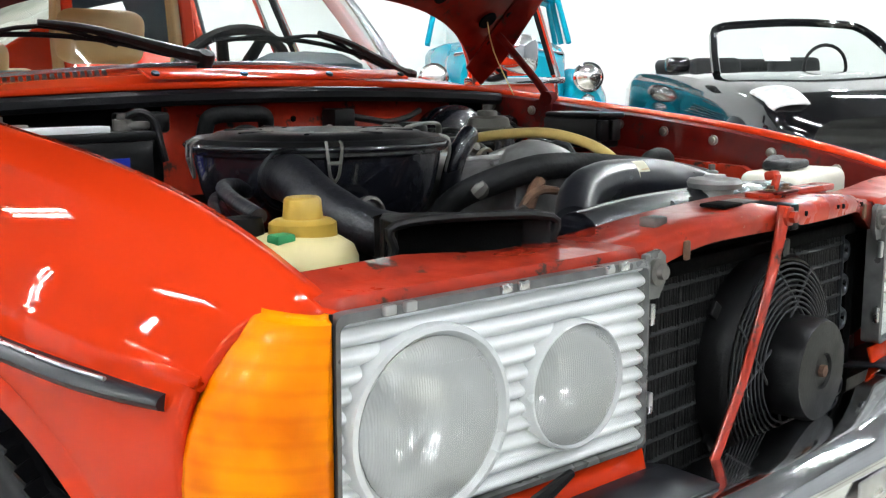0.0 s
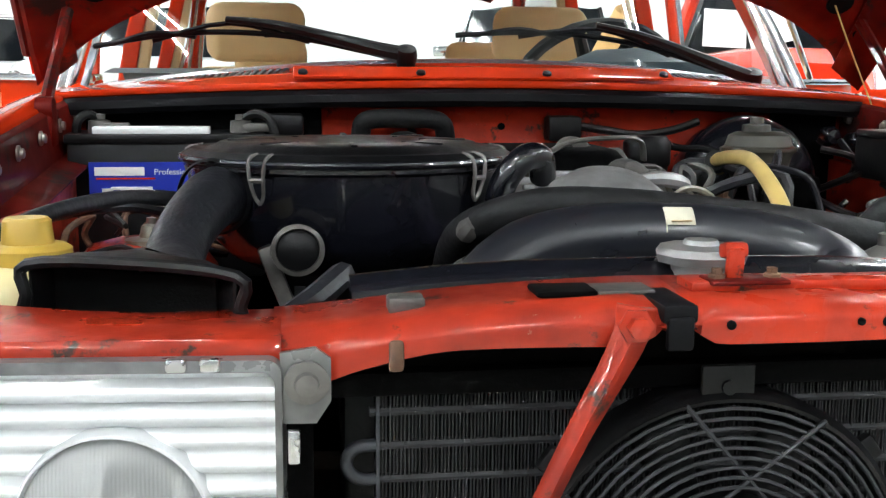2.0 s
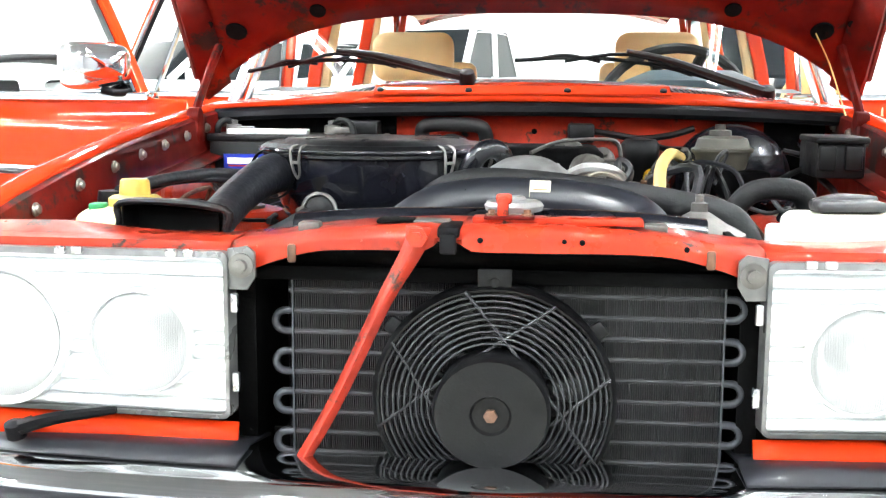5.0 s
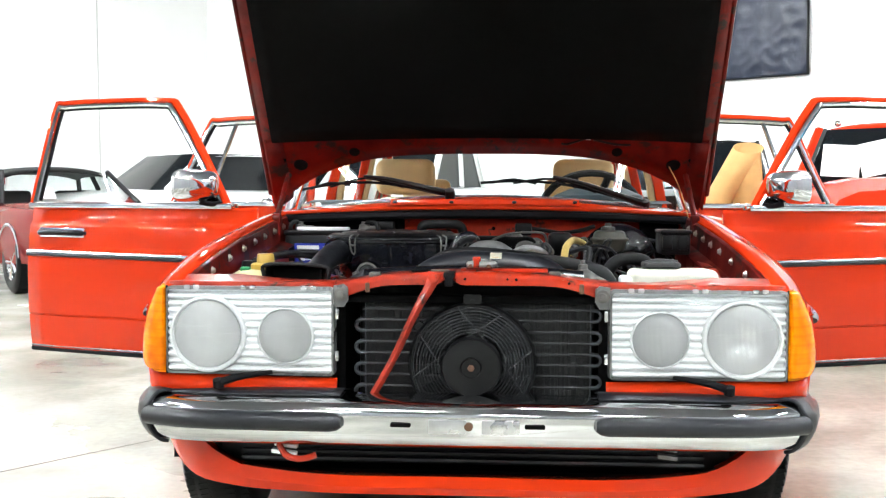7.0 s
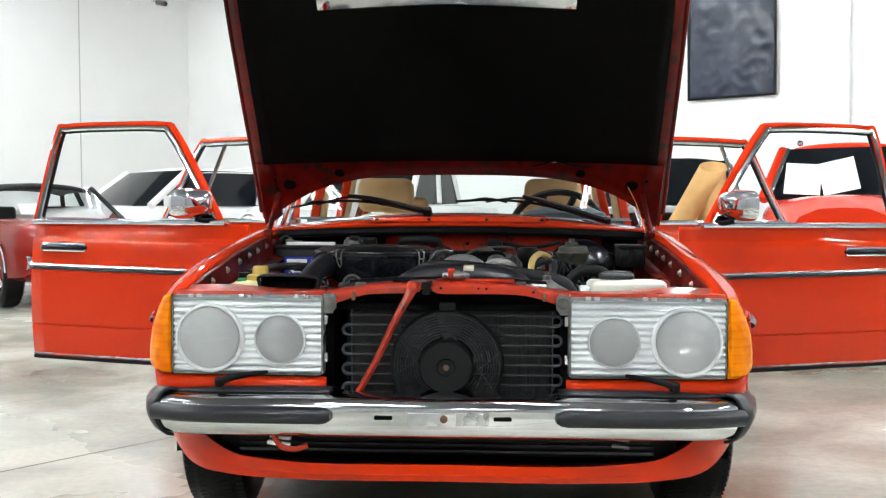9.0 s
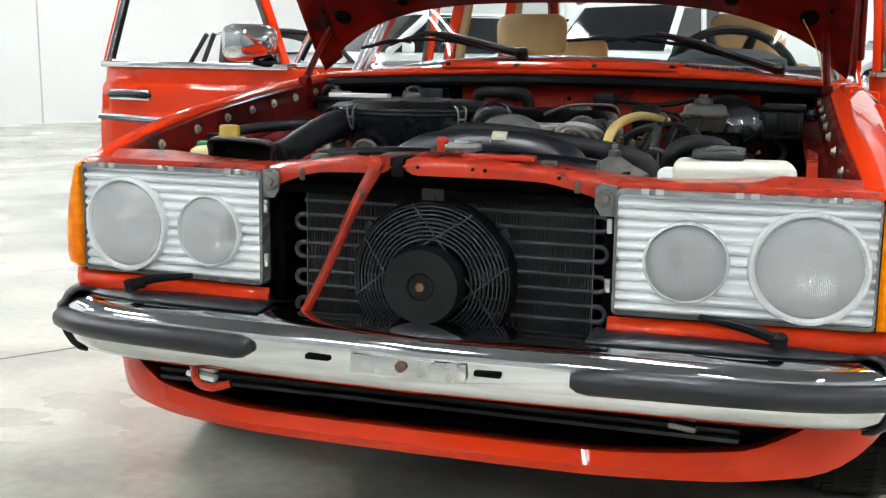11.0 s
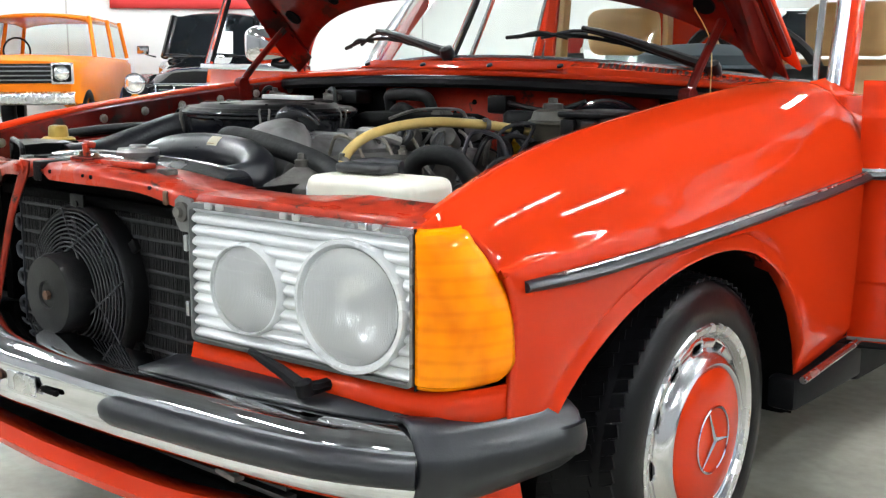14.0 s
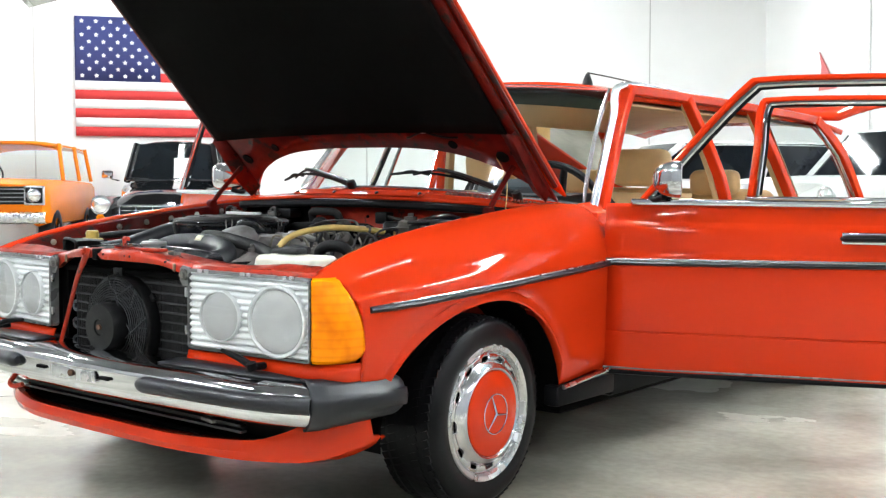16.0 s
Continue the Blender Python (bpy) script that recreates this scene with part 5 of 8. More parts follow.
# dashboard, steering wheel, seats
bm = bmesh.new()
sheet(bm, [[(x, cowl_y(x) + d, z) for x in np.linspace(-0.66, 0.66, 15)] for d, z in ((0.03, 0.945), (0.16, 0.955), (0.30, 0.945), (0.38, 0.90), (0.40, 0.75), (0.36, 0.55))])
dash = part("dashboard", bm, DASH, CAR)
bm = bmesh.new()
lathe(bm, [(0.17, 0.0), (0.16, 0.05), (0.10, 0.075), (0, 0.08)], (0.40, 1.20, 0.925), (0, 0, 1), 24, squash=(1, 0.6))
part("binnacle", bm, DASH, CAR)
bm = bmesh.new()
R = 0.2
c = Vector((0.39, 1.52, 0.885))
ax = Vector((0, 0.90, 0.44)).normalized()
u, v = Vector((1, 0, 0)), ax.cross(Vector((1, 0, 0)))
tube(bm, [c + (u * math.cos(k * math.tau / 32) + v * math.sin(k * math.tau / 32)) * R for k in range(32)], 0.015, seg=8, n=1, closed=True)
lathe(bm, [(0.075, -0.02), (0.08, 0.01), (0.06, 0.025), (0, 0.03)], c, ax, 20)
for a in (0, 180, 250, 290):
    an = radians(a)
    cyl(bm, c, c + (u * math.cos(an) + v * math.sin(an)) * R, 0.02, 0.014, 8)
cyl(bm, c, c - ax * 0.3, 0.03)
part("steering_wheel", bm, BLACK_PLASTIC, CAR)
for s in (1, -1):
    bm = bmesh.new()
    box(bm, (s * 0.39, 1.80, 0.50), (0.50, 0.52, 0.16), (6, 0, 0), edge=0.05, seg=4)
    seat = part("front_seat", bm, TAN, CAR, "tan leather front seat")
    bm = bmesh.new()
    rows = []
    for j in range(9):
        t = j / 8
        row = []
        for i in range(13):
            a = i / 12 * math.pi
            w = 0.245 - 0.035 * t
            row.append((s * 0.39 - w * math.cos(a), 2.02 + 0.16 * t - 0.05 * math.sin(a) ** 0.5 - 0.012 * abs(math.sin(i * 1.6)), 0.52 + 0.43 * t))
        for i in range(11, 0, -1):
            a = i / 12 * math.pi
            row.append((s * 0.39 - (0.245 - 0.035 * t) * math.cos(a), 2.10 + 0.16 * t, 0.52 + 0.43 * t))
        rows.append(row)
    sheet(bm, rows, closed=True)
    bm.faces.new([x for x in bm.verts][-24:])
    part("backrest", bm, TAN, seat)
    bm = bmesh.new()
    box(bm, (s * 0.40, 2.16, 1.062), (0.27, 0.11, 0.165), (8, 0, 0), edge=0.045, seg=4)
    part("headrest", bm, TAN, seat, "tan padded headrest")
    bm = bmesh.new()
    box(bm, (s * 0.37, 2.98, 1.0), (0.25, 0.10, 0.13), (8, 0, 0), edge=0.04, seg=3)
    part("rear_headrest", bm, TAN, CAR)
bm = bmesh.new()
box(bm, (0, 2.80, 0.50), (1.28, 0.48, 0.16), (4, 0, 0), edge=0.05, seg=3)
box(bm, (0, 3.02, 0.74), (1.28, 0.14, 0.46), (-8, 0, 0), edge=0.05, seg=3)
part("rear_bench", bm, TAN, CAR)
bm = bmesh.new()
box(bm, (0.66, 1.55, 0.70), (0.05, 0.10, 0.10))
part("door_jamb_block", bm, RED_SHADED_GRIMY, CAR)


# doors, each swung open on its front hinge
def build_door(s, at, length, phi, front, name, slope, mirror):
    """front: whether it is a front door; slope: how far the window's front edge leans back."""
    piv = new(name)
    piv.parent = CAR
    piv["label"] = "red door swung wide open, window down" if front else "red rear door swung open"
    piv.matrix_local = Matrix.Diagonal((1 / 1.03, 1 / 1.018, 1, 1)) @ Matrix.Translation(at) @ Matrix.Rotation(-s * radians(phi), 4, "Z")
    L, sill, low, top = length, 0.915, 0.340, 1.339 if front else 1.35
    # local axes: y along the door from hinge to latch, x outward (times s)
    def skin(y, z):
        return 0.035 * (1 - ((z - 0.62) / 0.36) ** 2) - 0.012 * (abs(y / L - 0.5) * 2) ** 4
    zs = [low, low + 0.01, 0.40, 0.474, 0.477, 0.480, 0.483, 0.55, 0.66, 0.70, 0.735, 0.745, 0.752, 0.76, 0.80, 0.834, 0.840, 0.846, 0.852, 0.858, 0.90, sill]
    bm = bmesh.new()
    rows = []
    for z in zs:
        inset = 0.005 if 0.476 < z < 0.481 else 0.0
        inset += float(np.interp(z, (0.834, 0.846, 0.858), (0.0, 0.005, 0.013))) + float(np.interp(z, (0.735, 0.752, 0.80), (-0.003, 0.001, 0.0)))
        rows.append([(s * (skin(y, z) - inset), y, z) for y in np.linspace(0, L, 15)])
    sheet(bm, rows)
    thick(part("skin", bm, RED, piv), 0.02)
    bm = bmesh.new()
    box(bm, (-s * 0.045, L / 2, 0.63), (0.035, L - 0.03, 0.56), edge=0.012)
    part("lining", bm, TAN_DARK, piv, "tan inner door lining")
    bm = bmesh.new()
    tube(bm, [(s * (skin(y, 0.713) + 0.002), y, 0.713 + 0.012 * y / L) for y in np.linspace(0.004, L - 0.004, 6)], 0.0165, seg=8, n=2, flat=0.55)
    part("rub_strip", bm, RUBBER, piv)
    bm = bmesh.new()
    tube(bm, [(s * (skin(y, 0.713) + 0.008), y, 0.723 + 0.012 * y / L) for y in np.linspace(0.004, L - 0.004, 6)], 0.007, seg=6, n=2)
    part("strip_edge", bm, CHROME_SOFT, piv)
    bm = bmesh.new()
    tube(bm, [(s * skin(y, low), y, low - 0.004) for y in (0, L / 2, L)], 0.010, seg=8, n=2)
    part("bottom_trim", bm, RUBBER_BLACK, piv)
    bm = bmesh.new()
    tube(bm, [(s * (skin(y, low) + 0.006), y, low + 0.010) for y in (0, L / 2, L)], 0.004, seg=6, n=2)
    part("bottom_bright", bm, BEZEL, piv)
    nib = 0.085 if front else 0.0
    bm = bmesh.new()
    box(bm, (s * -0.006, (L + nib) / 2, sill + 0.006), (0.05, L - nib, 0.022), edge=0.006)
    part("sill_trim", bm, CHROME, piv, "bright window sill trim")
    # window frame
    lean = 0.135
    back = 0.0 if front else 0.15
    toe = 0.115 if front else 0.02
    f = [(toe, sill), ((toe + slope) * 0.5 + 0.004, (sill + top) / 2), (slope, top - 0.03), (slope + 0.07, top), ((slope + L) / 2 + (0.06 if front else -0.04), top + 0.006), (L - 0.05 - back, top + 0.002), (L - 0.012 - back * 0.86, top - 0.02), (L - back * 0.34, sill + 0.15), (L + 0.004, sill)]
    def fp(y, z, o=0.0):
        return (-s * (0.012 + lean * (z - sill) / 0.43) + s * o, y, z)
    line = [fp(y, z) for y, z in f]
    bm = bmesh.new()
    tube(bm, line, 0.0160, seg=8, n=5, flat=0.8)
    part("window_frame", bm, RED, piv)
    bm = bmesh.new()
    cy, cz = (slope + L) / 2, (sill + top) / 2
    tube(bm, [fp(y + (cy - y) * 0.055, z + (cz - z) * 0.072, 0.008) for y, z in f], 0.0105, seg=8, n=5)
    part("frame_trim", bm, CHROME, piv)
    bm = bmesh.new()
    tube(bm, [fp(y + (cy - y) * 0.09, z + (cz - z) * 0.115, -0.004) for y, z in f], 0.008, seg=6, n=5)
    part("frame_seal", bm, RUBBER_BLACK, piv)
    if not front:
        bm = bmesh.new()
        cyl(bm, fp(L - 0.23, sill), fp(L - 0.33, top), 0.011, seg=8)
        part("divider", bm, CHROME, piv)
    # handle with its bright recess
    bm = bmesh.new()
    hy, hz = L - 0.175, 0.812
    x0 = skin(hy, hz)
    tube(bm, [(s * (x0 - 0.004), hy - 0.115, hz - 0.002), (s * (x0 + 0.026), hy - 0.09, hz), (s * (x0 + 0.030), hy, hz + 0.002), (s * (x0 + 0.024), hy + 0.085, hz), (s * (x0 - 0.004), hy + 0.105, hz)], 0.012, seg=8, n=4)
    part("handle", bm, BLACK_PLASTIC, piv, "black pull handle in a chrome surround")
    bm = bmesh.new()
    box(bm, (s * (x0 + 0.006), hy - 0.008, hz), (0.012, 0.225, 0.040), edge=0.005)
    part("handle_surround", bm, CHROME, piv)
    if mirror:
        bm = bmesh.new()
        turn = Matrix.Translation((s * 0.05, 0.212, sill + 0.083)) @ Matrix.Rotation(s * radians(8 if s > 0 else 25), 4, "Z")
        def cup(e, a, d):
            """A rounded rectangle: e its size, a the angle round it, d its depth."""
            c, q = math.cos(a), math.sin(a)
            return tuple(turn @ Vector((0.092 * e * math.copysign(abs(c) ** 0.5, c), d, 0.062 * e * math.copysign(abs(q) ** 0.5, q))))
        ring = [k * math.tau / 28 for k in range(28)]
        rows = [[cup(e, a, d) for a in ring] for e, d in ((0.05, -0.052), (0.35, -0.050), (0.62, -0.042), (0.82, -0.026), (0.94, -0.004), (1.0, 0.020), (1.0, 0.034), (0.95, 0.037), (0.92, 0.030))]
        sheet(bm, rows, closed=True)
        bm.faces.new([bm.verts.new(p) for p in rows[0]])
        part("mirror_shell", bm, CHROME, piv, "rounded chrome door mirror")
        bm = bmesh.new()
        bm.faces.new([bm.verts.new(cup(0.93, a, 0.031)) for a in ring])
        part("mirror_glass", bm, MIRROR, piv)
        bm = bmesh.new()
        tube(bm, [(s * 0.0, 0.15, sill + 0.018), (s * 0.03, 0.17, sill + 0.014), (s * 0.055, 0.20, sill + 0.024)], [0.010, 0.010, 0.012], seg=10, n=4)
        part("mirror_foot", bm, RUBBER_BLACK, piv)
        bm = bmesh.new()
        plate(bm, [fp(0.125, sill + 0.01, 0.0), fp(0.22, sill + 0.01, 0.0), fp(0.22, sill + 0.115, 0.0)], (s * 0.01, 0, 0))
        part("mirror_triangle", bm, RUBBER_BLACK, piv)
    return piv


build_door(1, (0.868, HINGE_Y, 0.008), 1.06, 67, True, "front_door", 0.45, True)
build_door(-1, (-0.868, HINGE_Y, 0.008), 1.06, 71, True, "front_door", 0.43, True)
build_door(1, (0.868, 2.28, 0.01), 0.92, 62, False, "rear_door", 0.07, False)
build_door(-1, (-0.868, 2.28, 0.01), 0.92, 63, False, "rear_door", 0.07, False)

# ---- engine bay things ----
BAY_Y = ((-0.20, -0.05, 0.10, 0.25, 0.50, 0.70, 0.82), (0.045, 0.050, 0.035, 0.020, 0.0, -0.010, -0.028))


def bay(name, bm, material, label="", parent=None):
    """A part of the engine bay, set at its true depth between the radiator and the bulkhead."""
    for v in bm.verts:
        v.co.y += float(np.interp(v.co.y, *BAY_Y))
    return part(name, bm, material, parent or CAR, label)


CC = Vector((-0.245, 0.385, 0))
bm = bmesh.new()
lathe(bm, [(0.085, 0.695), (0.12, 0.700), (0.150, 0.716), (0.172, 0.742), (0.186, 0.777), (0.194, 0.815), (0.195, 0.828), (0.204, 0.832), (0.204, 0.838)], CC, (0, 0, 1), 64)
can = bay("air_cleaner", bm, BLACK_GLOSS, "round black enamelled air cleaner")
bm = bmesh.new()
lathe(bm, [(0.206, 0.837), (0.207, 0.846), (0.195, 0.853), (0.182, 0.851), (0.17, 0.854), (0.16, 0.860), (0.10, 0.863), (0.06, 0.858), (0.03, 0.866), (0, 0.867)], CC, (0, 0, 1), 64, cap=False)
bay("lid", bm, BLACK_PLASTIC, parent=can)
bm = bmesh.new()
tube(bm, [CC + Vector((0.2065 * math.cos(k * math.tau / 48), 0.2065 * math.sin(k * math.tau / 48), 0.8425)) for k in range(48)], 0.0042, seg=8, n=1, closed=True)
bay("lid_bead", bm, BLACK_GLOSS, parent=can)
for a in range(0, 360, 45):
    bm = bmesh.new()
    d = Vector((math.cos(radians(a)), math.sin(radians(a)), 0))
    box(bm, CC + d * 0.12 + Vector((0, 0, 0.8615)), (0.06, 0.008, 0.004), (0, 0, a), edge=0.0015)
    bay("lid_rib", bm, BLACK_PLASTIC, parent=can)
for a in (-122, -46, 10, 100, 165):
    d = Vector((math.cos(radians(a)), math.sin(radians(a)), 0))
    t = Vector((-d.y, d.x, 0))
    bm = bmesh.new()
    o = CC + d * 0.207
    for k in (-1, 1):
        tube(bm, [o - d * 0.015 + t * k * 0.010 + Vector((0, 0, 0.853)), o + t * k * 0.011 + Vector((0, 0, 0.848)), o + d * 0.003 + t * k * 0.009 + Vector((0, 0, 0.828)), o - d * 0.002 + t * k * 0.006 + Vector((0, 0, 0.806)), o - d * 0.004 + Vector((0, 0, 0.796))], 0.0024, seg=6, n=4)
    cyl(bm, o + d * 0.002 - t * 0.010 + Vector((0, 0, 0.824)), o + d * 0.002 + t * 0.010 + Vector((0, 0, 0.824)), 0.003, seg=6)
    bay("spring_clip", bm, ALU_DIRTY, "wire spring clip", can)
bm = bmesh.new()
tube(bm, [(-0.375, 0.31, 0.803), (-0.405, 0.235, 0.801), (-0.428, 0.14, 0.778), (-0.435, 0.03, 0.752), (-0.425, -0.07, 0.744)], [0.038, 0.035, 0.031, 0.030, 0.033], seg=20, n=6)
duct = bay("intake_duct", bm, HOSE, "ribbed black rubber intake duct")
bm = bmesh.new()
lathe(bm, [(0.043, -0.006), (0.046, 0), (0.043, 0.006)], (-0.405, 0.25, 0.802), (-0.35, -0.93, -0.05), 24, cap=False)
bay("clamp_ring", bm, RUBBER_BLACK, parent=duct)
# flat snorkel mouth at the front
bm = bmesh.new()
a, b = Vector((-0.537, -0.122, 0)), Vector((-0.362, -0.195, 0))
n = Vector((-(b - a).y, (b - a).x, 0)).normalized()
rows = []
for off, zlo, zhi, shrink in ((0.0, 0.729, 0.783, 0.0), (0.004, 0.728, 0.785, 0.0), (0.05, 0.724, 0.785, 0.004), (0.10, 0.726, 0.779, 0.02), (0.13, 0.725, 0.776, 0.05)):
    p, q = a + (b - a).normalized() * shrink + n * off, b - (b - a).normalized() * (shrink + off * 0.9) + n * off
    rows.append([(p.x, p.y, zlo), (q.x, q.y, zlo), (q.x, q.y, zhi), ((p.x + q.x) / 2, (p.y + q.y) / 2, zhi + 0.004), (p.x, p.y, zhi)])
sheet(bm, rows, closed=True)
sn = bevel(thick(bay("intake_snorkel", bm, BLACK_PLASTIC, "flat black plastic intake snorkel"), 0.004), 0.004)
bm = bmesh.new()
tube(bm, [(a.x, a.y, 0.732), ((a.x + b.x) / 2, (a.y + b.y) / 2 - 0.003, 0.728), (b.x, b.y, 0.732), (b.x + 0.002, b.y, 0.757), (b.x, b.y, 0.783), ((a.x + b.x) / 2, (a.y + b.y) / 2 - 0.003, 0.789), (a.x, a.y, 0.783), (a.x - 0.002, a.y, 0.757)], 0.0055, seg=8, n=4, closed=True)
bay("mouth_lip", bm, BLACK_PLASTIC, parent=sn)
bm = bmesh.new()
p, q = a + n * 0.03, b + n * 0.03
plate(bm, [(p.x, p.y, 0.728), (q.x - 0.03, q.y, 0.728), (q.x - 0.03, q.y, 0.776), (p.x, p.y, 0.776)], (n.x * 0.004, n.y * 0.004, 0))
bay("mouth_inside", bm, BLACK_MATTE, parent=sn)
bm = bmesh.new()
tube(bm, [(-0.33, -0.16, 0.735), (-0.30, -0.13, 0.75), (-0.275, -0.10, 0.765), (-0.29, -0.08, 0.745)], 0.012, seg=8)
bay("snorkel_strap", bm, HOSE)
# battery
bm = bmesh.new()
box(bm, (-0.50, 0.755, 0.735), (0.285, 0.135, 0.21), edge=0.006)
bat = bay("battery", bm, BLACK_PLASTIC, "black battery with blue label")
bm = bmesh.new()
box(bm, (-0.50, 0.755, 0.846), (0.292, 0.142, 0.016), edge=0.004)
bay("battery_lid", bm, BLACK_PLASTIC, parent=bat)
bm = bmesh.new()
box(bm, (-0.52, 0.705, 0.8585), (0.17, 0.035, 0.012), edge=0.002)
bay("lid_label", bm, REFLECTOR, parent=bat)
bm = bmesh.new()
box(bm, (-0.508, 0.6855, 0.773), (0.206, 0.003, 0.076))
bay("front_label", bm, BLUE_LABEL, parent=bat)
bm = bmesh.new()
for x, z, w, h in ((-0.567, 0.797, 0.072, 0.013), (-0.55, 0.771, 0.06, 0.005), (-0.545, 0.757, 0.07, 0.004), (-0.585, 0.762, 0.016, 0.018), (-0.43, 0.795, 0.022, 0.006), (-0.432, 0.783, 0.03, 0.006), (-0.436, 0.771, 0.036, 0.006), (-0.44, 0.759, 0.042, 0.006), (-0.508, 0.741, 0.2, 0.010)):
    box(bm, (x, 0.6835, z), (w, 0.0015, h))
bay("label_print", bm, WHITE_PAPER, parent=bat)
words = bpy.data.curves.new("label_lettering", "FONT")
words.body, words.size, words.align_x, words.extrude = "Professional", 0.0125, "CENTER", 0.0004
words.materials.append(WHITE_PAPER)
lettering = new("label_lettering", words)
lettering.parent = bat
lettering.matrix_local = pose(-0.487, 0.6835 + float(np.interp(0.6835, *BAY_Y)), 0.792, 90, 0, 0)
bm = bmesh.new()
box(bm, (-0.558, 0.6836, 0.786), (0.085, 0.0015, 0.0025))
bay("label_line", bm, RED, parent=bat)
for x in (-0.60, -0.39):
    bm = bmesh.new()
    lathe(bm, [(0.018, 0), (0.016, 0.02), (0.009, 0.022), (0.009, 0.03), (0, 0.031)], (x, 0.735, 0.852), (0, 0, 1), 12)
    box(bm, (x + 0.02, 0.73, 0.862), (0.05, 0.022, 0.014), edge=0.004)
    bay("terminal", bm, ALU_DIRTY, parent=bat)
bm = bmesh.new()
box(bm, (-0.335, 0.775, 0.865), (0.08, 0.07, 0.035), edge=0.006)
bay("relay_box", bm, BLACK_PLASTIC)
# washer bottle
bm = bmesh.new()
lathe(bm, [(0.07, 0.60), (0.078, 0.62), (0.078, 0.738), (0.072, 0.752), (0.056, 0.762), (0.03, 0.766)], (-0.578, 0.005, 0), (0, 0, 1), 32)
wb = bay("washer_bottle", bm, CREAM, "cream plastic washer bottle")
bm = bmesh.new()
lathe(bm, [(0.039, 0.756), (0.041, 0.760), (0.040, 0.778), (0.034, 0.782), (0.024, 0.783), (0.022, 0.805), (0.019, 0.808), (0, 0.808)], (-0.563, 0.005, 0), (0, 0, 1), 32)
bay("bottle_cap", bm, YELLOW_CAP, parent=wb)
bm = bmesh.new()
lathe(bm, [(0.022, 0.75), (0.024, 0.77), (0.022, 0.785), (0, 0.787)], (-0.615, 0.05, 0), (0, 0, 1), 20)
bay("pump_cap", bm, BLACK_PLASTIC, parent=wb)
bm = bmesh.new()
box(bm, (-0.612, -0.02, 0.765), (0.026, 0.024, 0.014), edge=0.004)
bay("green_lid", bm, GREEN, parent=wb)
bm = bmesh.new()
tube(bm, [(-0.60, 0.04, 0.785), (-0.57, 0.14, 0.795), (-0.52, 0.24, 0.80), (-0.46, 0.30, 0.795), (-0.42, 0.33, 0.78)], 0.010, seg=10)
bay("rubber_pipe", bm, HOSE)
bm = bmesh.new()
tube(bm, [(-0.62, 0.10, 0.78), (-0.56, 0.2, 0.79), (-0.50, 0.26, 0.79), (-0.45, 0.32, 0.77)], 0.007, seg=8)
bay("cable_sleeve", bm, HOSE)
# suspension towers
for s in (1, -1):
    bm = bmesh.new()
    lathe(bm, [(r * (0.88 if s > 0 else 0.8), z) for r, z in ((0.135, 0.56), (0.128, 0.64), (0.115, 0.69), (0.09, 0.718), (0.05, 0.727), (0, 0.728))], (s * 0.505, 0.445, 0), (0, 0, 1), 36)
    tw = bay("suspension_tower", bm, RED_WORN)
    bm = bmesh.new()
    lathe(bm, [(0.035, 0.720), (0.034, 0.729), (0.016, 0.732), (0.012, 0.747), (0.006, 0.749), (0.006, 0.757), (0, 0.758)], (s * 0.495, 0.425, 0), (0, 0, 1), 20)
    bay("strut_nut", bm, STEEL, parent=tw)
# radiator with its tank and cap
bm = bmesh.new()
box(bm, (0.0, -0.165, 0.57), (0.56, 0.06, 0.34), edge=0.006)
rad = bay("radiator", bm, BLACK_PLASTIC)
bm = bmesh.new()
tube(bm, [(-0.27, -0.165, 0.745), (-0.13, -0.165, 0.755), (0.13, -0.165, 0.755), (0.27, -0.165, 0.745)], 0.033, seg=16, n=4)
bay("top_tank", bm, BLACK_GLOSS, parent=rad)
bm = bmesh.new()
lathe(bm, [(0.026, 0.77), (0.026, 0.786), (0.037, 0.788), (0.039, 0.795), (0.035, 0.801), (0.016, 0.803), (0.014, 0.807), (0, 0.807)], (0.022, -0.185, 0), (0, 0, 1), 10)
bay("radiator_cap", bm, ALU, "bare metal radiator cap", rad)
# fan shroud ring
bm = bmesh.new()
pts = []
for k in range(17):
    a = math.pi * k / 16
    pts.append((-0.02 + 0.255 * math.cos(a), -0.105, 0.62 + 0.135 * math.sin(a)))
sheet(bm, [[(x, y, z) for x, y, z in pts], [(x, y + 0.07, z + 0.004) for x, y, z in pts]])
thick(bay("fan_shroud", bm, BLACK_GLOSS, "glossy black fan shroud"), 0.006)
for x in (-0.17, -0.13, -0.09):
    bm = bmesh.new()
    box(bm, (x, -0.10, 0.755 - abs(x) * 0.1), (0.012, 0.06, 0.012), (0, 20, 0), edge=0.003)
    bay("shroud_rib", bm, BLACK_GLOSS)
bm = bmesh.new()
tube(bm, [(-0.15, -0.075, 0.745), (-0.10, -0.045, 0.775), (-0.03, -0.028, 0.786), (0.06, -0.022, 0.786), (0.13, -0.028, 0.780), (0.185, -0.05, 0.768), (0.205, -0.085, 0.752), (0.17, -0.125, 0.742), (0.12, -0.14, 0.738)], [0.027, 0.031, 0.033, 0.033, 0.033, 0.032, 0.031, 0.031, 0.032], seg=20, n=6)
uh = bay("radiator_hose", bm, SATIN_HOSE, "shiny black radiator hose with a paper sticker")
bm = bmesh.new()
lathe(bm, [(0.0335, 0.0), (0.0342, 0.001), (0.0342, 0.029), (0.0335, 0.030)], (0.039, -0.0225, 0.786), (1, -0.02, -0.02), 28, cap=False)
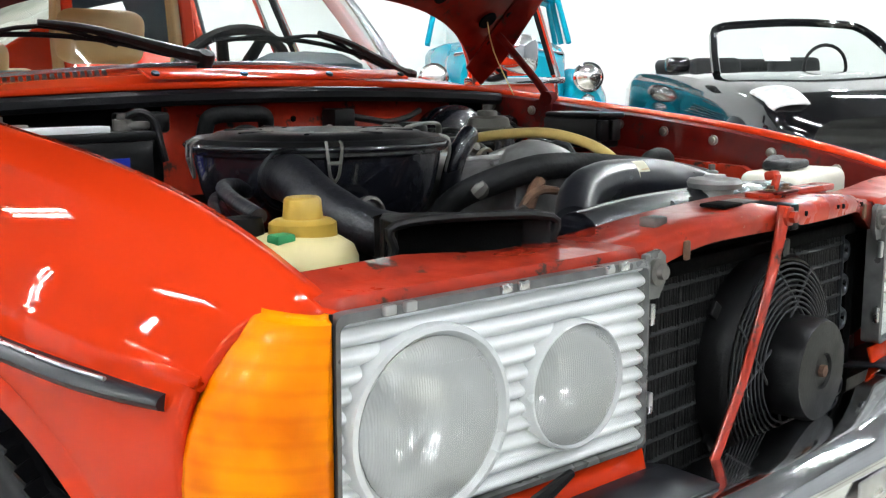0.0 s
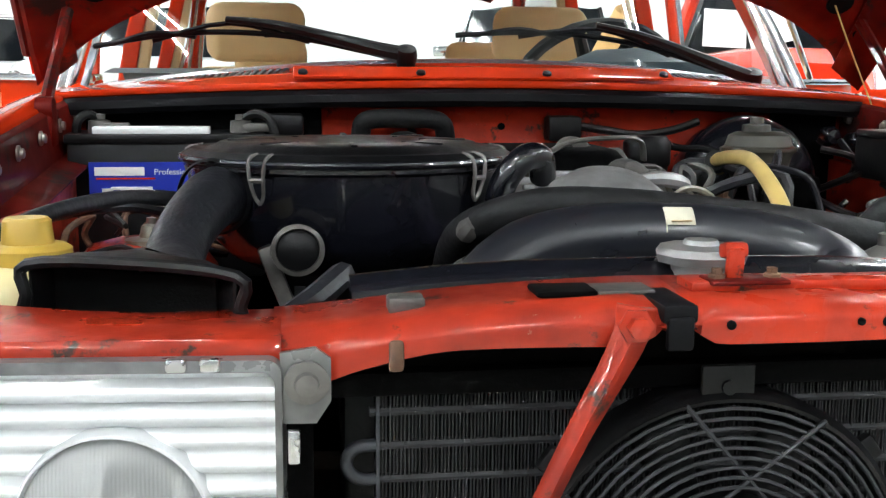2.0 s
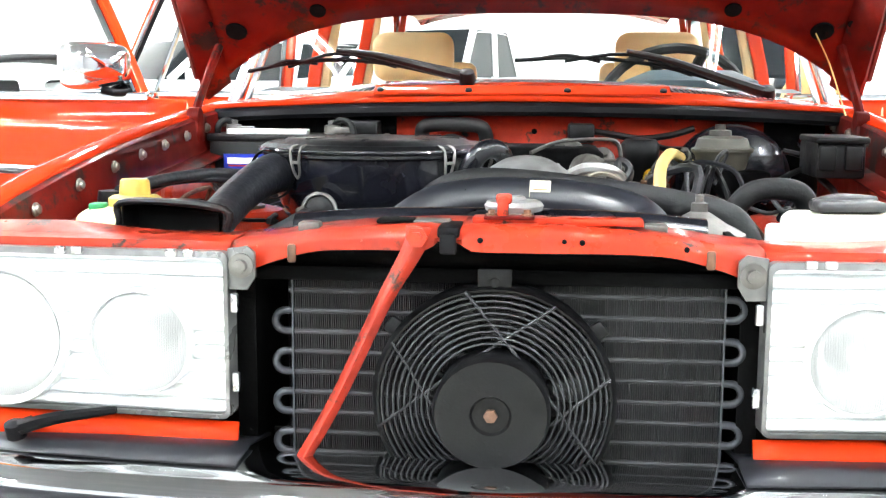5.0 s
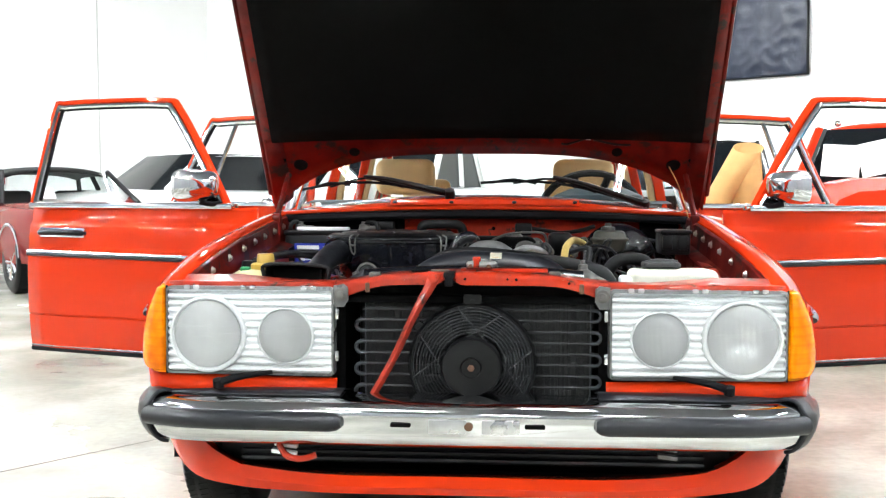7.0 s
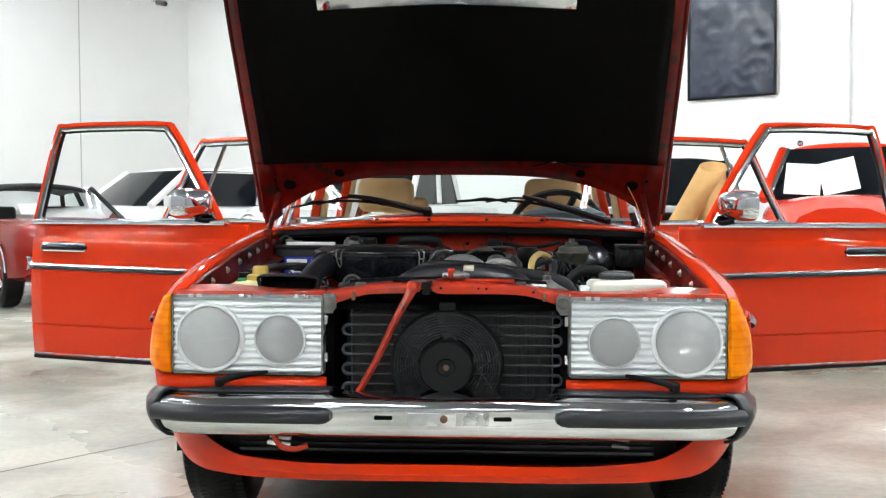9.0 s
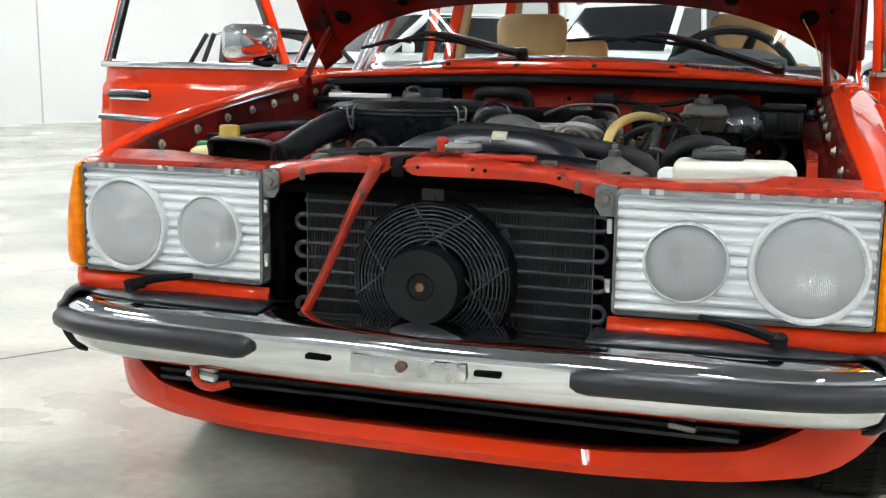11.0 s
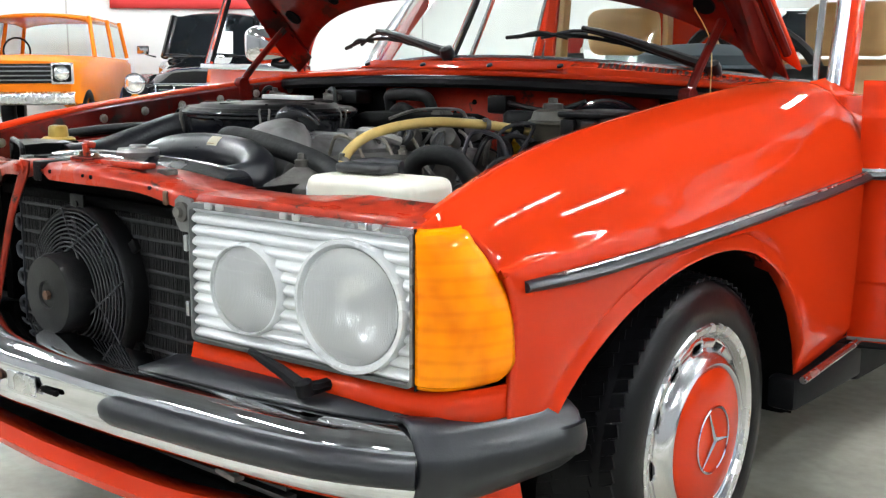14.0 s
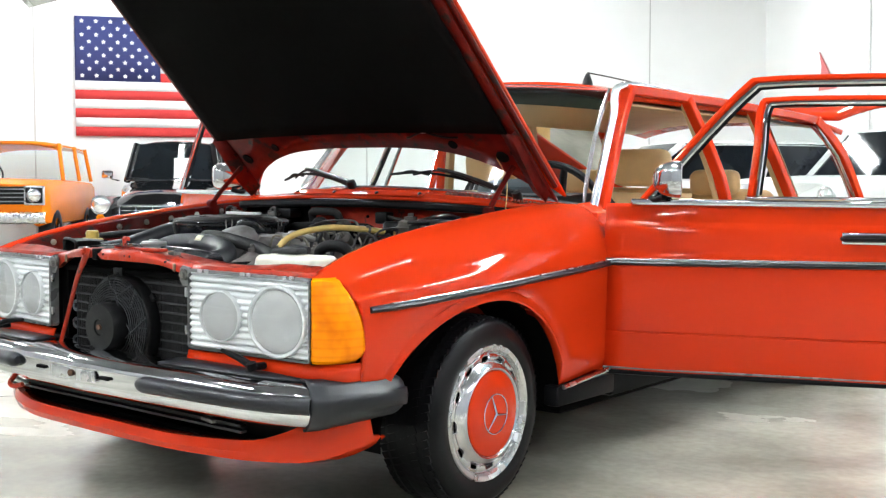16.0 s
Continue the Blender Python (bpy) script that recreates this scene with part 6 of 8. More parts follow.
for f in [f for f in bm.faces if f.calc_center_median().z < 0.797 or f.calc_center_median().y > -0.035]:
    bm.faces.remove(f)
bay("sticker", bm, CREAM_PAPER, parent=uh)
bm = bmesh.new()
box(bm, (0.054, -0.0535, 0.8045), (0.020, 0.0015, 0.0012), (40, 0, 0))
bay("sticker_print", bm, TAN_DARK, parent=uh)
bm = bmesh.new()
lathe(bm, [(0.036, 0), (0.037, 0.006), (0.036, 0.012)], (0.15, -0.132, 0.740), (-1, -0.35, -0.1), 24, cap=False)
bay("hose_clamp", bm, STEEL, parent=uh)
bm = bmesh.new()
tube(bm, [(-0.135, 0.25, 0.70), (-0.13, 0.19, 0.755), (-0.105, 0.13, 0.785), (-0.05, 0.085, 0.805), (0.03, 0.068, 0.806), (0.12, 0.05, 0.798), (0.22, 0.03, 0.786), (0.29, 0.015, 0.772), (0.335, 0.0, 0.755), (0.365, -0.005, 0.70)], [0.020, 0.020, 0.021, 0.021, 0.020, 0.020, 0.020, 0.021, 0.022, 0.022], seg=18, n=6)
bay("bypass_hose", bm, HOSE_MATTE, "matte black heater hose")
# cylinder head: cover, round housing, thermostat and pipework
bm = bmesh.new()
rows = []
for y in np.linspace(0.12, 0.66, 9):
    rows.append([(-0.06, y, 0.70), (-0.06, y, 0.775), (-0.04, y, 0.795), (0.03, y, 0.805), (0.09, y, 0.795), (0.11, y, 0.775), (0.115, y, 0.70)])
sheet(bm, rows)
bm.faces.new([v for v in bm.verts][:7])
bm.faces.new([v for v in bm.verts][-7:])
vc = bay("valve_cover", bm, ALU, "cast aluminium valve cover")
for k in range(5):
    bm = bmesh.new()
    box(bm, (0.025, 0.2 + k * 0.1, 0.806), (0.12, 0.012, 0.008), edge=0.003)
    bay("cover_rib", bm, ALU, parent=vc)
bm = bmesh.new()
lathe(bm, [(0.074, -0.06), (0.074, 0.015), (0.068, 0.038), (0.048, 0.054), (0.02, 0.060), (0, 0.060)], (0.03, 0.15, 0.775), (0, -0.35, 0.94), 40)
bay("round_housing", bm, ALU, "dull cast aluminium round housing")
bm = bmesh.new()
tube(bm, [(-0.075, 0.27, 0.74), (-0.07, 0.25, 0.81), (-0.045, 0.25, 0.845), (-0.02, 0.27, 0.845), (-0.01, 0.30, 0.82)], 0.017, seg=12)
bay("breather_hose", bm, BLACK_GLOSS)
bm = bmesh.new()
lathe(bm, [(0.028, 0), (0.030, -0.006), (0.030, -0.016), (0.025, -0.018), (0.024, -0.012), (0, -0.012)], (-0.312, 0.195, 0.745), (-0.05, 0.95, -0.10), 26, cap=False)
box(bm, (-0.335, 0.21, 0.71), (0.018, 0.018, 0.08), (0, -20, 0), edge=0.004)
flange = bay("pump_flange", bm, ALU_DIRTY)
bm = bmesh.new()
lathe(bm, [(0.024, -0.0122), (0.018, -0.0155), (0, -0.0165)], (-0.312, 0.195, 0.745), (-0.05, 0.95, -0.10), 26, cap=False)
bay("dark_plug", bm, BLACK_PLASTIC, "dull dark plug", flange)
bm = bmesh.new()
tube(bm, [(-0.11, 0.07, 0.70), (-0.09, 0.06, 0.765), (-0.06, 0.07, 0.785)], 0.011, seg=8)
bay("coolant_pipe", bm, RUST, "rusty coolant pipe")
bm = bmesh.new()
tube(bm, [(-0.14, 0.06, 0.70), (-0.115, 0.05, 0.76), (-0.08, 0.05, 0.775), (-0.03, 0.06, 0.77)], 0.007, seg=8)
bay("coolant_pipe", bm, RUST)
for x, y, z in ((-0.125, 0.135, 0.775), (-0.145, 0.03, 0.745)):
    bm = bmesh.new()
    lathe(bm, [(0.012, -0.012), (0.014, 0), (0.010, 0.012), (0, 0.015)], (x, y, z), (0.3, -0.6, 0.6), 8)
    bay("fitting", bm, ALU_DIRTY)
# intake manifold, linkages and injection lines
bm = bmesh.new()
box(bm, (0.02, 0.62, 0.77), (0.30, 0.18, 0.14), edge=0.03, seg=3)
bay("engine_block", bm, DARK)
bm = bmesh.new()
box(bm, (0.18, 0.35, 0.67), (0.16, 0.55, 0.20), edge=0.03, seg=3)
bay("injection_pump", bm, ALU_DIRTY)
for k in range(5):
    bm = bmesh.new()
    y = 0.22 + k * 0.09
    tube(bm, [(0.11, y, 0.77), (0.14, y - 0.01, 0.81), (0.18, y, 0.80), (0.20, y + 0.01, 0.76)], 0.004, seg=6)
    bay("injection_line", bm, STEEL)
bm = bmesh.new()
tube(bm, [(0.03, 0.50, 0.83), (0.08, 0.53, 0.85), (0.15, 0.55, 0.855), (0.19, 0.56, 0.85), (0.20, 0.57, 0.82)], 0.007, seg=8, flat=0.5)
bay("throttle_rod", bm, ALU_DIRTY)
for x, y, z, r in ((0.135, 0.43, 0.80, 0.034), (0.10, 0.60, 0.825, 0.03), (0.19, 0.50, 0.79, 0.03), (0.165, 0.62, 0.81, 0.025)):
    bm = bmesh.new()
    lathe(bm, [(r, -0.02), (r, 0.01), (r * 0.7, 0.02), (r * 0.4, 0.022), (r * 0.4, 0.03), (0, 0.03)], (x, y, z), (0.1, -0.7, 0.6), 20)
    bay("vacuum_unit", bm, ALU_DIRTY)
bm = bmesh.new()
tube(bm, [(0.10, 0.33, 0.80), (0.13, 0.30, 0.815), (0.17, 0.31, 0.81), (0.19, 0.35, 0.795)], 0.010, seg=8)
bay("vacuum_hose", bm, ALU)
bm = bmesh.new()
lathe(bm, [(0.032, 0.70), (0.034, 0.80), (0.038, 0.805), (0.038, 0.84), (0.03, 0.85), (0, 0.85)], (0.245, 0.70, 0), (0, 0, 1), 20)
bay("fuel_filter", bm, BLACK_PLASTIC)
bm = bmesh.new()
lathe(bm, [(0.017, -0.01), (0.017, 0.012), (0.008, 0.014), (0.008, 0.002), (0, 0.002)], (0.266, 0.66, 0.772), (0, -0.9, 0.4), 14)
bay("yellow_plug", bm, mat("yellow_plastic", (0.75, 0.50, 0.02), 0.4))
rnd = random.Random(5)
for k in range(16):
    bm = bmesh.new()
    x, y = rnd.uniform(0.08, 0.36), rnd.uniform(0.25, 0.70)
    p = [Vector((x, y, 0.72)), Vector((x + rnd.uniform(-0.04, 0.04), y + rnd.uniform(-0.05, 0.05), rnd.uniform(0.77, 0.82)))]
    p.append(p[1] + Vector((rnd.uniform(-0.08, 0.08), rnd.uniform(-0.08, 0.08), rnd.uniform(-0.03, 0.02))))
    p.append(p[2] + Vector((rnd.uniform(-0.06, 0.06), rnd.uniform(-0.06, 0.06), -0.06)))
    tube(bm, p, rnd.uniform(0.003, 0.009), seg=7, n=5)
    bay("wire_loom", bm, (HOSE, BLACK_PLASTIC, ALU_DIRTY, HOSE)[k % 4])
bm = bmesh.new()
tube(bm, [(0.235, 0.115, 0.745), (0.238, 0.14, 0.79), (0.245, 0.21, 0.822), (0.268, 0.33, 0.838), (0.290, 0.46, 0.832), (0.313, 0.57, 0.819), (0.345, 0.64, 0.800)], 0.0100, seg=12, n=6)
bay("fuel_hose", bm, YELLOW_HOSE, "tan yellow hose arched over the engine")
bm = bmesh.new()
lathe(bm, [(0.016, -0.014), (0.017, 0), (0.016, 0.014)], (0.316, 0.58, 0.816), (0.4, 0.85, -0.22), 14)
bay("hose_joint", bm, BLACK_PLASTIC)
# brake servo and cylinder
bm = bmesh.new()
lathe(bm, [(0.118, 0.03), (0.122, 0.0), (0.120, -0.02), (0.105, -0.04), (0.06, -0.06), (0.03, -0.065), (0, -0.065)], (0.432, 0.765, 0.760), (0, 1, 0), 48)
sv = bay("brake_servo", bm, BLACK_GLOSS, "large round black brake servo")
bm = bmesh.new()
lathe(bm, [(0.036, 0.785), (0.042, 0.80), (0.047, 0.822), (0.050, 0.828), (0.054, 0.831), (0.054, 0.836), (0.048, 0.839), (0.043, 0.856), (0.033, 0.861), (0, 0.862)], (0.395, 0.612, 0), (0, 0, 1), 28, squash=(1.1, 0.9))
res = bay("fluid_reservoir", bm, mat("grimy_clear_plastic", (0.075, 0.07, 0.055), 0.4, var=0.4, scale=30), "grimy translucent brake fluid reservoir")
for x in (0.390,):
    bm = bmesh.new()
    lathe(bm, [(0.020, 0.858), (0.022, 0.864), (0.021, 0.872), (0.010, 0.874), (0.010, 0.884), (0, 0.885)], (x, 0.612, 0), (0, 0, 1), 16)
    bay("reservoir_cap", bm, ALU_DIRTY, parent=res)
bm = bmesh.new()
cyl(bm, (0.41, 0.72, 0.775), (0.40, 0.54, 0.77), 0.028)
box(bm, (0.45, 0.60, 0.765), (0.07, 0.06, 0.06), edge=0.012)
bay("brake_cylinder", bm, DARK)
for p in ([(0.49, 0.60, 0.77), (0.53, 0.55, 0.80), (0.57, 0.62, 0.80), (0.58, 0.72, 0.84)], [(0.47, 0.57, 0.76), (0.50, 0.50, 0.74), (0.56, 0.48, 0.73), (0.60, 0.5, 0.72)], [(0.52, 0.66, 0.83), (0.56, 0.64, 0.82), (0.60, 0.70, 0.80), (0.61, 0.75, 0.77)], [(0.37, 0.62, 0.80), (0.33, 0.64, 0.83), (0.30, 0.70, 0.83), (0.26, 0.74, 0.84)]):
    bm = bmesh.new()
    tube(bm, p, 0.006, seg=7, n=6)
    bay("brake_line", bm, BLACK_PLASTIC)
bm = bmesh.new()
tube(bm, [(0.35, 0.22, 0.70), (0.365, 0.18, 0.765), (0.40, 0.18, 0.79), (0.46, 0.19, 0.785), (0.485, 0.21, 0.74)], 0.018, seg=12)
bay("loop_hose", bm, HOSE_MATTE, "thick black hose loop")
bm = bmesh.new()
tube(bm, [(0.43, -0.02, 0.70), (0.42, -0.06, 0.74), (0.44, -0.07, 0.755), (0.47, -0.04, 0.74)], 0.018, seg=10)
bay("elbow_hose", bm, HOSE_MATTE)
# round pump in front on the driver's side
bm = bmesh.new()
lathe(bm, [(0.05, 0.62), (0.056, 0.715), (0.066, 0.732), (0.066, 0.742), (0.054, 0.749), (0.038, 0.757), (0.022, 0.768), (0.012, 0.774), (0.012, 0.786), (0.006, 0.788), (0.006, 0.798), (0, 0.799)], (0.28, -0.035, 0), (0, 0, 1), 32)
bay("steering_pump", bm, ALU_DIRTY, "cast aluminium pump with a domed lid")
# coolant tank
bm = bmesh.new()
box(bm, (0.503, -0.072, 0.716), (0.215, 0.12, 0.125), (0, 0, 5), edge=0.018, seg=4)
tank = bay("coolant_tank", bm, WHITE_TANK, "milky white plastic coolant tank")
bm = bmesh.new()
tube(bm, [(0.43, -0.06, 0.787), (0.47, -0.05, 0.793), (0.52, -0.04, 0.791)], [0.010, 0.012, 0.010], seg=10)
bay("tank_hose", bm, HOSE, parent=tank)
bm = bmesh.new()
box(bm, (0.475, -0.072, 0.7885), (0.095, 0.050, 0.016), (0, 0, 5), edge=0.007, seg=3)
bay("tank_lid", bm, HOSE, parent=tank)
bm = bmesh.new()
box(bm, (0.385, -0.075, 0.735), (0.03, 0.07, 0.05), edge=0.008)
bay("tank_neck", bm, REFLECTOR, parent=tank)
# fuse box
bm = bmesh.new()
box(bm, (0.575, 0.50, 0.825), (0.085, 0.15, 0.065), edge=0.006)
fb = bay("fuse_box", bm, BLACK_PLASTIC, "black plastic fuse box")
bm = bmesh.new()
box(bm, (0.575, 0.49, 0.862), (0.092, 0.155, 0.012), edge=0.004)
bay("box_lid", bm, BLACK_PLASTIC, parent=fb)
for dx in (-0.025, 0.02):
    bm = bmesh.new()
    box(bm, (0.575 + dx, 0.42, 0.83), (0.03, 0.012, 0.045), edge=0.004)
    bay("box_latch", bm, BLACK_PLASTIC, parent=fb)
for x, z in ((0.585, 0.845), (0.635, 0.835)):
    bm = bmesh.new()
    lathe(bm, [(0.016, 0.0), (0.018, -0.03), (0.012, -0.045), (0, -0.047)], (x, 0.80, z), (0, 1, 0), 16)
    bay("grommet", bm, BLACK_GLOSS)
# bulkhead loops, plug and cable
bm = bmesh.new()
tube(bm, [(-0.205, 0.79, 0.80), (-0.205, 0.775, 0.85), (-0.195, 0.765, 0.872), (-0.14, 0.76, 0.875), (-0.085, 0.765, 0.872), (-0.070, 0.775, 0.85), (-0.070, 0.79, 0.80)], 0.0155, seg=12)
bay("heater_hose", bm, HOSE_MATTE)
bm = bmesh.new()
tube(bm, [(-0.175, 0.75, 0.79), (-0.170, 0.745, 0.825), (-0.14, 0.74, 0.842), (-0.105, 0.745, 0.825), (-0.10, 0.75, 0.79)], 0.0145, seg=12)
bay("heater_hose", bm, HOSE_MATTE)
bm = bmesh.new()
box(bm, (0.128, 0.80, 0.858), (0.055, 0.05, 0.042), edge=0.006)
bay("loom_plug", bm, BLACK_PLASTIC)
bm = bmesh.new()
tube(bm, [(0.155, 0.79, 0.862), (0.20, 0.785, 0.855), (0.25, 0.785, 0.848), (0.31, 0.79, 0.855), (0.36, 0.80, 0.87)], 0.007, seg=8)
bay("loom_cable", bm, BLACK_PLASTIC)
for x, z in ((-0.03, 0.83), (0.02, 0.80), (0.26, 0.80), (0.03, 0.86)):
    bm = bmesh.new()
    lathe(bm, [(0.007, 0), (0.006, -0.006), (0, -0.007)], (x, 0.829, z), (0, 1, 0), 8)
    bay("screw", bm, DARK)

# clamps, wires and small pipes
for p, d, r in (((0.236, 0.128, 0.772), (0.05, 0.5, 0.85), 0.0108), ((0.31, 0.49, 0.829), (0.5, 0.85, -0.1), 0.0108)):
    bm = bmesh.new()
    lathe(bm, [(r, -0.005), (r + 0.0012, -0.005), (r + 0.0012, 0.005), (r, 0.005)], p, d, 22, cap=False)
    box(bm, Vector(p) + Vector((0, -0.4 * r, r)), (0.012, 0.008, 0.008), edge=0.002)
    bay("hose_clamp", bm, ALU_DIRTY)
rnd = random.Random(11)
for k in range(9):
    bm = bmesh.new()
    x, y = rnd.uniform(-0.60, -0.46), rnd.uniform(0.14, 0.62)
    p = [Vector((x, y, rnd.uniform(0.70, 0.74)))]
    for j in range(4):
        p.append(p[-1] + Vector((rnd.uniform(-0.03, 0.05), rnd.uniform(-0.09, 0.06), rnd.uniform(-0.02, 0.035))))
    tube(bm, p, rnd.uniform(0.003, 0.007), seg=7, n=5)
    bay("cable", bm, (BLACK_PLASTIC, HOSE, RUST)[k % 3])
for k in range(8):
    bm = bmesh.new()
    x, y = rnd.uniform(0.43, 0.60), rnd.uniform(0.16, 0.46)
    p = [Vector((x, y, rnd.uniform(0.70, 0.735)))]
    for j in range(4):
        p.append(p[-1] + Vector((rnd.uniform(-0.05, 0.04), rnd.uniform(-0.04, 0.09), rnd.uniform(-0.02, 0.03))))
    tube(bm, p, rnd.uniform(0.003, 0.007), seg=7, n=5)
    bay("cable", bm, (BLACK_PLASTIC, HOSE, BLACK_GLOSS)[k % 3])
for k in range(14):
    x, y = rnd.uniform(-0.04, 0.30), rnd.uniform(0.24, 0.72)
    z = 0.80 if x < 0.11 else 0.775
    bm = bmesh.new()
    lathe(bm, [(0.010, -0.004), (0.010, 0.004), (0.006, 0.005), (0.006, 0.013), (0, 0.014)], (x, y, z), (rnd.uniform(-0.3, 0.3), -0.3, 1), 6)
    bay("bolt", bm, (STEEL, ALU_DIRTY, RUST)[k % 3])
# battery leads
for a, b, c in (((-0.60, 0.735, 0.872), (-0.63, 0.72, 0.868), (-0.635, 0.73, 0.80)), ((-0.39, 0.735, 0.872), (-0.345, 0.71, 0.872), (-0.33, 0.70, 0.80))):
    bm = bmesh.new()
    tube(bm, [a, Vector(a).lerp(Vector(b), 0.5) + Vector((0, 0, 0.012)), b, Vector(b).lerp(Vector(c), 0.6), c], 0.007, seg=8)
    bay("battery_lead", bm, BLACK_PLASTIC)

# ---- other vehicles and the hall's fittings ----
def paint(name, color, rough=0.25):
    return mat(name, color, rough, spec=0.08, coat=0.18, var=0.06, scale=3)


SMOKED = mat("dark_car_window", (0.006, 0.008, 0.010), 0.06, spec=0.3, var=0.3, scale=2)
CLEAR_WIN = glass_mat("car_window", (0.90, 0.95, 0.94), 1.4)
BLACK_PAINT = mat("black_paint", (0.003, 0.003, 0.004), 0.10, spec=0.3, coat=0.8, var=0.1, scale=3)
BLACK_CLOTH = mat("black_soft_top", (0.008, 0.008, 0.009), 0.8, var=0.3, scale=20, bump=0.2)
ORANGE_PAINT = paint("orange_paint", (0.80, 0.20, 0.012))
TEAL_PAINT = paint("teal_paint", (0.004, 0.26, 0.36))
WHITE_PAINT = paint("white_paint", (0.76, 0.76, 0.75))
MAROON_PAINT = paint("dark_red_paint", (0.22, 0.013, 0.009))
RED_TWO = paint("bright_red_paint", (0.60, 0.03, 0.008))
SILVER_FILM = mat("crinkled_silver_cover", (0.75, 0.75, 0.77), 0.3, 0.4, var=0.3, scale=20, bump=0.5, bscale=30)


def parked(name, label, x, y, face, category="car"):
    """A vehicle's Empty; face is the way its nose points. Local axes: nose along -y."""
    ob = thing(name, label, category)
    ob.matrix_world = Matrix.Translation((x, y, 0)) @ Matrix.Rotation(math.atan2(face[1], face[0]) + math.pi / 2, 4, "Z")
    return ob


def body_shell(ob, paintwork, stations, name="body"):
    """stations: (y, half width, underside, shoulder height, top height)."""
    bm = bmesh.new()
    rows = []
    ys = [s[0] for s in stations]
    for y in np.linspace(ys[0], ys[-1], 30):
        w, lo, sh, top = (smooth_of(ys, [s[k] for s in stations], y) for k in (1, 2, 3, 4))
        half = [(w * 0.80, lo), (w * 0.97, lo + 0.05), (w, lo + (sh - lo) * 0.5), (w * 0.985, sh - 0.08), (w * 0.93, sh - 0.01), (w * 0.80, sh + (top - sh) * 0.5), (w * 0.45, top - 0.01), (0, top)]
        rows.append([(a, y, z) for a, z in half] + [(-a, y, z) for a, z in half[-2::-1]])
    sheet(bm, rows)
    for ring in (rows[0], rows[-1]):
        bm.faces.new([bm.verts.new(p) for p in ring])
    return part(name, bm, paintwork, ob)


def cabin(ob, paintwork, base, roof, zb, zr, wb, wr, glass=None, post=0.03):
    """Roof, posts and panes: base (front, rear) along y at height zb, roof (front, rear) at zr."""
    bm = bmesh.new()
    rows = []
    for t in np.linspace(0, 1, 9):
        y = roof[0] + (roof[1] - roof[0]) * t
        rows.append([(wr * e, y - 0.05 * (1 - e * e) * (1 if t < 0.5 else -1) * abs(t - 0.5) * 2, zr + 0.05 * (1 - e * e) - 0.04 * (2 * t - 1) ** 4 - 0.03 * abs(e) ** 6) for e in np.linspace(-1, 1, 11)])
    sheet(bm, rows)
    thick(part("roof", bm, paintwork, ob), 0.04)
    corner = lambda s, k: ((s * wb, base[k], zb), (s * (wr - 0.01), roof[k], zr - 0.02))
    mid_b, mid_r = base[0] * 0.45 + base[1] * 0.55, roof[0] * 0.45 + roof[1] * 0.55
    for s in (1, -1):
        for a, b in (corner(s, 0), corner(s, 1), ((s * wb, mid_b, zb), (s * (wr - 0.01), mid_r, zr - 0.02))):
            bm = bmesh.new()
            cyl(bm, a, b, post, seg=8)
            part("post", bm, paintwork, ob)
        for y0, y1, r0, r1 in ((base[0], mid_b, roof[0], mid_r), (mid_b, base[1], mid_r, roof[1])):
            bm = bmesh.new()
            bm.faces.new([bm.verts.new(p) for p in ((s * wb, y0, zb), (s * wb, y1, zb), (s * (wr - 0.01), r1, zr - 0.02), (s * (wr - 0.01), r0, zr - 0.02))])
            part("side_window", bm, glass or SMOKED, ob).visible_shadow = False
    for k in (0, 1):
        bm = bmesh.new()
        sheet(bm, [[(e * wb, base[k] + (-0.10 if k == 0 else 0.10) * (1 - e * e), zb) for e in np.linspace(-1, 1, 9)], [(e * (wr - 0.01), roof[k] + (-0.06 if k == 0 else 0.06) * (1 - e * e), zr - 0.015) for e in np.linspace(-1, 1, 9)]])
        part("windscreen" if k == 0 else "rear_window", bm, glass or SMOKED, ob).visible_shadow = False


def road_wheel(ob, s, y, r=0.33, x=0.76, rimmat=None):
    bm = bmesh.new()
    lathe(bm, [(r * 0.58, -0.10), (r * 0.85, -0.11), (r * 0.97, -0.085), (r, -0.05), (r, 0.05), (r * 0.97, 0.085), (r * 0.85, 0.11), (r * 0.58, 0.10)], (s * x, y, r), (s, 0, 0), 32, cap=False)
    t = part("wheel", bm, TYRE, ob)
    bm = bmesh.new()
    lathe(bm, [(r * 0.62, 0.10), (r * 0.56, 0.085), (r * 0.45, 0.04), (r * 0.2, 0.06), (r * 0.16, 0.09), (0, 0.095)], (s * x, y, r), (s, 0, 0), 28, cap=False)
    part("rim", bm, rimmat or CHROME, t)
    for k in range(5):
        bm = bmesh.new()
        a = k * math.tau / 5
        cyl(bm, (s * (x + 0.075), y, r), (s * (x + 0.07), y + math.cos(a) * r * 0.55, r + math.sin(a) * r * 0.55), r * 0.07, r * 0.11, 6)
        part("spoke", bm, rimmat or CHROME, t)


def lamp_on(ob, x, y, z, r, ring=None):
    for s in (1, -1):
        bm = bmesh.new()
        lathe(bm, [(r * 1.15, -0.03), (r * 1.15, 0.03), (r, 0.04), (r * 0.9, 0.03)], (s * x, y, z), (0, -1, 0), 24, cap=False)
        part("lamp_rim", bm, ring or CHROME, ob)
        bm = bmesh.new()
        lathe(bm, [(r * 0.95, 0.03), (r * 0.6, 0.05), (0, 0.055)], (s * x, y, z), (0, -1, 0), 24, cap=False)
        part("headlight", bm, LAMP_BOWL, ob)


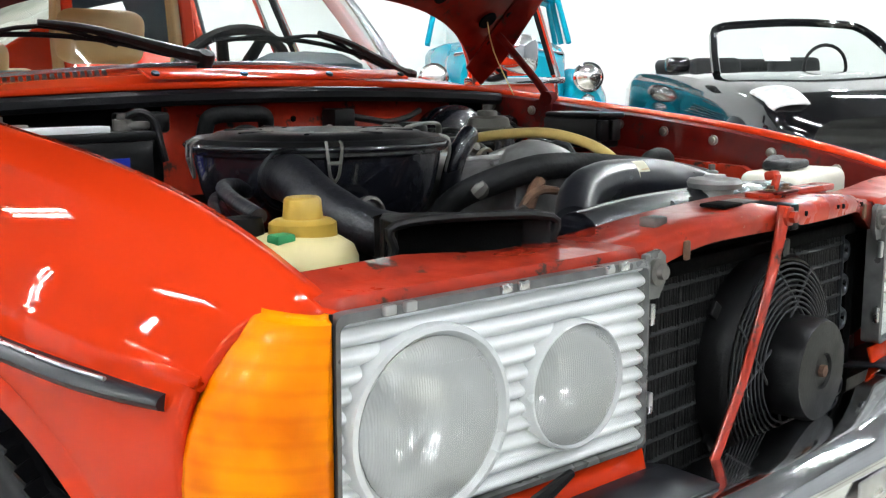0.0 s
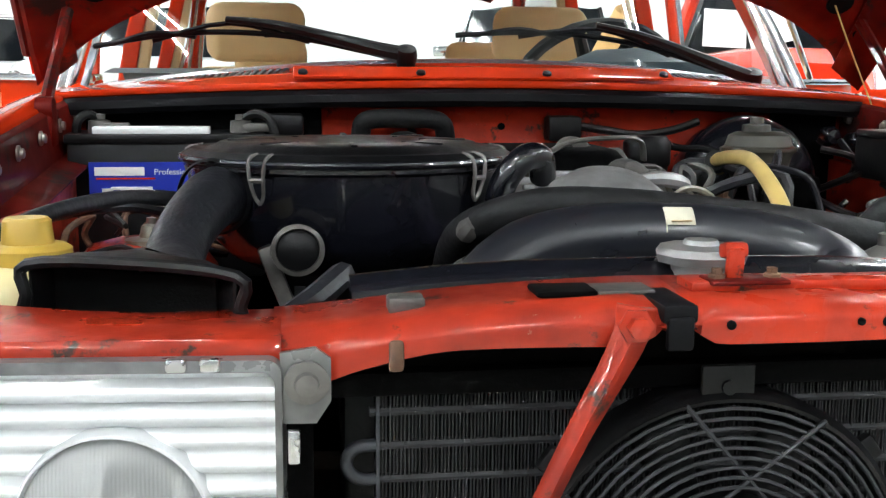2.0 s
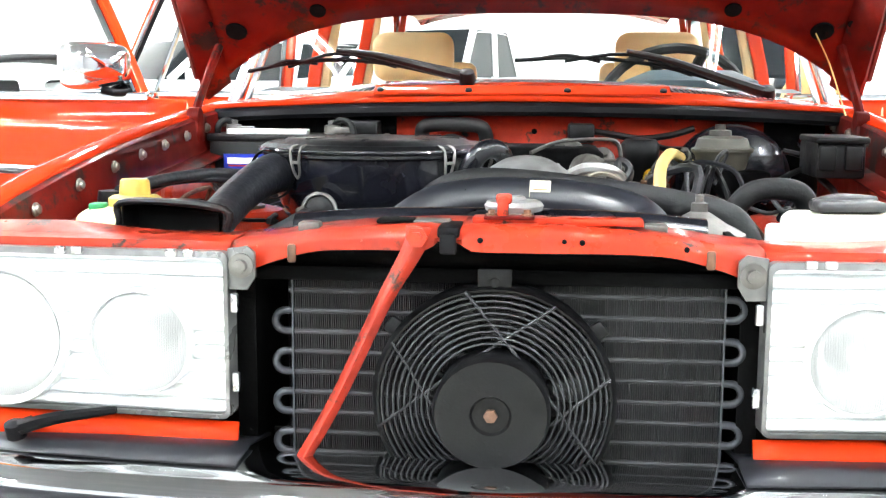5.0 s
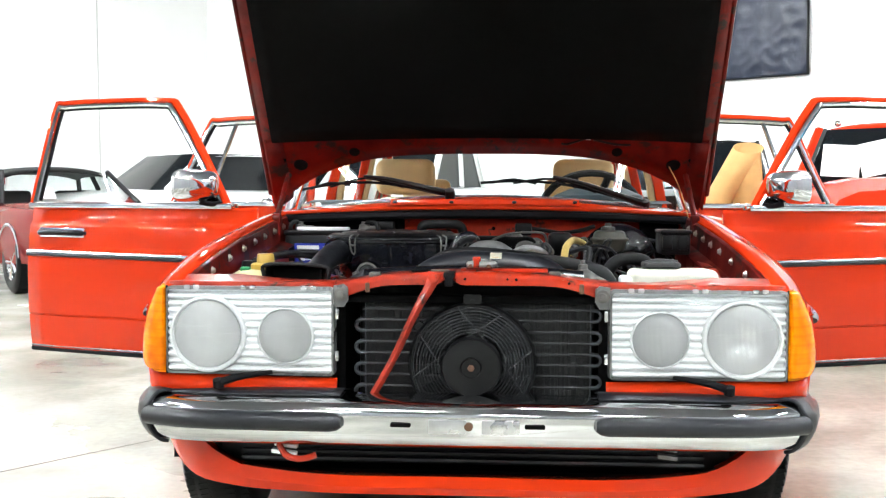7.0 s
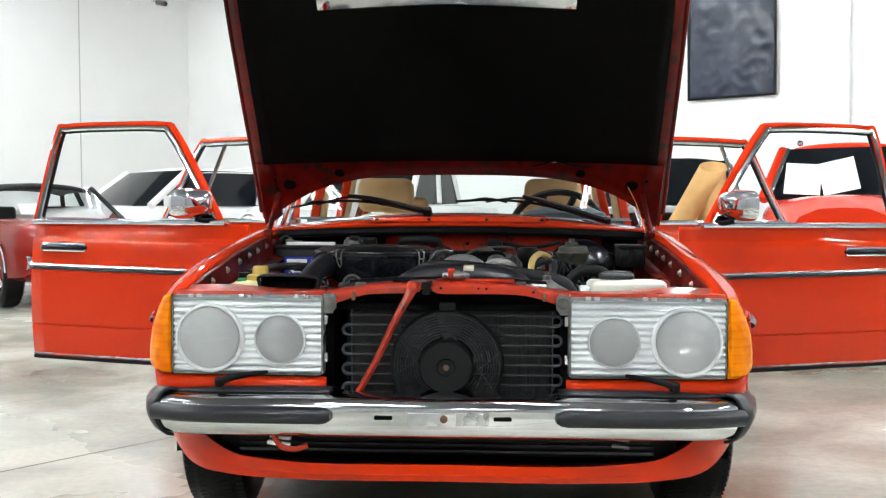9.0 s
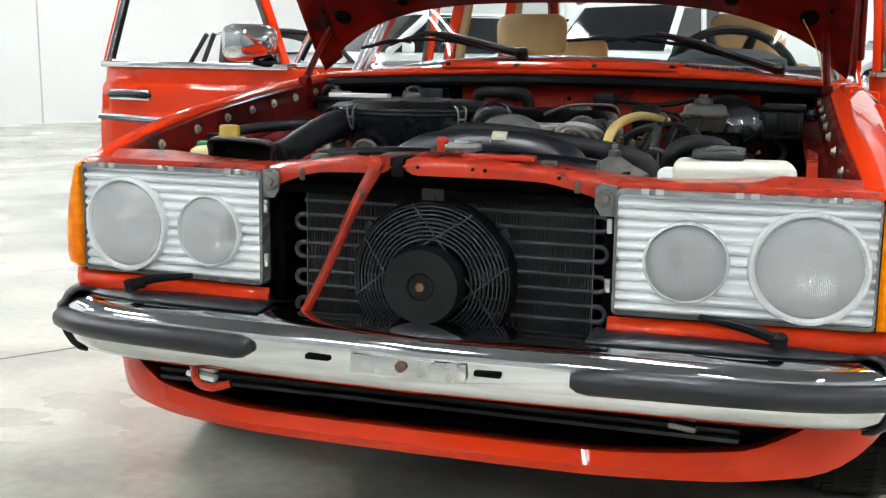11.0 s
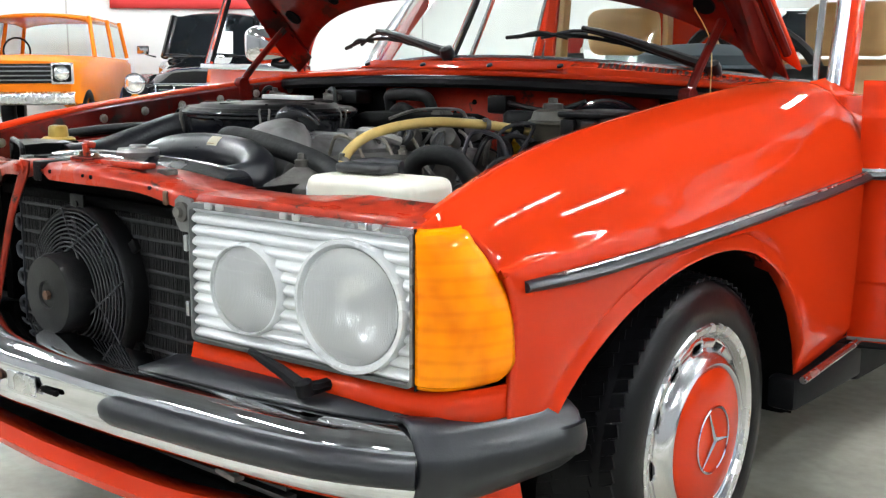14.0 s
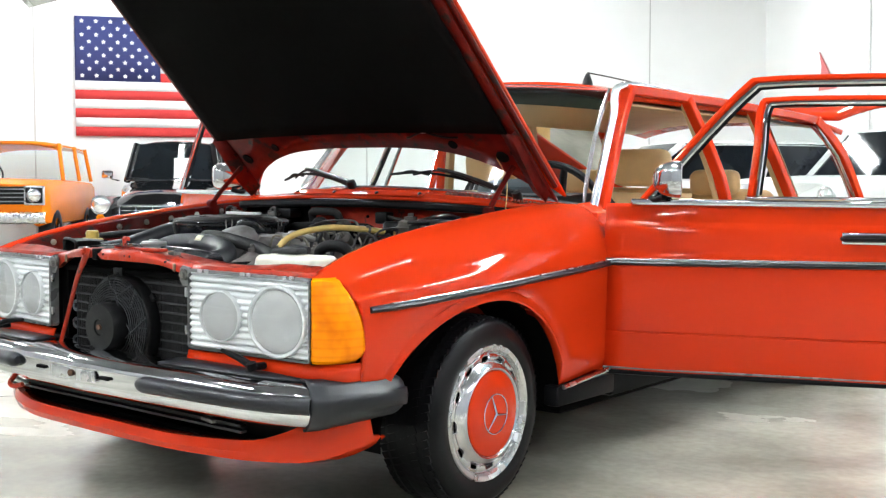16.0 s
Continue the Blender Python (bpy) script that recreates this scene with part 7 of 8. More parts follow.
def bumper_on(ob, y, z, w, h=0.12, material=None, bow=0.06):
    bm = bmesh.new()
    sheet(bm, [[(w * e, y - bow * (1 - e * e) + d, z + dz) for e in np.linspace(-1, 1, 13)] for d, dz in ((0.05, h / 2), (0.0, h / 2 - 0.02), (-0.02, 0), (0.0, -h / 2 + 0.02), (0.05, -h / 2))])
    thick(part("bumper", bm, material or CHROME, ob), 0.01)


def seats_in(ob, y, x=0.36, z=0.62):
    for s in (1, -1):
        bm = bmesh.new()
        box(bm, (s * x, y, z + 0.2), (0.42, 0.16, 0.6), (-10, 0, 0), edge=0.05, seg=3)
        part("seat", bm, BLACK_CLOTH, ob)


def sheet_of_paper(ob, c, size, rot):
    bm = bmesh.new()
    box(bm, c, (size[0], 0.004, size[1]), rot)
    part("paper", bm, WHITE_PAPER, ob, "white price sheet")


# orange off-roader
v = parked("offroad_vehicle", "boxy orange two-door off-roader facing the room", -12.72, 6.91, (0.73, -0.68))
body_shell(v, ORANGE_PAINT, [(-2.05, 0.80, 0.55, 1.02, 1.06), (-1.9, 0.86, 0.48, 1.06, 1.12), (-0.6, 0.88, 0.46, 1.10, 1.15), (0.5, 0.88, 0.46, 1.12, 1.13), (2.0, 0.86, 0.48, 1.10, 1.11)])
cabin(v, ORANGE_PAINT, (-0.55, 1.95), (-0.35, 1.9), 1.12, 1.68, 0.80, 0.72, CLEAR_WIN)
bm = bmesh.new()
box(bm, (0, -2.06, 0.90), (1.24, 0.04, 0.24), edge=0.015)
part("grille_panel", bm, BLACK_PLASTIC, v)
for k in range(4):
    bm = bmesh.new()
    box(bm, (0, -2.09, 0.82 + k * 0.055), (1.16, 0.025, 0.018))
    part("grille_bar", bm, CHROME, v)
for s in (1, -1):
    bm = bmesh.new()
    box(bm, (s * 0.70, -2.07, 0.90), (0.27, 0.03, 0.26), edge=0.012)
    part("lamp_plate", bm, CHROME_DULL, v)
    bm = bmesh.new()
    box(bm, (s * 0.70, -2.085, 0.90), (0.22, 0.012, 0.21), edge=0.02)
    part("lamp_recess", bm, BLACK_PLASTIC, v)
lamp_on(v, 0.70, -2.09, 0.90, 0.082)
bumper_on(v, -2.2, 0.60, 0.86, 0.16, CHROME_DULL, 0.01)
seats_in(v, 0.5)
for s in (1, -1):
    road_wheel(v, s, -1.35, 0.37)
    road_wheel(v, s, 1.15, 0.37)
bm = bmesh.new()
tube(bm, [(-0.32 + 0.18 * math.cos(k * math.tau / 20), -0.15, 1.2 + 0.18 * math.sin(k * math.tau / 20)) for k in range(20)], 0.014, seg=6, n=1, closed=True)
part("steering_wheel", bm, BLACK_PLASTIC, v)

# black pickup of the fifties
v = parked("pickup_truck", "glossy black fifties pickup with chrome grille", -11.66, 9.1, (0.687, -0.727), "truck")
body_shell(v, BLACK_PAINT, [(-2.12, 0.62, 0.42, 0.70, 0.76), (-2.02, 0.64, 0.42, 0.76, 0.88), (-1.7, 0.62, 0.40, 0.84, 0.98), (-1.0, 0.64, 0.40, 0.96, 1.08), (-0.55, 0.70, 0.36, 1.05, 1.13), (-0.3, 0.82, 0.36, 1.06, 1.13), (0.9, 0.84, 0.36, 1.08, 1.10), (1.1, 0.80, 0.40, 0.98, 0.98), (2.6, 0.80, 0.40, 0.98, 0.98)])
for s in (1, -1):
    bm = bmesh.new()
    rows = []
    for t in np.linspace(0, 1, 16):
        y = -2.30 + 2.0 * t
        grow = math.sin(math.pi * min(0.5, 0.17 + 0.75 * t)) ** 0.55
        fall = 1 - 0.35 * max(0, t - 0.55) / 0.45
        w, top = 0.235 * grow, 0.60 + 0.30 * grow * fall
        rows.append([(s * (0.71 + w * math.copysign(abs(math.cos(a)) ** 0.7, math.cos(a))), y, (0.60 + (top - 0.60) * math.sin(a) ** 0.8) if math.sin(a) > 0 else 0.60 + (0.22 if not 0.2 < t < 0.75 else 0.06) * math.sin(a)) for a in np.linspace(0, math.tau, 20, endpoint=False)])
    sheet(bm, rows, closed=True)
    for r in (rows[0], rows[-1]):
        bm.faces.new([bm.verts.new(p) for p in r])
    part("fender", bm, BLACK_PAINT, v)
    bm = bmesh.new()
    tube(bm, [(s * 0.945, y, 0.80 + 0.10 * math.sin(2 * y)) for y in np.linspace(-1.0, 0.8, 6)], 0.012, seg=6, n=2)
    part("side_trim", bm, CHROME, v)
cabin(v, BLACK_PAINT, (-0.42, 0.88), (-0.12, 0.82), 1.11, 1.72, 0.70, 0.60, SMOKED, 0.055)
bm = bmesh.new()
tube(bm, [(0.70 * e, -0.45 - 0.10 * (1 - e * e), 1.125) for e in np.linspace(-1, 1, 9)], 0.012, seg=6, n=2)
part("screen_trim", bm, CHROME, v)
for s in (0.36, -0.32):
    bm = bmesh.new()
    tube(bm, [(s, -0.58, 1.14), (s - 0.16, -0.56, 1.155), (s - 0.34, -0.55, 1.16)], 0.008, seg=6)
    part("wiper", bm, CHROME, v)
bm = bmesh.new()
box(bm, (0, -2.16, 0.60), (1.24, 0.06, 0.30), edge=0.03)
part("grille_back", bm, BLACK_PLASTIC, v)
for k, (z, w) in enumerate(((0.475, 0.66), (0.55, 0.645), (0.62, 0.61), (0.685, 0.57), (0.745, 0.50))):
    bm = bmesh.new()
    tube(bm, [(w * e, -2.22 + 0.05 * e * e, z) for e in np.linspace(-1, 1, 9)], 0.017 if k in (0, 4) else 0.011, seg=8, n=2)
    part("grille_bar", bm, CHROME, v)
for s in (1, -1):
    bm = bmesh.new()
    tube(bm, [(s * 0.50, -2.205, 0.745), (s * 0.575, -2.18, 0.70), (s * 0.63, -2.17, 0.60), (s * 0.665, -2.17, 0.475)], 0.017, seg=8, n=4)
    part("grille_surround", bm, CHROME, v)
for k in range(5):
    bm = bmesh.new()
    box(bm, (-0.46 + k * 0.23, -2.225, 0.61), (0.020, 0.024, 0.27), edge=0.006)
    part("grille_upright", bm, CHROME, v)
lamp_on(v, 0.71, -2.29, 0.765, 0.118)
for s in (1, -1):
    bm = bmesh.new()
    lathe(bm, [(0.062, 0), (0.055, 0.03), (0, 0.045)], (s * 0.71, -2.29, 0.58), (0, -1, 0), 18)
    part("side_lamp", bm, AMBER, v, "round amber lamp")
    bm = bmesh.new()
    tube(bm, [(s * 0.82, -0.4, 1.12), (s * 0.94, -0.42, 1.15), (s * 0.97, -0.42, 1.18)], 0.012, seg=6)
    box(bm, (s * 1.0, -0.42, 1.22), (0.17, 0.05, 0.12), edge=0.02)
    part("door_mirror", bm, CHROME, v)
    bm = bmesh.new()
    box(bm, (s * 0.40, -2.44, 0.40), (0.05, 0.06, 0.20), edge=0.02)
    part("bumper_guard", bm, CHROME, v)
bumper_on(v, -2.36, 0.36, 0.90, 0.16)
bm = bmesh.new()
box(bm, (0.22, -2.47, 0.43), (0.32, 0.012, 0.17), edge=0.004)
part("number_plate", bm, WHITE_PAPER, v)
bm = bmesh.new()
box(bm, (0.22, -2.48, 0.43), (0.24, 0.006, 0.08))
part("plate_bar", bm, BLACK_PLASTIC, v)
sheet_of_paper(v, (0.16, -0.44, 1.32), (0.26, 0.34), (-22, 0, 4))
for s in (1, -1):
    road_wheel(v, s, -1.40, 0.33)
    road_wheel(v, s, 1.65, 0.33)

# dark red coupe with a black roof
v = parked("muscle_car", "dark red hardtop coupe with black roof and chrome wheels", -5.55, 10.2, (0.65, -0.76))
body_shell(v, MAROON_PAINT, [(-2.45, 0.84, 0.38, 0.84, 0.88), (-2.2, 0.92, 0.30, 0.90, 0.94), (-0.7, 0.95, 0.26, 0.93, 0.98), (1.2, 0.95, 0.26, 0.93, 0.95), (2.4, 0.86, 0.34, 0.88, 0.90)])
cabin(v, BLACK_CLOTH, (-0.75, 1.35), (-0.15, 0.95), 0.95, 1.36, 0.80, 0.64, CLEAR_WIN)
bumper_on(v, -2.55, 0.52, 0.92, 0.14)
lamp_on(v, 0.62, -2.45, 0.68, 0.085)
seats_in(v, 0.35)
for s in (1, -1):
    road_wheel(v, s, -1.5, 0.34, 0.82)
    road_wheel(v, s, 1.35, 0.34, 0.82)
    bm = bmesh.new()
    tube(bm, [(s * 0.94, -1.5 + 0.40 * math.cos(a), 0.34 + 0.40 * math.sin(a)) for a in np.linspace(0.1, 3.0, 12)], 0.018, seg=6, n=1)
    part("arch_trim", bm, CHROME, v)
sheet_of_paper(v, (-0.25, -0.5, 1.08), (0.24, 0.20), (-50, 0, 0))

# white sport utility
v = parked("sport_utility", "white four-door sport utility with dark windows", -4.5, 12.4, (-0.62, -0.78))
body_shell(v, WHITE_PAINT, [(-2.3, 0.84, 0.45, 0.98, 1.02), (-2.1, 0.92, 0.36, 1.04, 1.10), (-0.9, 0.95, 0.34, 1.08, 1.14), (1.0, 0.95, 0.34, 1.10, 1.12), (2.4, 0.92, 0.40, 1.10, 1.11)])
cabin(v, WHITE_PAINT, (-0.95, 2.35), (-0.25, 2.2), 1.12, 1.63, 0.86, 0.74, SMOKED, 0.05)
seats_in(v, 0.2, 0.4, 0.62)
seats_in(v, 1.2, 0.4, 0.62)
bumper_on(v, -2.35, 0.55, 0.90, 0.2, WHITE_PAINT)
lamp_on(v, 0.72, -2.28, 0.86, 0.10, WHITE_PAINT)
for s in (1, -1):
    road_wheel(v, s, -1.45, 0.37, 0.84, CHROME_DULL)
    road_wheel(v, s, 1.45, 0.37, 0.84, CHROME_DULL)
    bm = bmesh.new()
    box(bm, (s * 1.02, -0.75, 1.18), (0.2, 0.09, 0.14), edge=0.03)
    part("door_mirror", bm, WHITE_PAINT, v)

# white pickup beyond the wagon's tail
v = parked("white_pickup", "white pickup with black window surrounds", -1.6, 13.2, (-0.35, -0.94), "truck")
body_shell(v, WHITE_PAINT, [(-2.4, 0.86, 0.48, 1.02, 1.06), (-2.2, 0.94, 0.40, 1.08, 1.14), (-0.8, 0.96, 0.38, 1.12, 1.16), (1.0, 0.96, 0.38, 1.12, 1.13), (2.6, 0.95, 0.42, 1.08, 1.08)])
cabin(v, WHITE_PAINT, (-0.8, 1.0), (-0.2, 0.95), 1.14, 1.76, 0.88, 0.76, SMOKED, 0.05)
lamp_on(v, 0.74, -2.38, 0.88, 0.11)
bumper_on(v, -2.5, 0.55, 0.94, 0.2)
for s in (1, -1):
    road_wheel(v, s, -1.5, 0.38, 0.85)
    road_wheel(v, s, 1.6, 0.38, 0.85)

# red coupe of the forties with price sheets
v = parked("old_coupe", "rounded bright red forties coupe with papers inside", 3.45, 7.4, (-0.30, -0.95))
body_shell(v, RED_TWO, [(-2.1, 0.40, 0.45, 0.86, 1.00), (-1.6, 0.52, 0.40, 0.98, 1.10), (-0.5, 0.72, 0.36, 1.02, 1.12), (0.8, 0.80, 0.34, 1.04, 1.12), (2.2, 0.62, 0.40, 0.86, 0.96)])
cabin(v, RED_TWO, (-0.45, 1.1), (-0.12, 0.75), 1.08, 1.58, 0.72, 0.56, SMOKED, 0.05)
for s in (1, -1):
    for y0 in (-2.15, 0.9):
        bm = bmesh.new()
        rows = []
        for t in np.linspace(0, 1, 12):
            w, h = 0.26 * math.sin(math.pi * (0.12 + 0.8 * t)) ** 0.6, 0.33 * math.sin(math.pi * (0.12 + 0.8 * t)) ** 0.6
            rows.append([(s * (0.68 + w * math.cos(a)), y0 + 1.4 * t, 0.52 + h * math.sin(a)) for a in np.linspace(0, math.tau, 16, endpoint=False)])
        sheet(bm, rows, closed=True)
        part("fender", bm, RED_TWO, v)
    road_wheel(v, s, -1.45, 0.34)
    road_wheel(v, s, 1.5, 0.34)
lamp_on(v, 0.66, -2.1, 0.78, 0.10)
bumper_on(v, -2.3, 0.45, 0.85)
sheet_of_paper(v, (-0.36, -0.46, 1.27), (0.32, 0.34), (-33, 4, 0))
sheet_of_paper(v, (-0.05, -0.50, 1.29), (0.32, 0.36), (-33, -12, 0))
bm = bmesh.new()
tube(bm, [(-0.66, -0.47, 1.1), (-0.5, -0.25, 1.56)], 0.02, seg=6, n=2)
part("screen_edge", bm, CHROME, v)
lamp_on(v, 0.40, -0.1, 1.62, 0.025)

# black sedan behind it
v = parked("black_sedan", "black older sedan with chrome mirrors", 2.35, 10.8, (-0.25, -0.97))
body_shell(v, BLACK_PAINT, [(-2.3, 0.72, 0.42, 0.92, 0.98), (-2.0, 0.82, 0.36, 0.98, 1.06), (-0.6, 0.88, 0.32, 1.02, 1.10), (1.2, 0.88, 0.32, 1.02, 1.08), (2.4, 0.78, 0.38, 0.92, 0.96)])
cabin(v, BLACK_PAINT, (-0.65, 1.3), (-0.2, 1.0), 1.06, 1.62, 0.80, 0.68, SMOKED)
for s in (1, -1):
    road_wheel(v, s, -1.45, 0.34, 0.78)
    road_wheel(v, s, 1.5, 0.34, 0.78)
    bm = bmesh.new()
    box(bm, (s * 0.95, -0.62, 1.17), (0.17, 0.06, 0.11), edge=0.025)
    part("door_mirror", bm, CHROME, v)
    bm = bmesh.new()
    tube(bm, [(s * 0.80, -0.66, 1.07), (s * 0.68, -0.22, 1.61)], 0.02, seg=6, n=2)
    part("screen_edge", bm, CHROME, v)
bumper_on(v, -2.4, 0.48, 0.86)
lamp_on(v, 0.62, -2.3, 0.76, 0.10)

# tall rolls of brown paper leaning on the black sedan
for k, (x, y, h, lean) in enumerate(((1.22, 6.3, 1.36, 30), (2.08, 6.35, 1.31, -4))):
    r = thing("paper_roll", "open roll of brown kraft paper standing upright", "paper roll", group="paper rolls", at=(x, y, 0))
    bm = bmesh.new()
    rows = []
    for z in np.linspace(0, h, 6):
        rows.append([(0.13 * math.cos(a) * (1 - 0.15 * a / 9) + z * math.tan(radians(lean)), 0.11 * math.sin(a) * (1 - 0.15 * a / 9), z + (0.05 * math.sin(a) if z > h - 0.01 else 0)) for a in np.linspace(0, 8.2, 26)])
    sheet(bm, rows)
    thick(part("paper", bm, PAPER_BROWN, r), 0.006)

# teal pickup with a bright grille
v = parked("teal_pickup", "teal forties pickup with chrome grille and lamps", 8.15, 7.18, (-0.72, -0.69), "truck")
body_shell(v, TEAL_PAINT, [(-2.3, 0.46, 0.45, 0.96, 1.06), (-2.0, 0.54, 0.42, 1.05, 1.16), (-1.0, 0.62, 0.40, 1.10, 1.22), (-0.5, 0.72, 0.36, 1.14, 1.22), (0.8, 0.80, 0.34, 1.14, 1.16), (1.0, 0.80, 0.36, 1.0, 1.0), (2.9, 0.82, 0.36, 1.0, 1.0)])
cabin(v, TEAL_PAINT, (-0.45, 0.85), (-0.2, 0.8), 1.18, 1.72, 0.76, 0.66, CLEAR_WIN)
for s in (1, -1):
    bm = bmesh.new()
    rows = []
    for t in np.linspace(0, 1, 14):
        w, h = 0.30 * math.sin(math.pi * (0.10 + 0.82 * t)) ** 0.55, 0.36 * math.sin(math.pi * (0.10 + 0.82 * t)) ** 0.55
        rows.append([(s * (0.68 + w * math.cos(a)), -2.35 + 1.8 * t, 0.56 + h * math.sin(a)) for a in np.linspace(0, math.tau, 18, endpoint=False)])
    sheet(bm, rows, closed=True)
    for r in (rows[0], rows[-1]):
        bm.faces.new([bm.verts.new(p) for p in r])
    part("fender", bm, TEAL_PAINT, v)
    road_wheel(v, s, -1.45, 0.35)
    road_wheel(v, s, 1.7, 0.35)
for k in range(6):
    bm = bmesh.new()
    box(bm, (0, -2.33, 0.48 + k * 0.07), (0.92 - 0.05 * k, 0.04, 0.028), edge=0.008)
    part("grille_bar", bm, CHROME, v)
lamp_on(v, 0.70, -2.36, 0.84, 0.12)
lamp_on(v, 0.70, -2.36, 0.62, 0.06)
bumper_on(v, -2.55, 0.40, 0.92, 0.14)
for z in (1.10, 1.02):
    bm = bmesh.new()
    tube(bm, [(-0.5, -2.05, z - 0.05), (0, -2.36, z), (0.5, -2.05, z - 0.05)], 0.02, seg=8, n=5)
    part("bonnet_trim", bm, CHROME, v)

# black roadster, roof down
v = parked("roadster", "black convertible roadster with its roof down", 6.82, 3.11, (-0.66, -0.75))
body_shell(v, BLACK_PAINT, [(-2.0, 0.62, 0.32, 0.58, 0.64), (-1.7, 0.80, 0.24, 0.70, 0.78), (-0.6, 0.86, 0.20, 0.84, 0.90), (0.0, 0.86, 0.20, 0.87, 0.90), (1.2, 0.86, 0.22, 0.88, 0.90), (2.0, 0.72, 0.32, 0.80, 0.82)])
bm = bmesh.new()
frame_pts = [(-0.72, -0.55, 0.88), (-0.66, -0.30, 1.08), (-0.56, -0.08, 1.22), (-0.3, -0.12, 1.25), (0, -0.13, 1.26), (0.3, -0.12, 1.25), (0.56, -0.08, 1.22), (0.66, -0.30, 1.08), (0.72, -0.55, 0.88)]
tube(bm, frame_pts, 0.032, seg=8, n=4)
part("screen_frame", bm, BLACK_PAINT, v)
bm = bmesh.new()
sheet(bm, [[(e * 0.70, -0.55 - 0.12 * (1 - e * e), 0.88) for e in np.linspace(-1, 1, 9)], [(e * 0.55, -0.08 - 0.05 * (1 - e * e), 1.235) for e in np.linspace(-1, 1, 9)]])
part("windscreen", bm, CLEAR_WIN, v).visible_shadow = False
seats_in(v, 0.55, 0.34, 0.50)
bm = bmesh.new()
box(bm, (0, 1.15, 0.93), (1.25, 0.5, 0.12), edge=0.05, seg=3)
part("folded_roof", bm, BLACK_CLOTH, v)
bm = bmesh.new()
tube(bm, [(0.3 + 0.17 * math.cos(k * math.tau / 20), -0.1, 0.92 + 0.17 * math.sin(k * math.tau / 20)) for k in range(20)], 0.014, seg=6, n=1, closed=True)
part("steering_wheel", bm, BLACK_PLASTIC, v)
for s in (1, -1):
    bm = bmesh.new()
    rows = []
    for t in np.linspace(0, 1, 8):
        rows.append([(s * (0.62 + 0.13 * math.cos(a)), -1.78 + 0.42 * t + 0.05 * math.cos(a * 2), 0.66 + 0.10 * t + 0.075 * math.sin(a) * math.sin(math.pi * (0.2 + 0.6 * t))) for a in np.linspace(0, math.pi, 10)])
    sheet(bm, rows)
    thick(part("lamp_cover", bm, SILVER_FILM, v, "crinkled silver lamp cover"), 0.01, 1.0)
    road_wheel(v, s, -1.25, 0.31, 0.75, CHROME_DULL)
    road_wheel(v, s, 1.25, 0.31, 0.75, CHROME_DULL)
    bm = bmesh.new()
    box(bm, (s * 0.95, -0.35, 0.95), (0.18, 0.09, 0.11), edge=0.03)
    part("door_mirror", bm, BLACK_PAINT, v)
sheet_of_paper(v, (-0.2, -0.35, 1.02), (0.2, 0.14), (-45, 0, 0))

# flag on its wall
def on_flag_wall(along, z, off=0.03):
    return hall_point(W1 - off, along, z)


FLAG_X, FLAG_T, FLAG_B, FLAG_W = (-14.4 * N2.x + 9.08 * N2.y), 4.02, 1.93, 3.75
flag = thing("flag", "large striped cloth flag hung flat on the wall", "flag")
FLAG_RED = mat("red_flag_cloth", (0.62, 0.045, 0.045), 0.8, var=0.08, scale=6, bump=0.2, bscale=30)
FLAG_WHITE = mat("white_flag_cloth", (0.82, 0.82, 0.82), 0.8, var=0.04, scale=6, bump=0.2, bscale=30)
FLAG_BLUE = mat("navy_flag_cloth", (0.035, 0.045, 0.16), 0.8, var=0.1, scale=6, bump=0.2, bscale=30)


def cloth(name, a0, a1, z0, z1, material, off):
    bm = bmesh.new()
    rows = []
    for z in np.linspace(z0, z1, 3):
        rows.append([on_flag_wall(a, z, off + 0.012 * math.sin(a * 5 + z * 2)) for a in np.linspace(a0, a1, 24)])
    sheet(bm, rows)
    return thick(part(name, bm, material, flag), 0.003)


SH = (FLAG_T - FLAG_B) / 13
for k in range(13):
    cloth("stripe", FLAG_X + (1.45 if k < 7 else 0), FLAG_X + FLAG_W, FLAG_T - (k + 1) * SH, FLAG_T - k * SH, FLAG_RED if k % 2 == 0 else FLAG_WHITE, 0.05)
cloth("canton", FLAG_X, FLAG_X + 1.45, FLAG_T - 7 * SH, FLAG_T, FLAG_BLUE, 0.05)
for r in range(9):
    for c in range(6 if r % 2 == 0 else 5):
        a = FLAG_X + 1.45 * ((c + (0.5 if r % 2 == 0 else 1.0)) / 6)
        z = FLAG_T - 7 * SH * (r + 0.75) / 9.5
        bm = bmesh.new()
        o = on_flag_wall(a, z, 0.072)
        pts = []
        for k in range(10):
            an, rad = math.pi / 2 + k * math.pi / 5, (0.044 if k % 2 == 0 else 0.022)
            pts.append(o + N2 * (rad * math.cos(an)) + Vector((0, 0, rad * math.sin(an))))
        plate(bm, pts, -N1 * 0.004)
        part("star", bm, FLAG_WHITE, flag, smooth=False)

# dark vinyl banner on the other wall
def on_banner_wall(along, z, off=0.03):
    return hall_point(along, W2 - off, z)


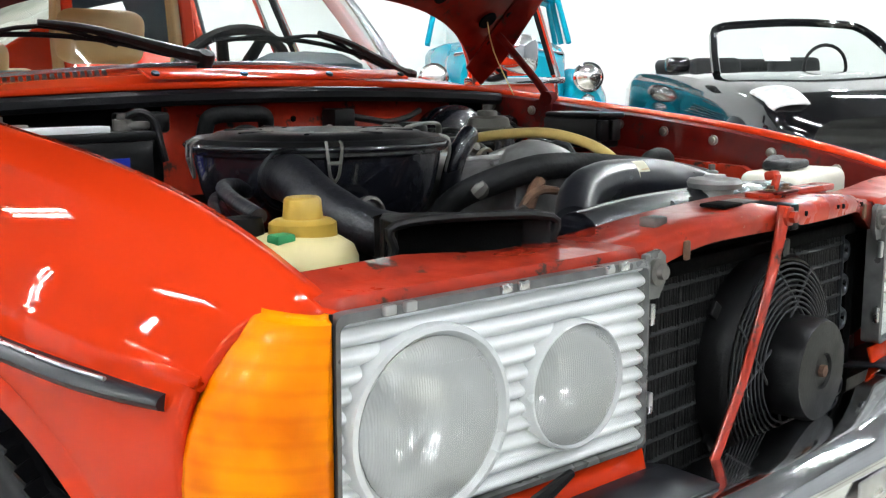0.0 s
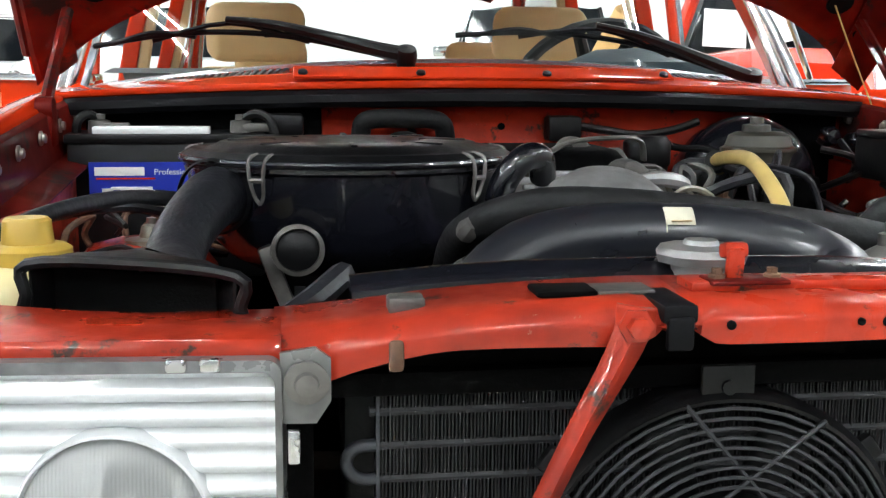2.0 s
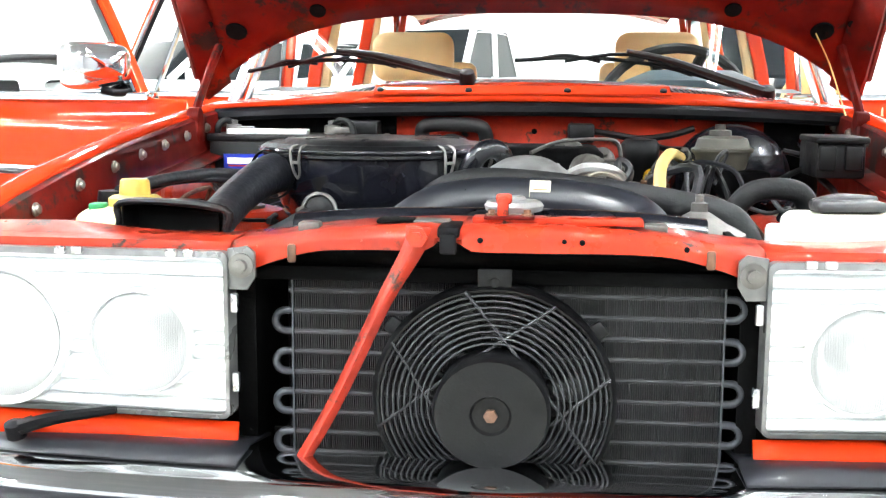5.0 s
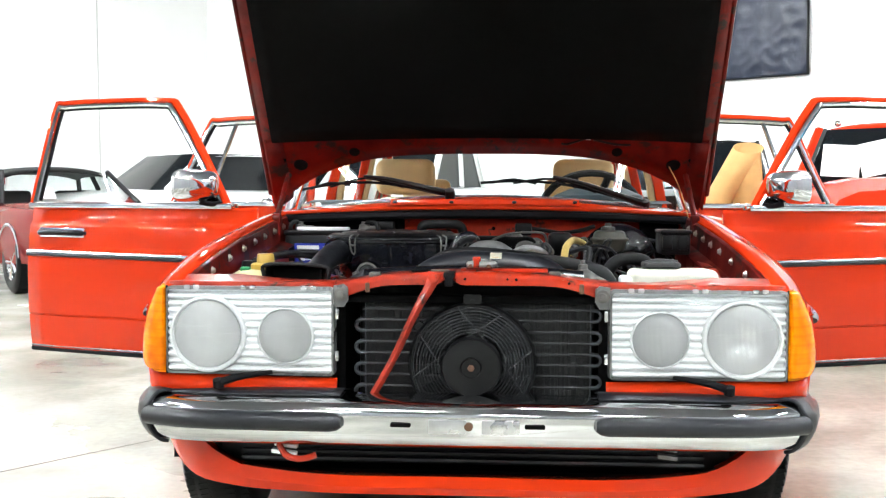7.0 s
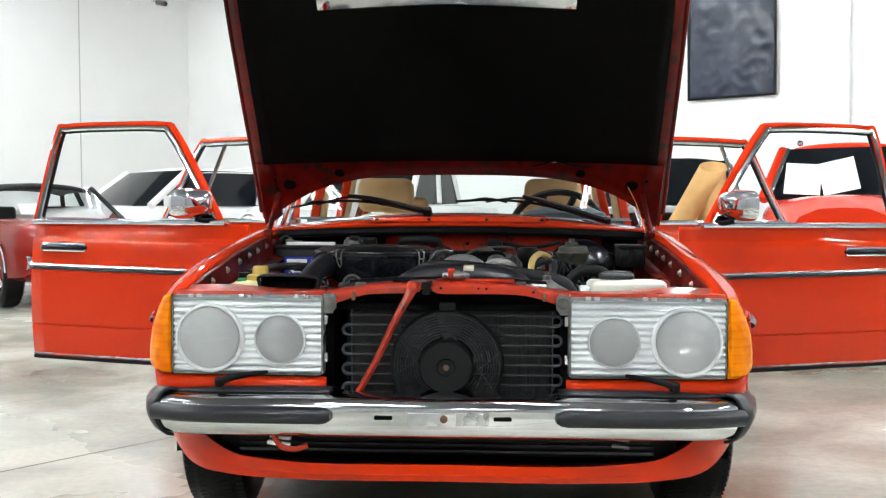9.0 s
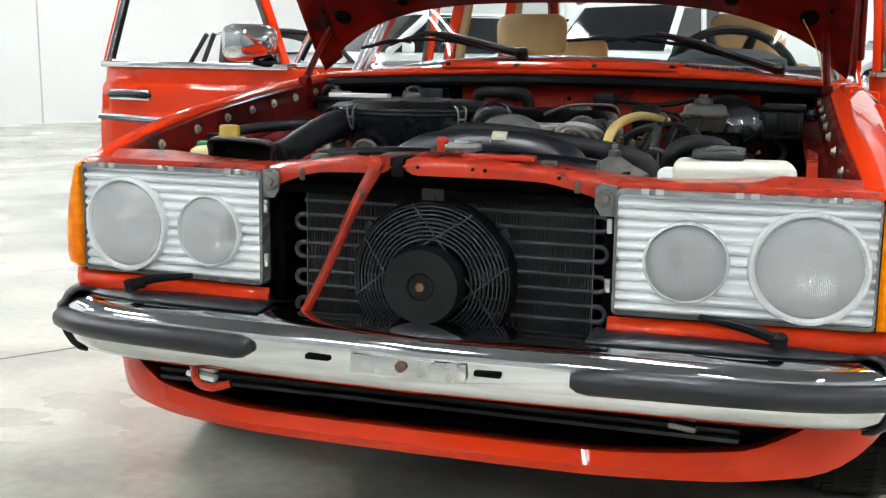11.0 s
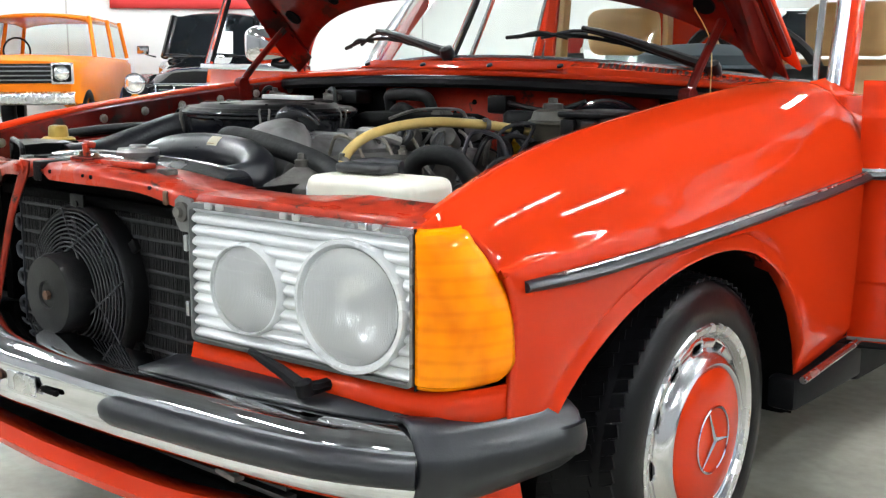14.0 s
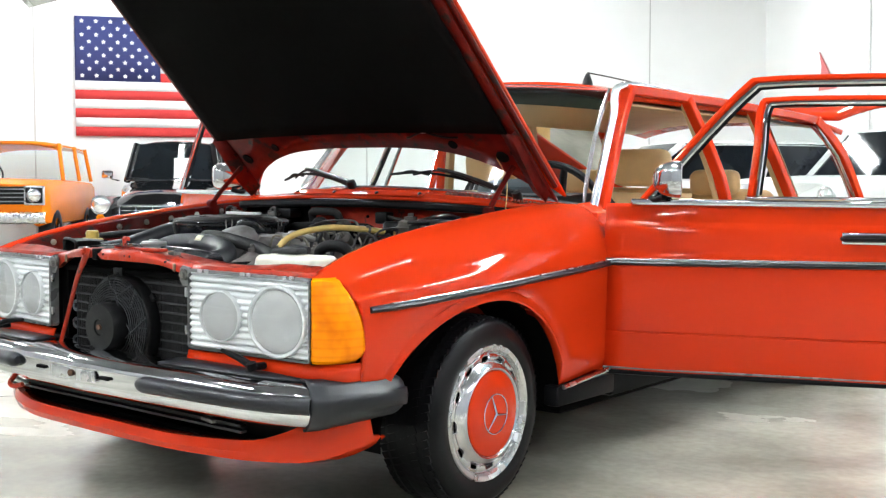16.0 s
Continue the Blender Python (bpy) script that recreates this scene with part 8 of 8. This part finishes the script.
banner = thing("banner", "crumpled glossy black vinyl banner on the wall", "banner")
p0, p1 = Vector((3.06, 13.66, 0)).dot(N1), Vector((4.16, 12.89, 0)).dot(N1)
bm = bmesh.new()
rows = []
for z in np.linspace(2.67, 4.75, 60):
    row = []
    for a in np.linspace(p0, p1, 36):
        row.append(on_banner_wall(a, z, 0.06 + 0.03 * noise.noise(Vector((a * 1.6, z * 1.1, 0))) - 0.03 * abs(noise.noise(Vector((a * 3.2, z * 2.0, 3)))) - 0.018 * abs(noise.noise(Vector((a * 6, z * 5, 7))))))
    rows.append(row)
sheet(bm, rows)
thick(part("vinyl", bm, mat("glossy_dark_vinyl", (0.014, 0.018, 0.032), 0.30, spec=0.25, var=0.2, scale=5), banner), 0.004)
bm = bmesh.new()
edge = [on_banner_wall(p0, 2.67, 0.06), on_banner_wall(p1, 2.67, 0.06), on_banner_wall(p1, 4.75, 0.06), on_banner_wall(p0, 4.75, 0.06)]
tube(bm, edge, 0.022, seg=6, n=1, closed=True)
part("hem", bm, BLACK_PLASTIC, banner)
# small red sign and a conduit near the corner
sg = thing("wall_sign", "small red and white sign on the wall", "sign")
bm = bmesh.new()
q = Vector((-4.7, 19.1, 0)).dot(N1)
plate(bm, [on_banner_wall(q - 0.28, 2.9), on_banner_wall(q + 0.28, 2.9), on_banner_wall(q + 0.20, 3.35), on_banner_wall(q + 0.28, 3.65)], -N2 * 0.02)
part("panel", bm, mat("pale_red_sign", (0.6, 0.16, 0.16), 0.5, var=0.1), sg, smooth=False)
for q in (13.6, 12.2, 2.96, -2.5):
    bm = bmesh.new()
    cyl(bm, on_banner_wall(q, 0, 0.06), on_banner_wall(q, HIGH, 0.06), 0.03, seg=8)
    tagged(part("trim_conduit", bm, WALL), "white painted conduit on the wall", "conduit", kind="structure")
# panel joints of the flag wall
for q in (-7.5, -1.5, 4.4, 10.3):
    bm = bmesh.new()
    o = hall_point(W1 - 0.004, q, 0)
    plate(bm, [o - N2 * 0.012, o + N2 * 0.012, o + N2 * 0.012 + Vector((0, 0, HIGH)), o - N2 * 0.012 + Vector((0, 0, HIGH))], -N1 * 0.006)
    tagged(part("trim_joint", bm, mat("grey_joint", (0.5, 0.5, 0.49), 0.7)), "grey joint between wall panels", "joint", kind="structure")
# saw cuts in the floor
for a in (-6.2, -0.9, 4.4, 9.7):
    bm = bmesh.new()
    p, q = hall_point(W3 + 0.2, a, 0.0005), hall_point(W1 - 0.2, a, 0.0005)
    plate(bm, [p - N2 * 0.004, q - N2 * 0.004, q + N2 * 0.004, p + N2 * 0.004], (0, 0, 0.0008))
    tagged(part("floor_joint", bm, mat("dark_joint", (0.16, 0.14, 0.12), 0.8)), "dark saw-cut joint in the floor", "joint", kind="structure")
for a in (-5.0, 1.9, 8.5, 14.0):
    bm = bmesh.new()
    p, q = hall_point(a, W4 + 0.2, 0.0005), hall_point(a, W2 - 0.2, 0.0005)
    plate(bm, [p - N1 * 0.004, q - N1 * 0.004, q + N1 * 0.004, p + N1 * 0.004], (0, 0, 0.0008))
    tagged(part("floor_joint", bm, mat("dark_joint", (0.16, 0.14, 0.12), 0.8)), "dark saw-cut joint in the floor", "joint", kind="structure")

# small camera high on the flag wall
wc = thing("security_camera", "small grey camera on a bracket high on the white wall", "camera")
o = on_flag_wall(12.1, 5.52, 0.0)
bm = bmesh.new()
box(bm, o - N1 * 0.015, (0.10, 0.10, 0.12), (0, 0, 145))
part("base", bm, LAMP_TRAY, wc)
bm = bmesh.new()
cyl(bm, o - N1 * 0.02, o - N1 * 0.22 + Vector((0, 0, -0.06)), 0.022, seg=10)
part("arm", bm, LAMP_TRAY, wc)
bm = bmesh.new()
cyl(bm, o - N1 * 0.14 + Vector((0, 0, -0.08)), o - N1 * 0.40 + Vector((0, 0, -0.14)), 0.055, seg=16)
part("housing", bm, BEZEL, wc)
bm = bmesh.new()
cyl(bm, o - N1 * 0.395 + Vector((0, 0, -0.139)), o - N1 * 0.415 + Vector((0, 0, -0.144)), 0.045, seg=16)
part("lens", bm, BLACK_GLOSS, wc)
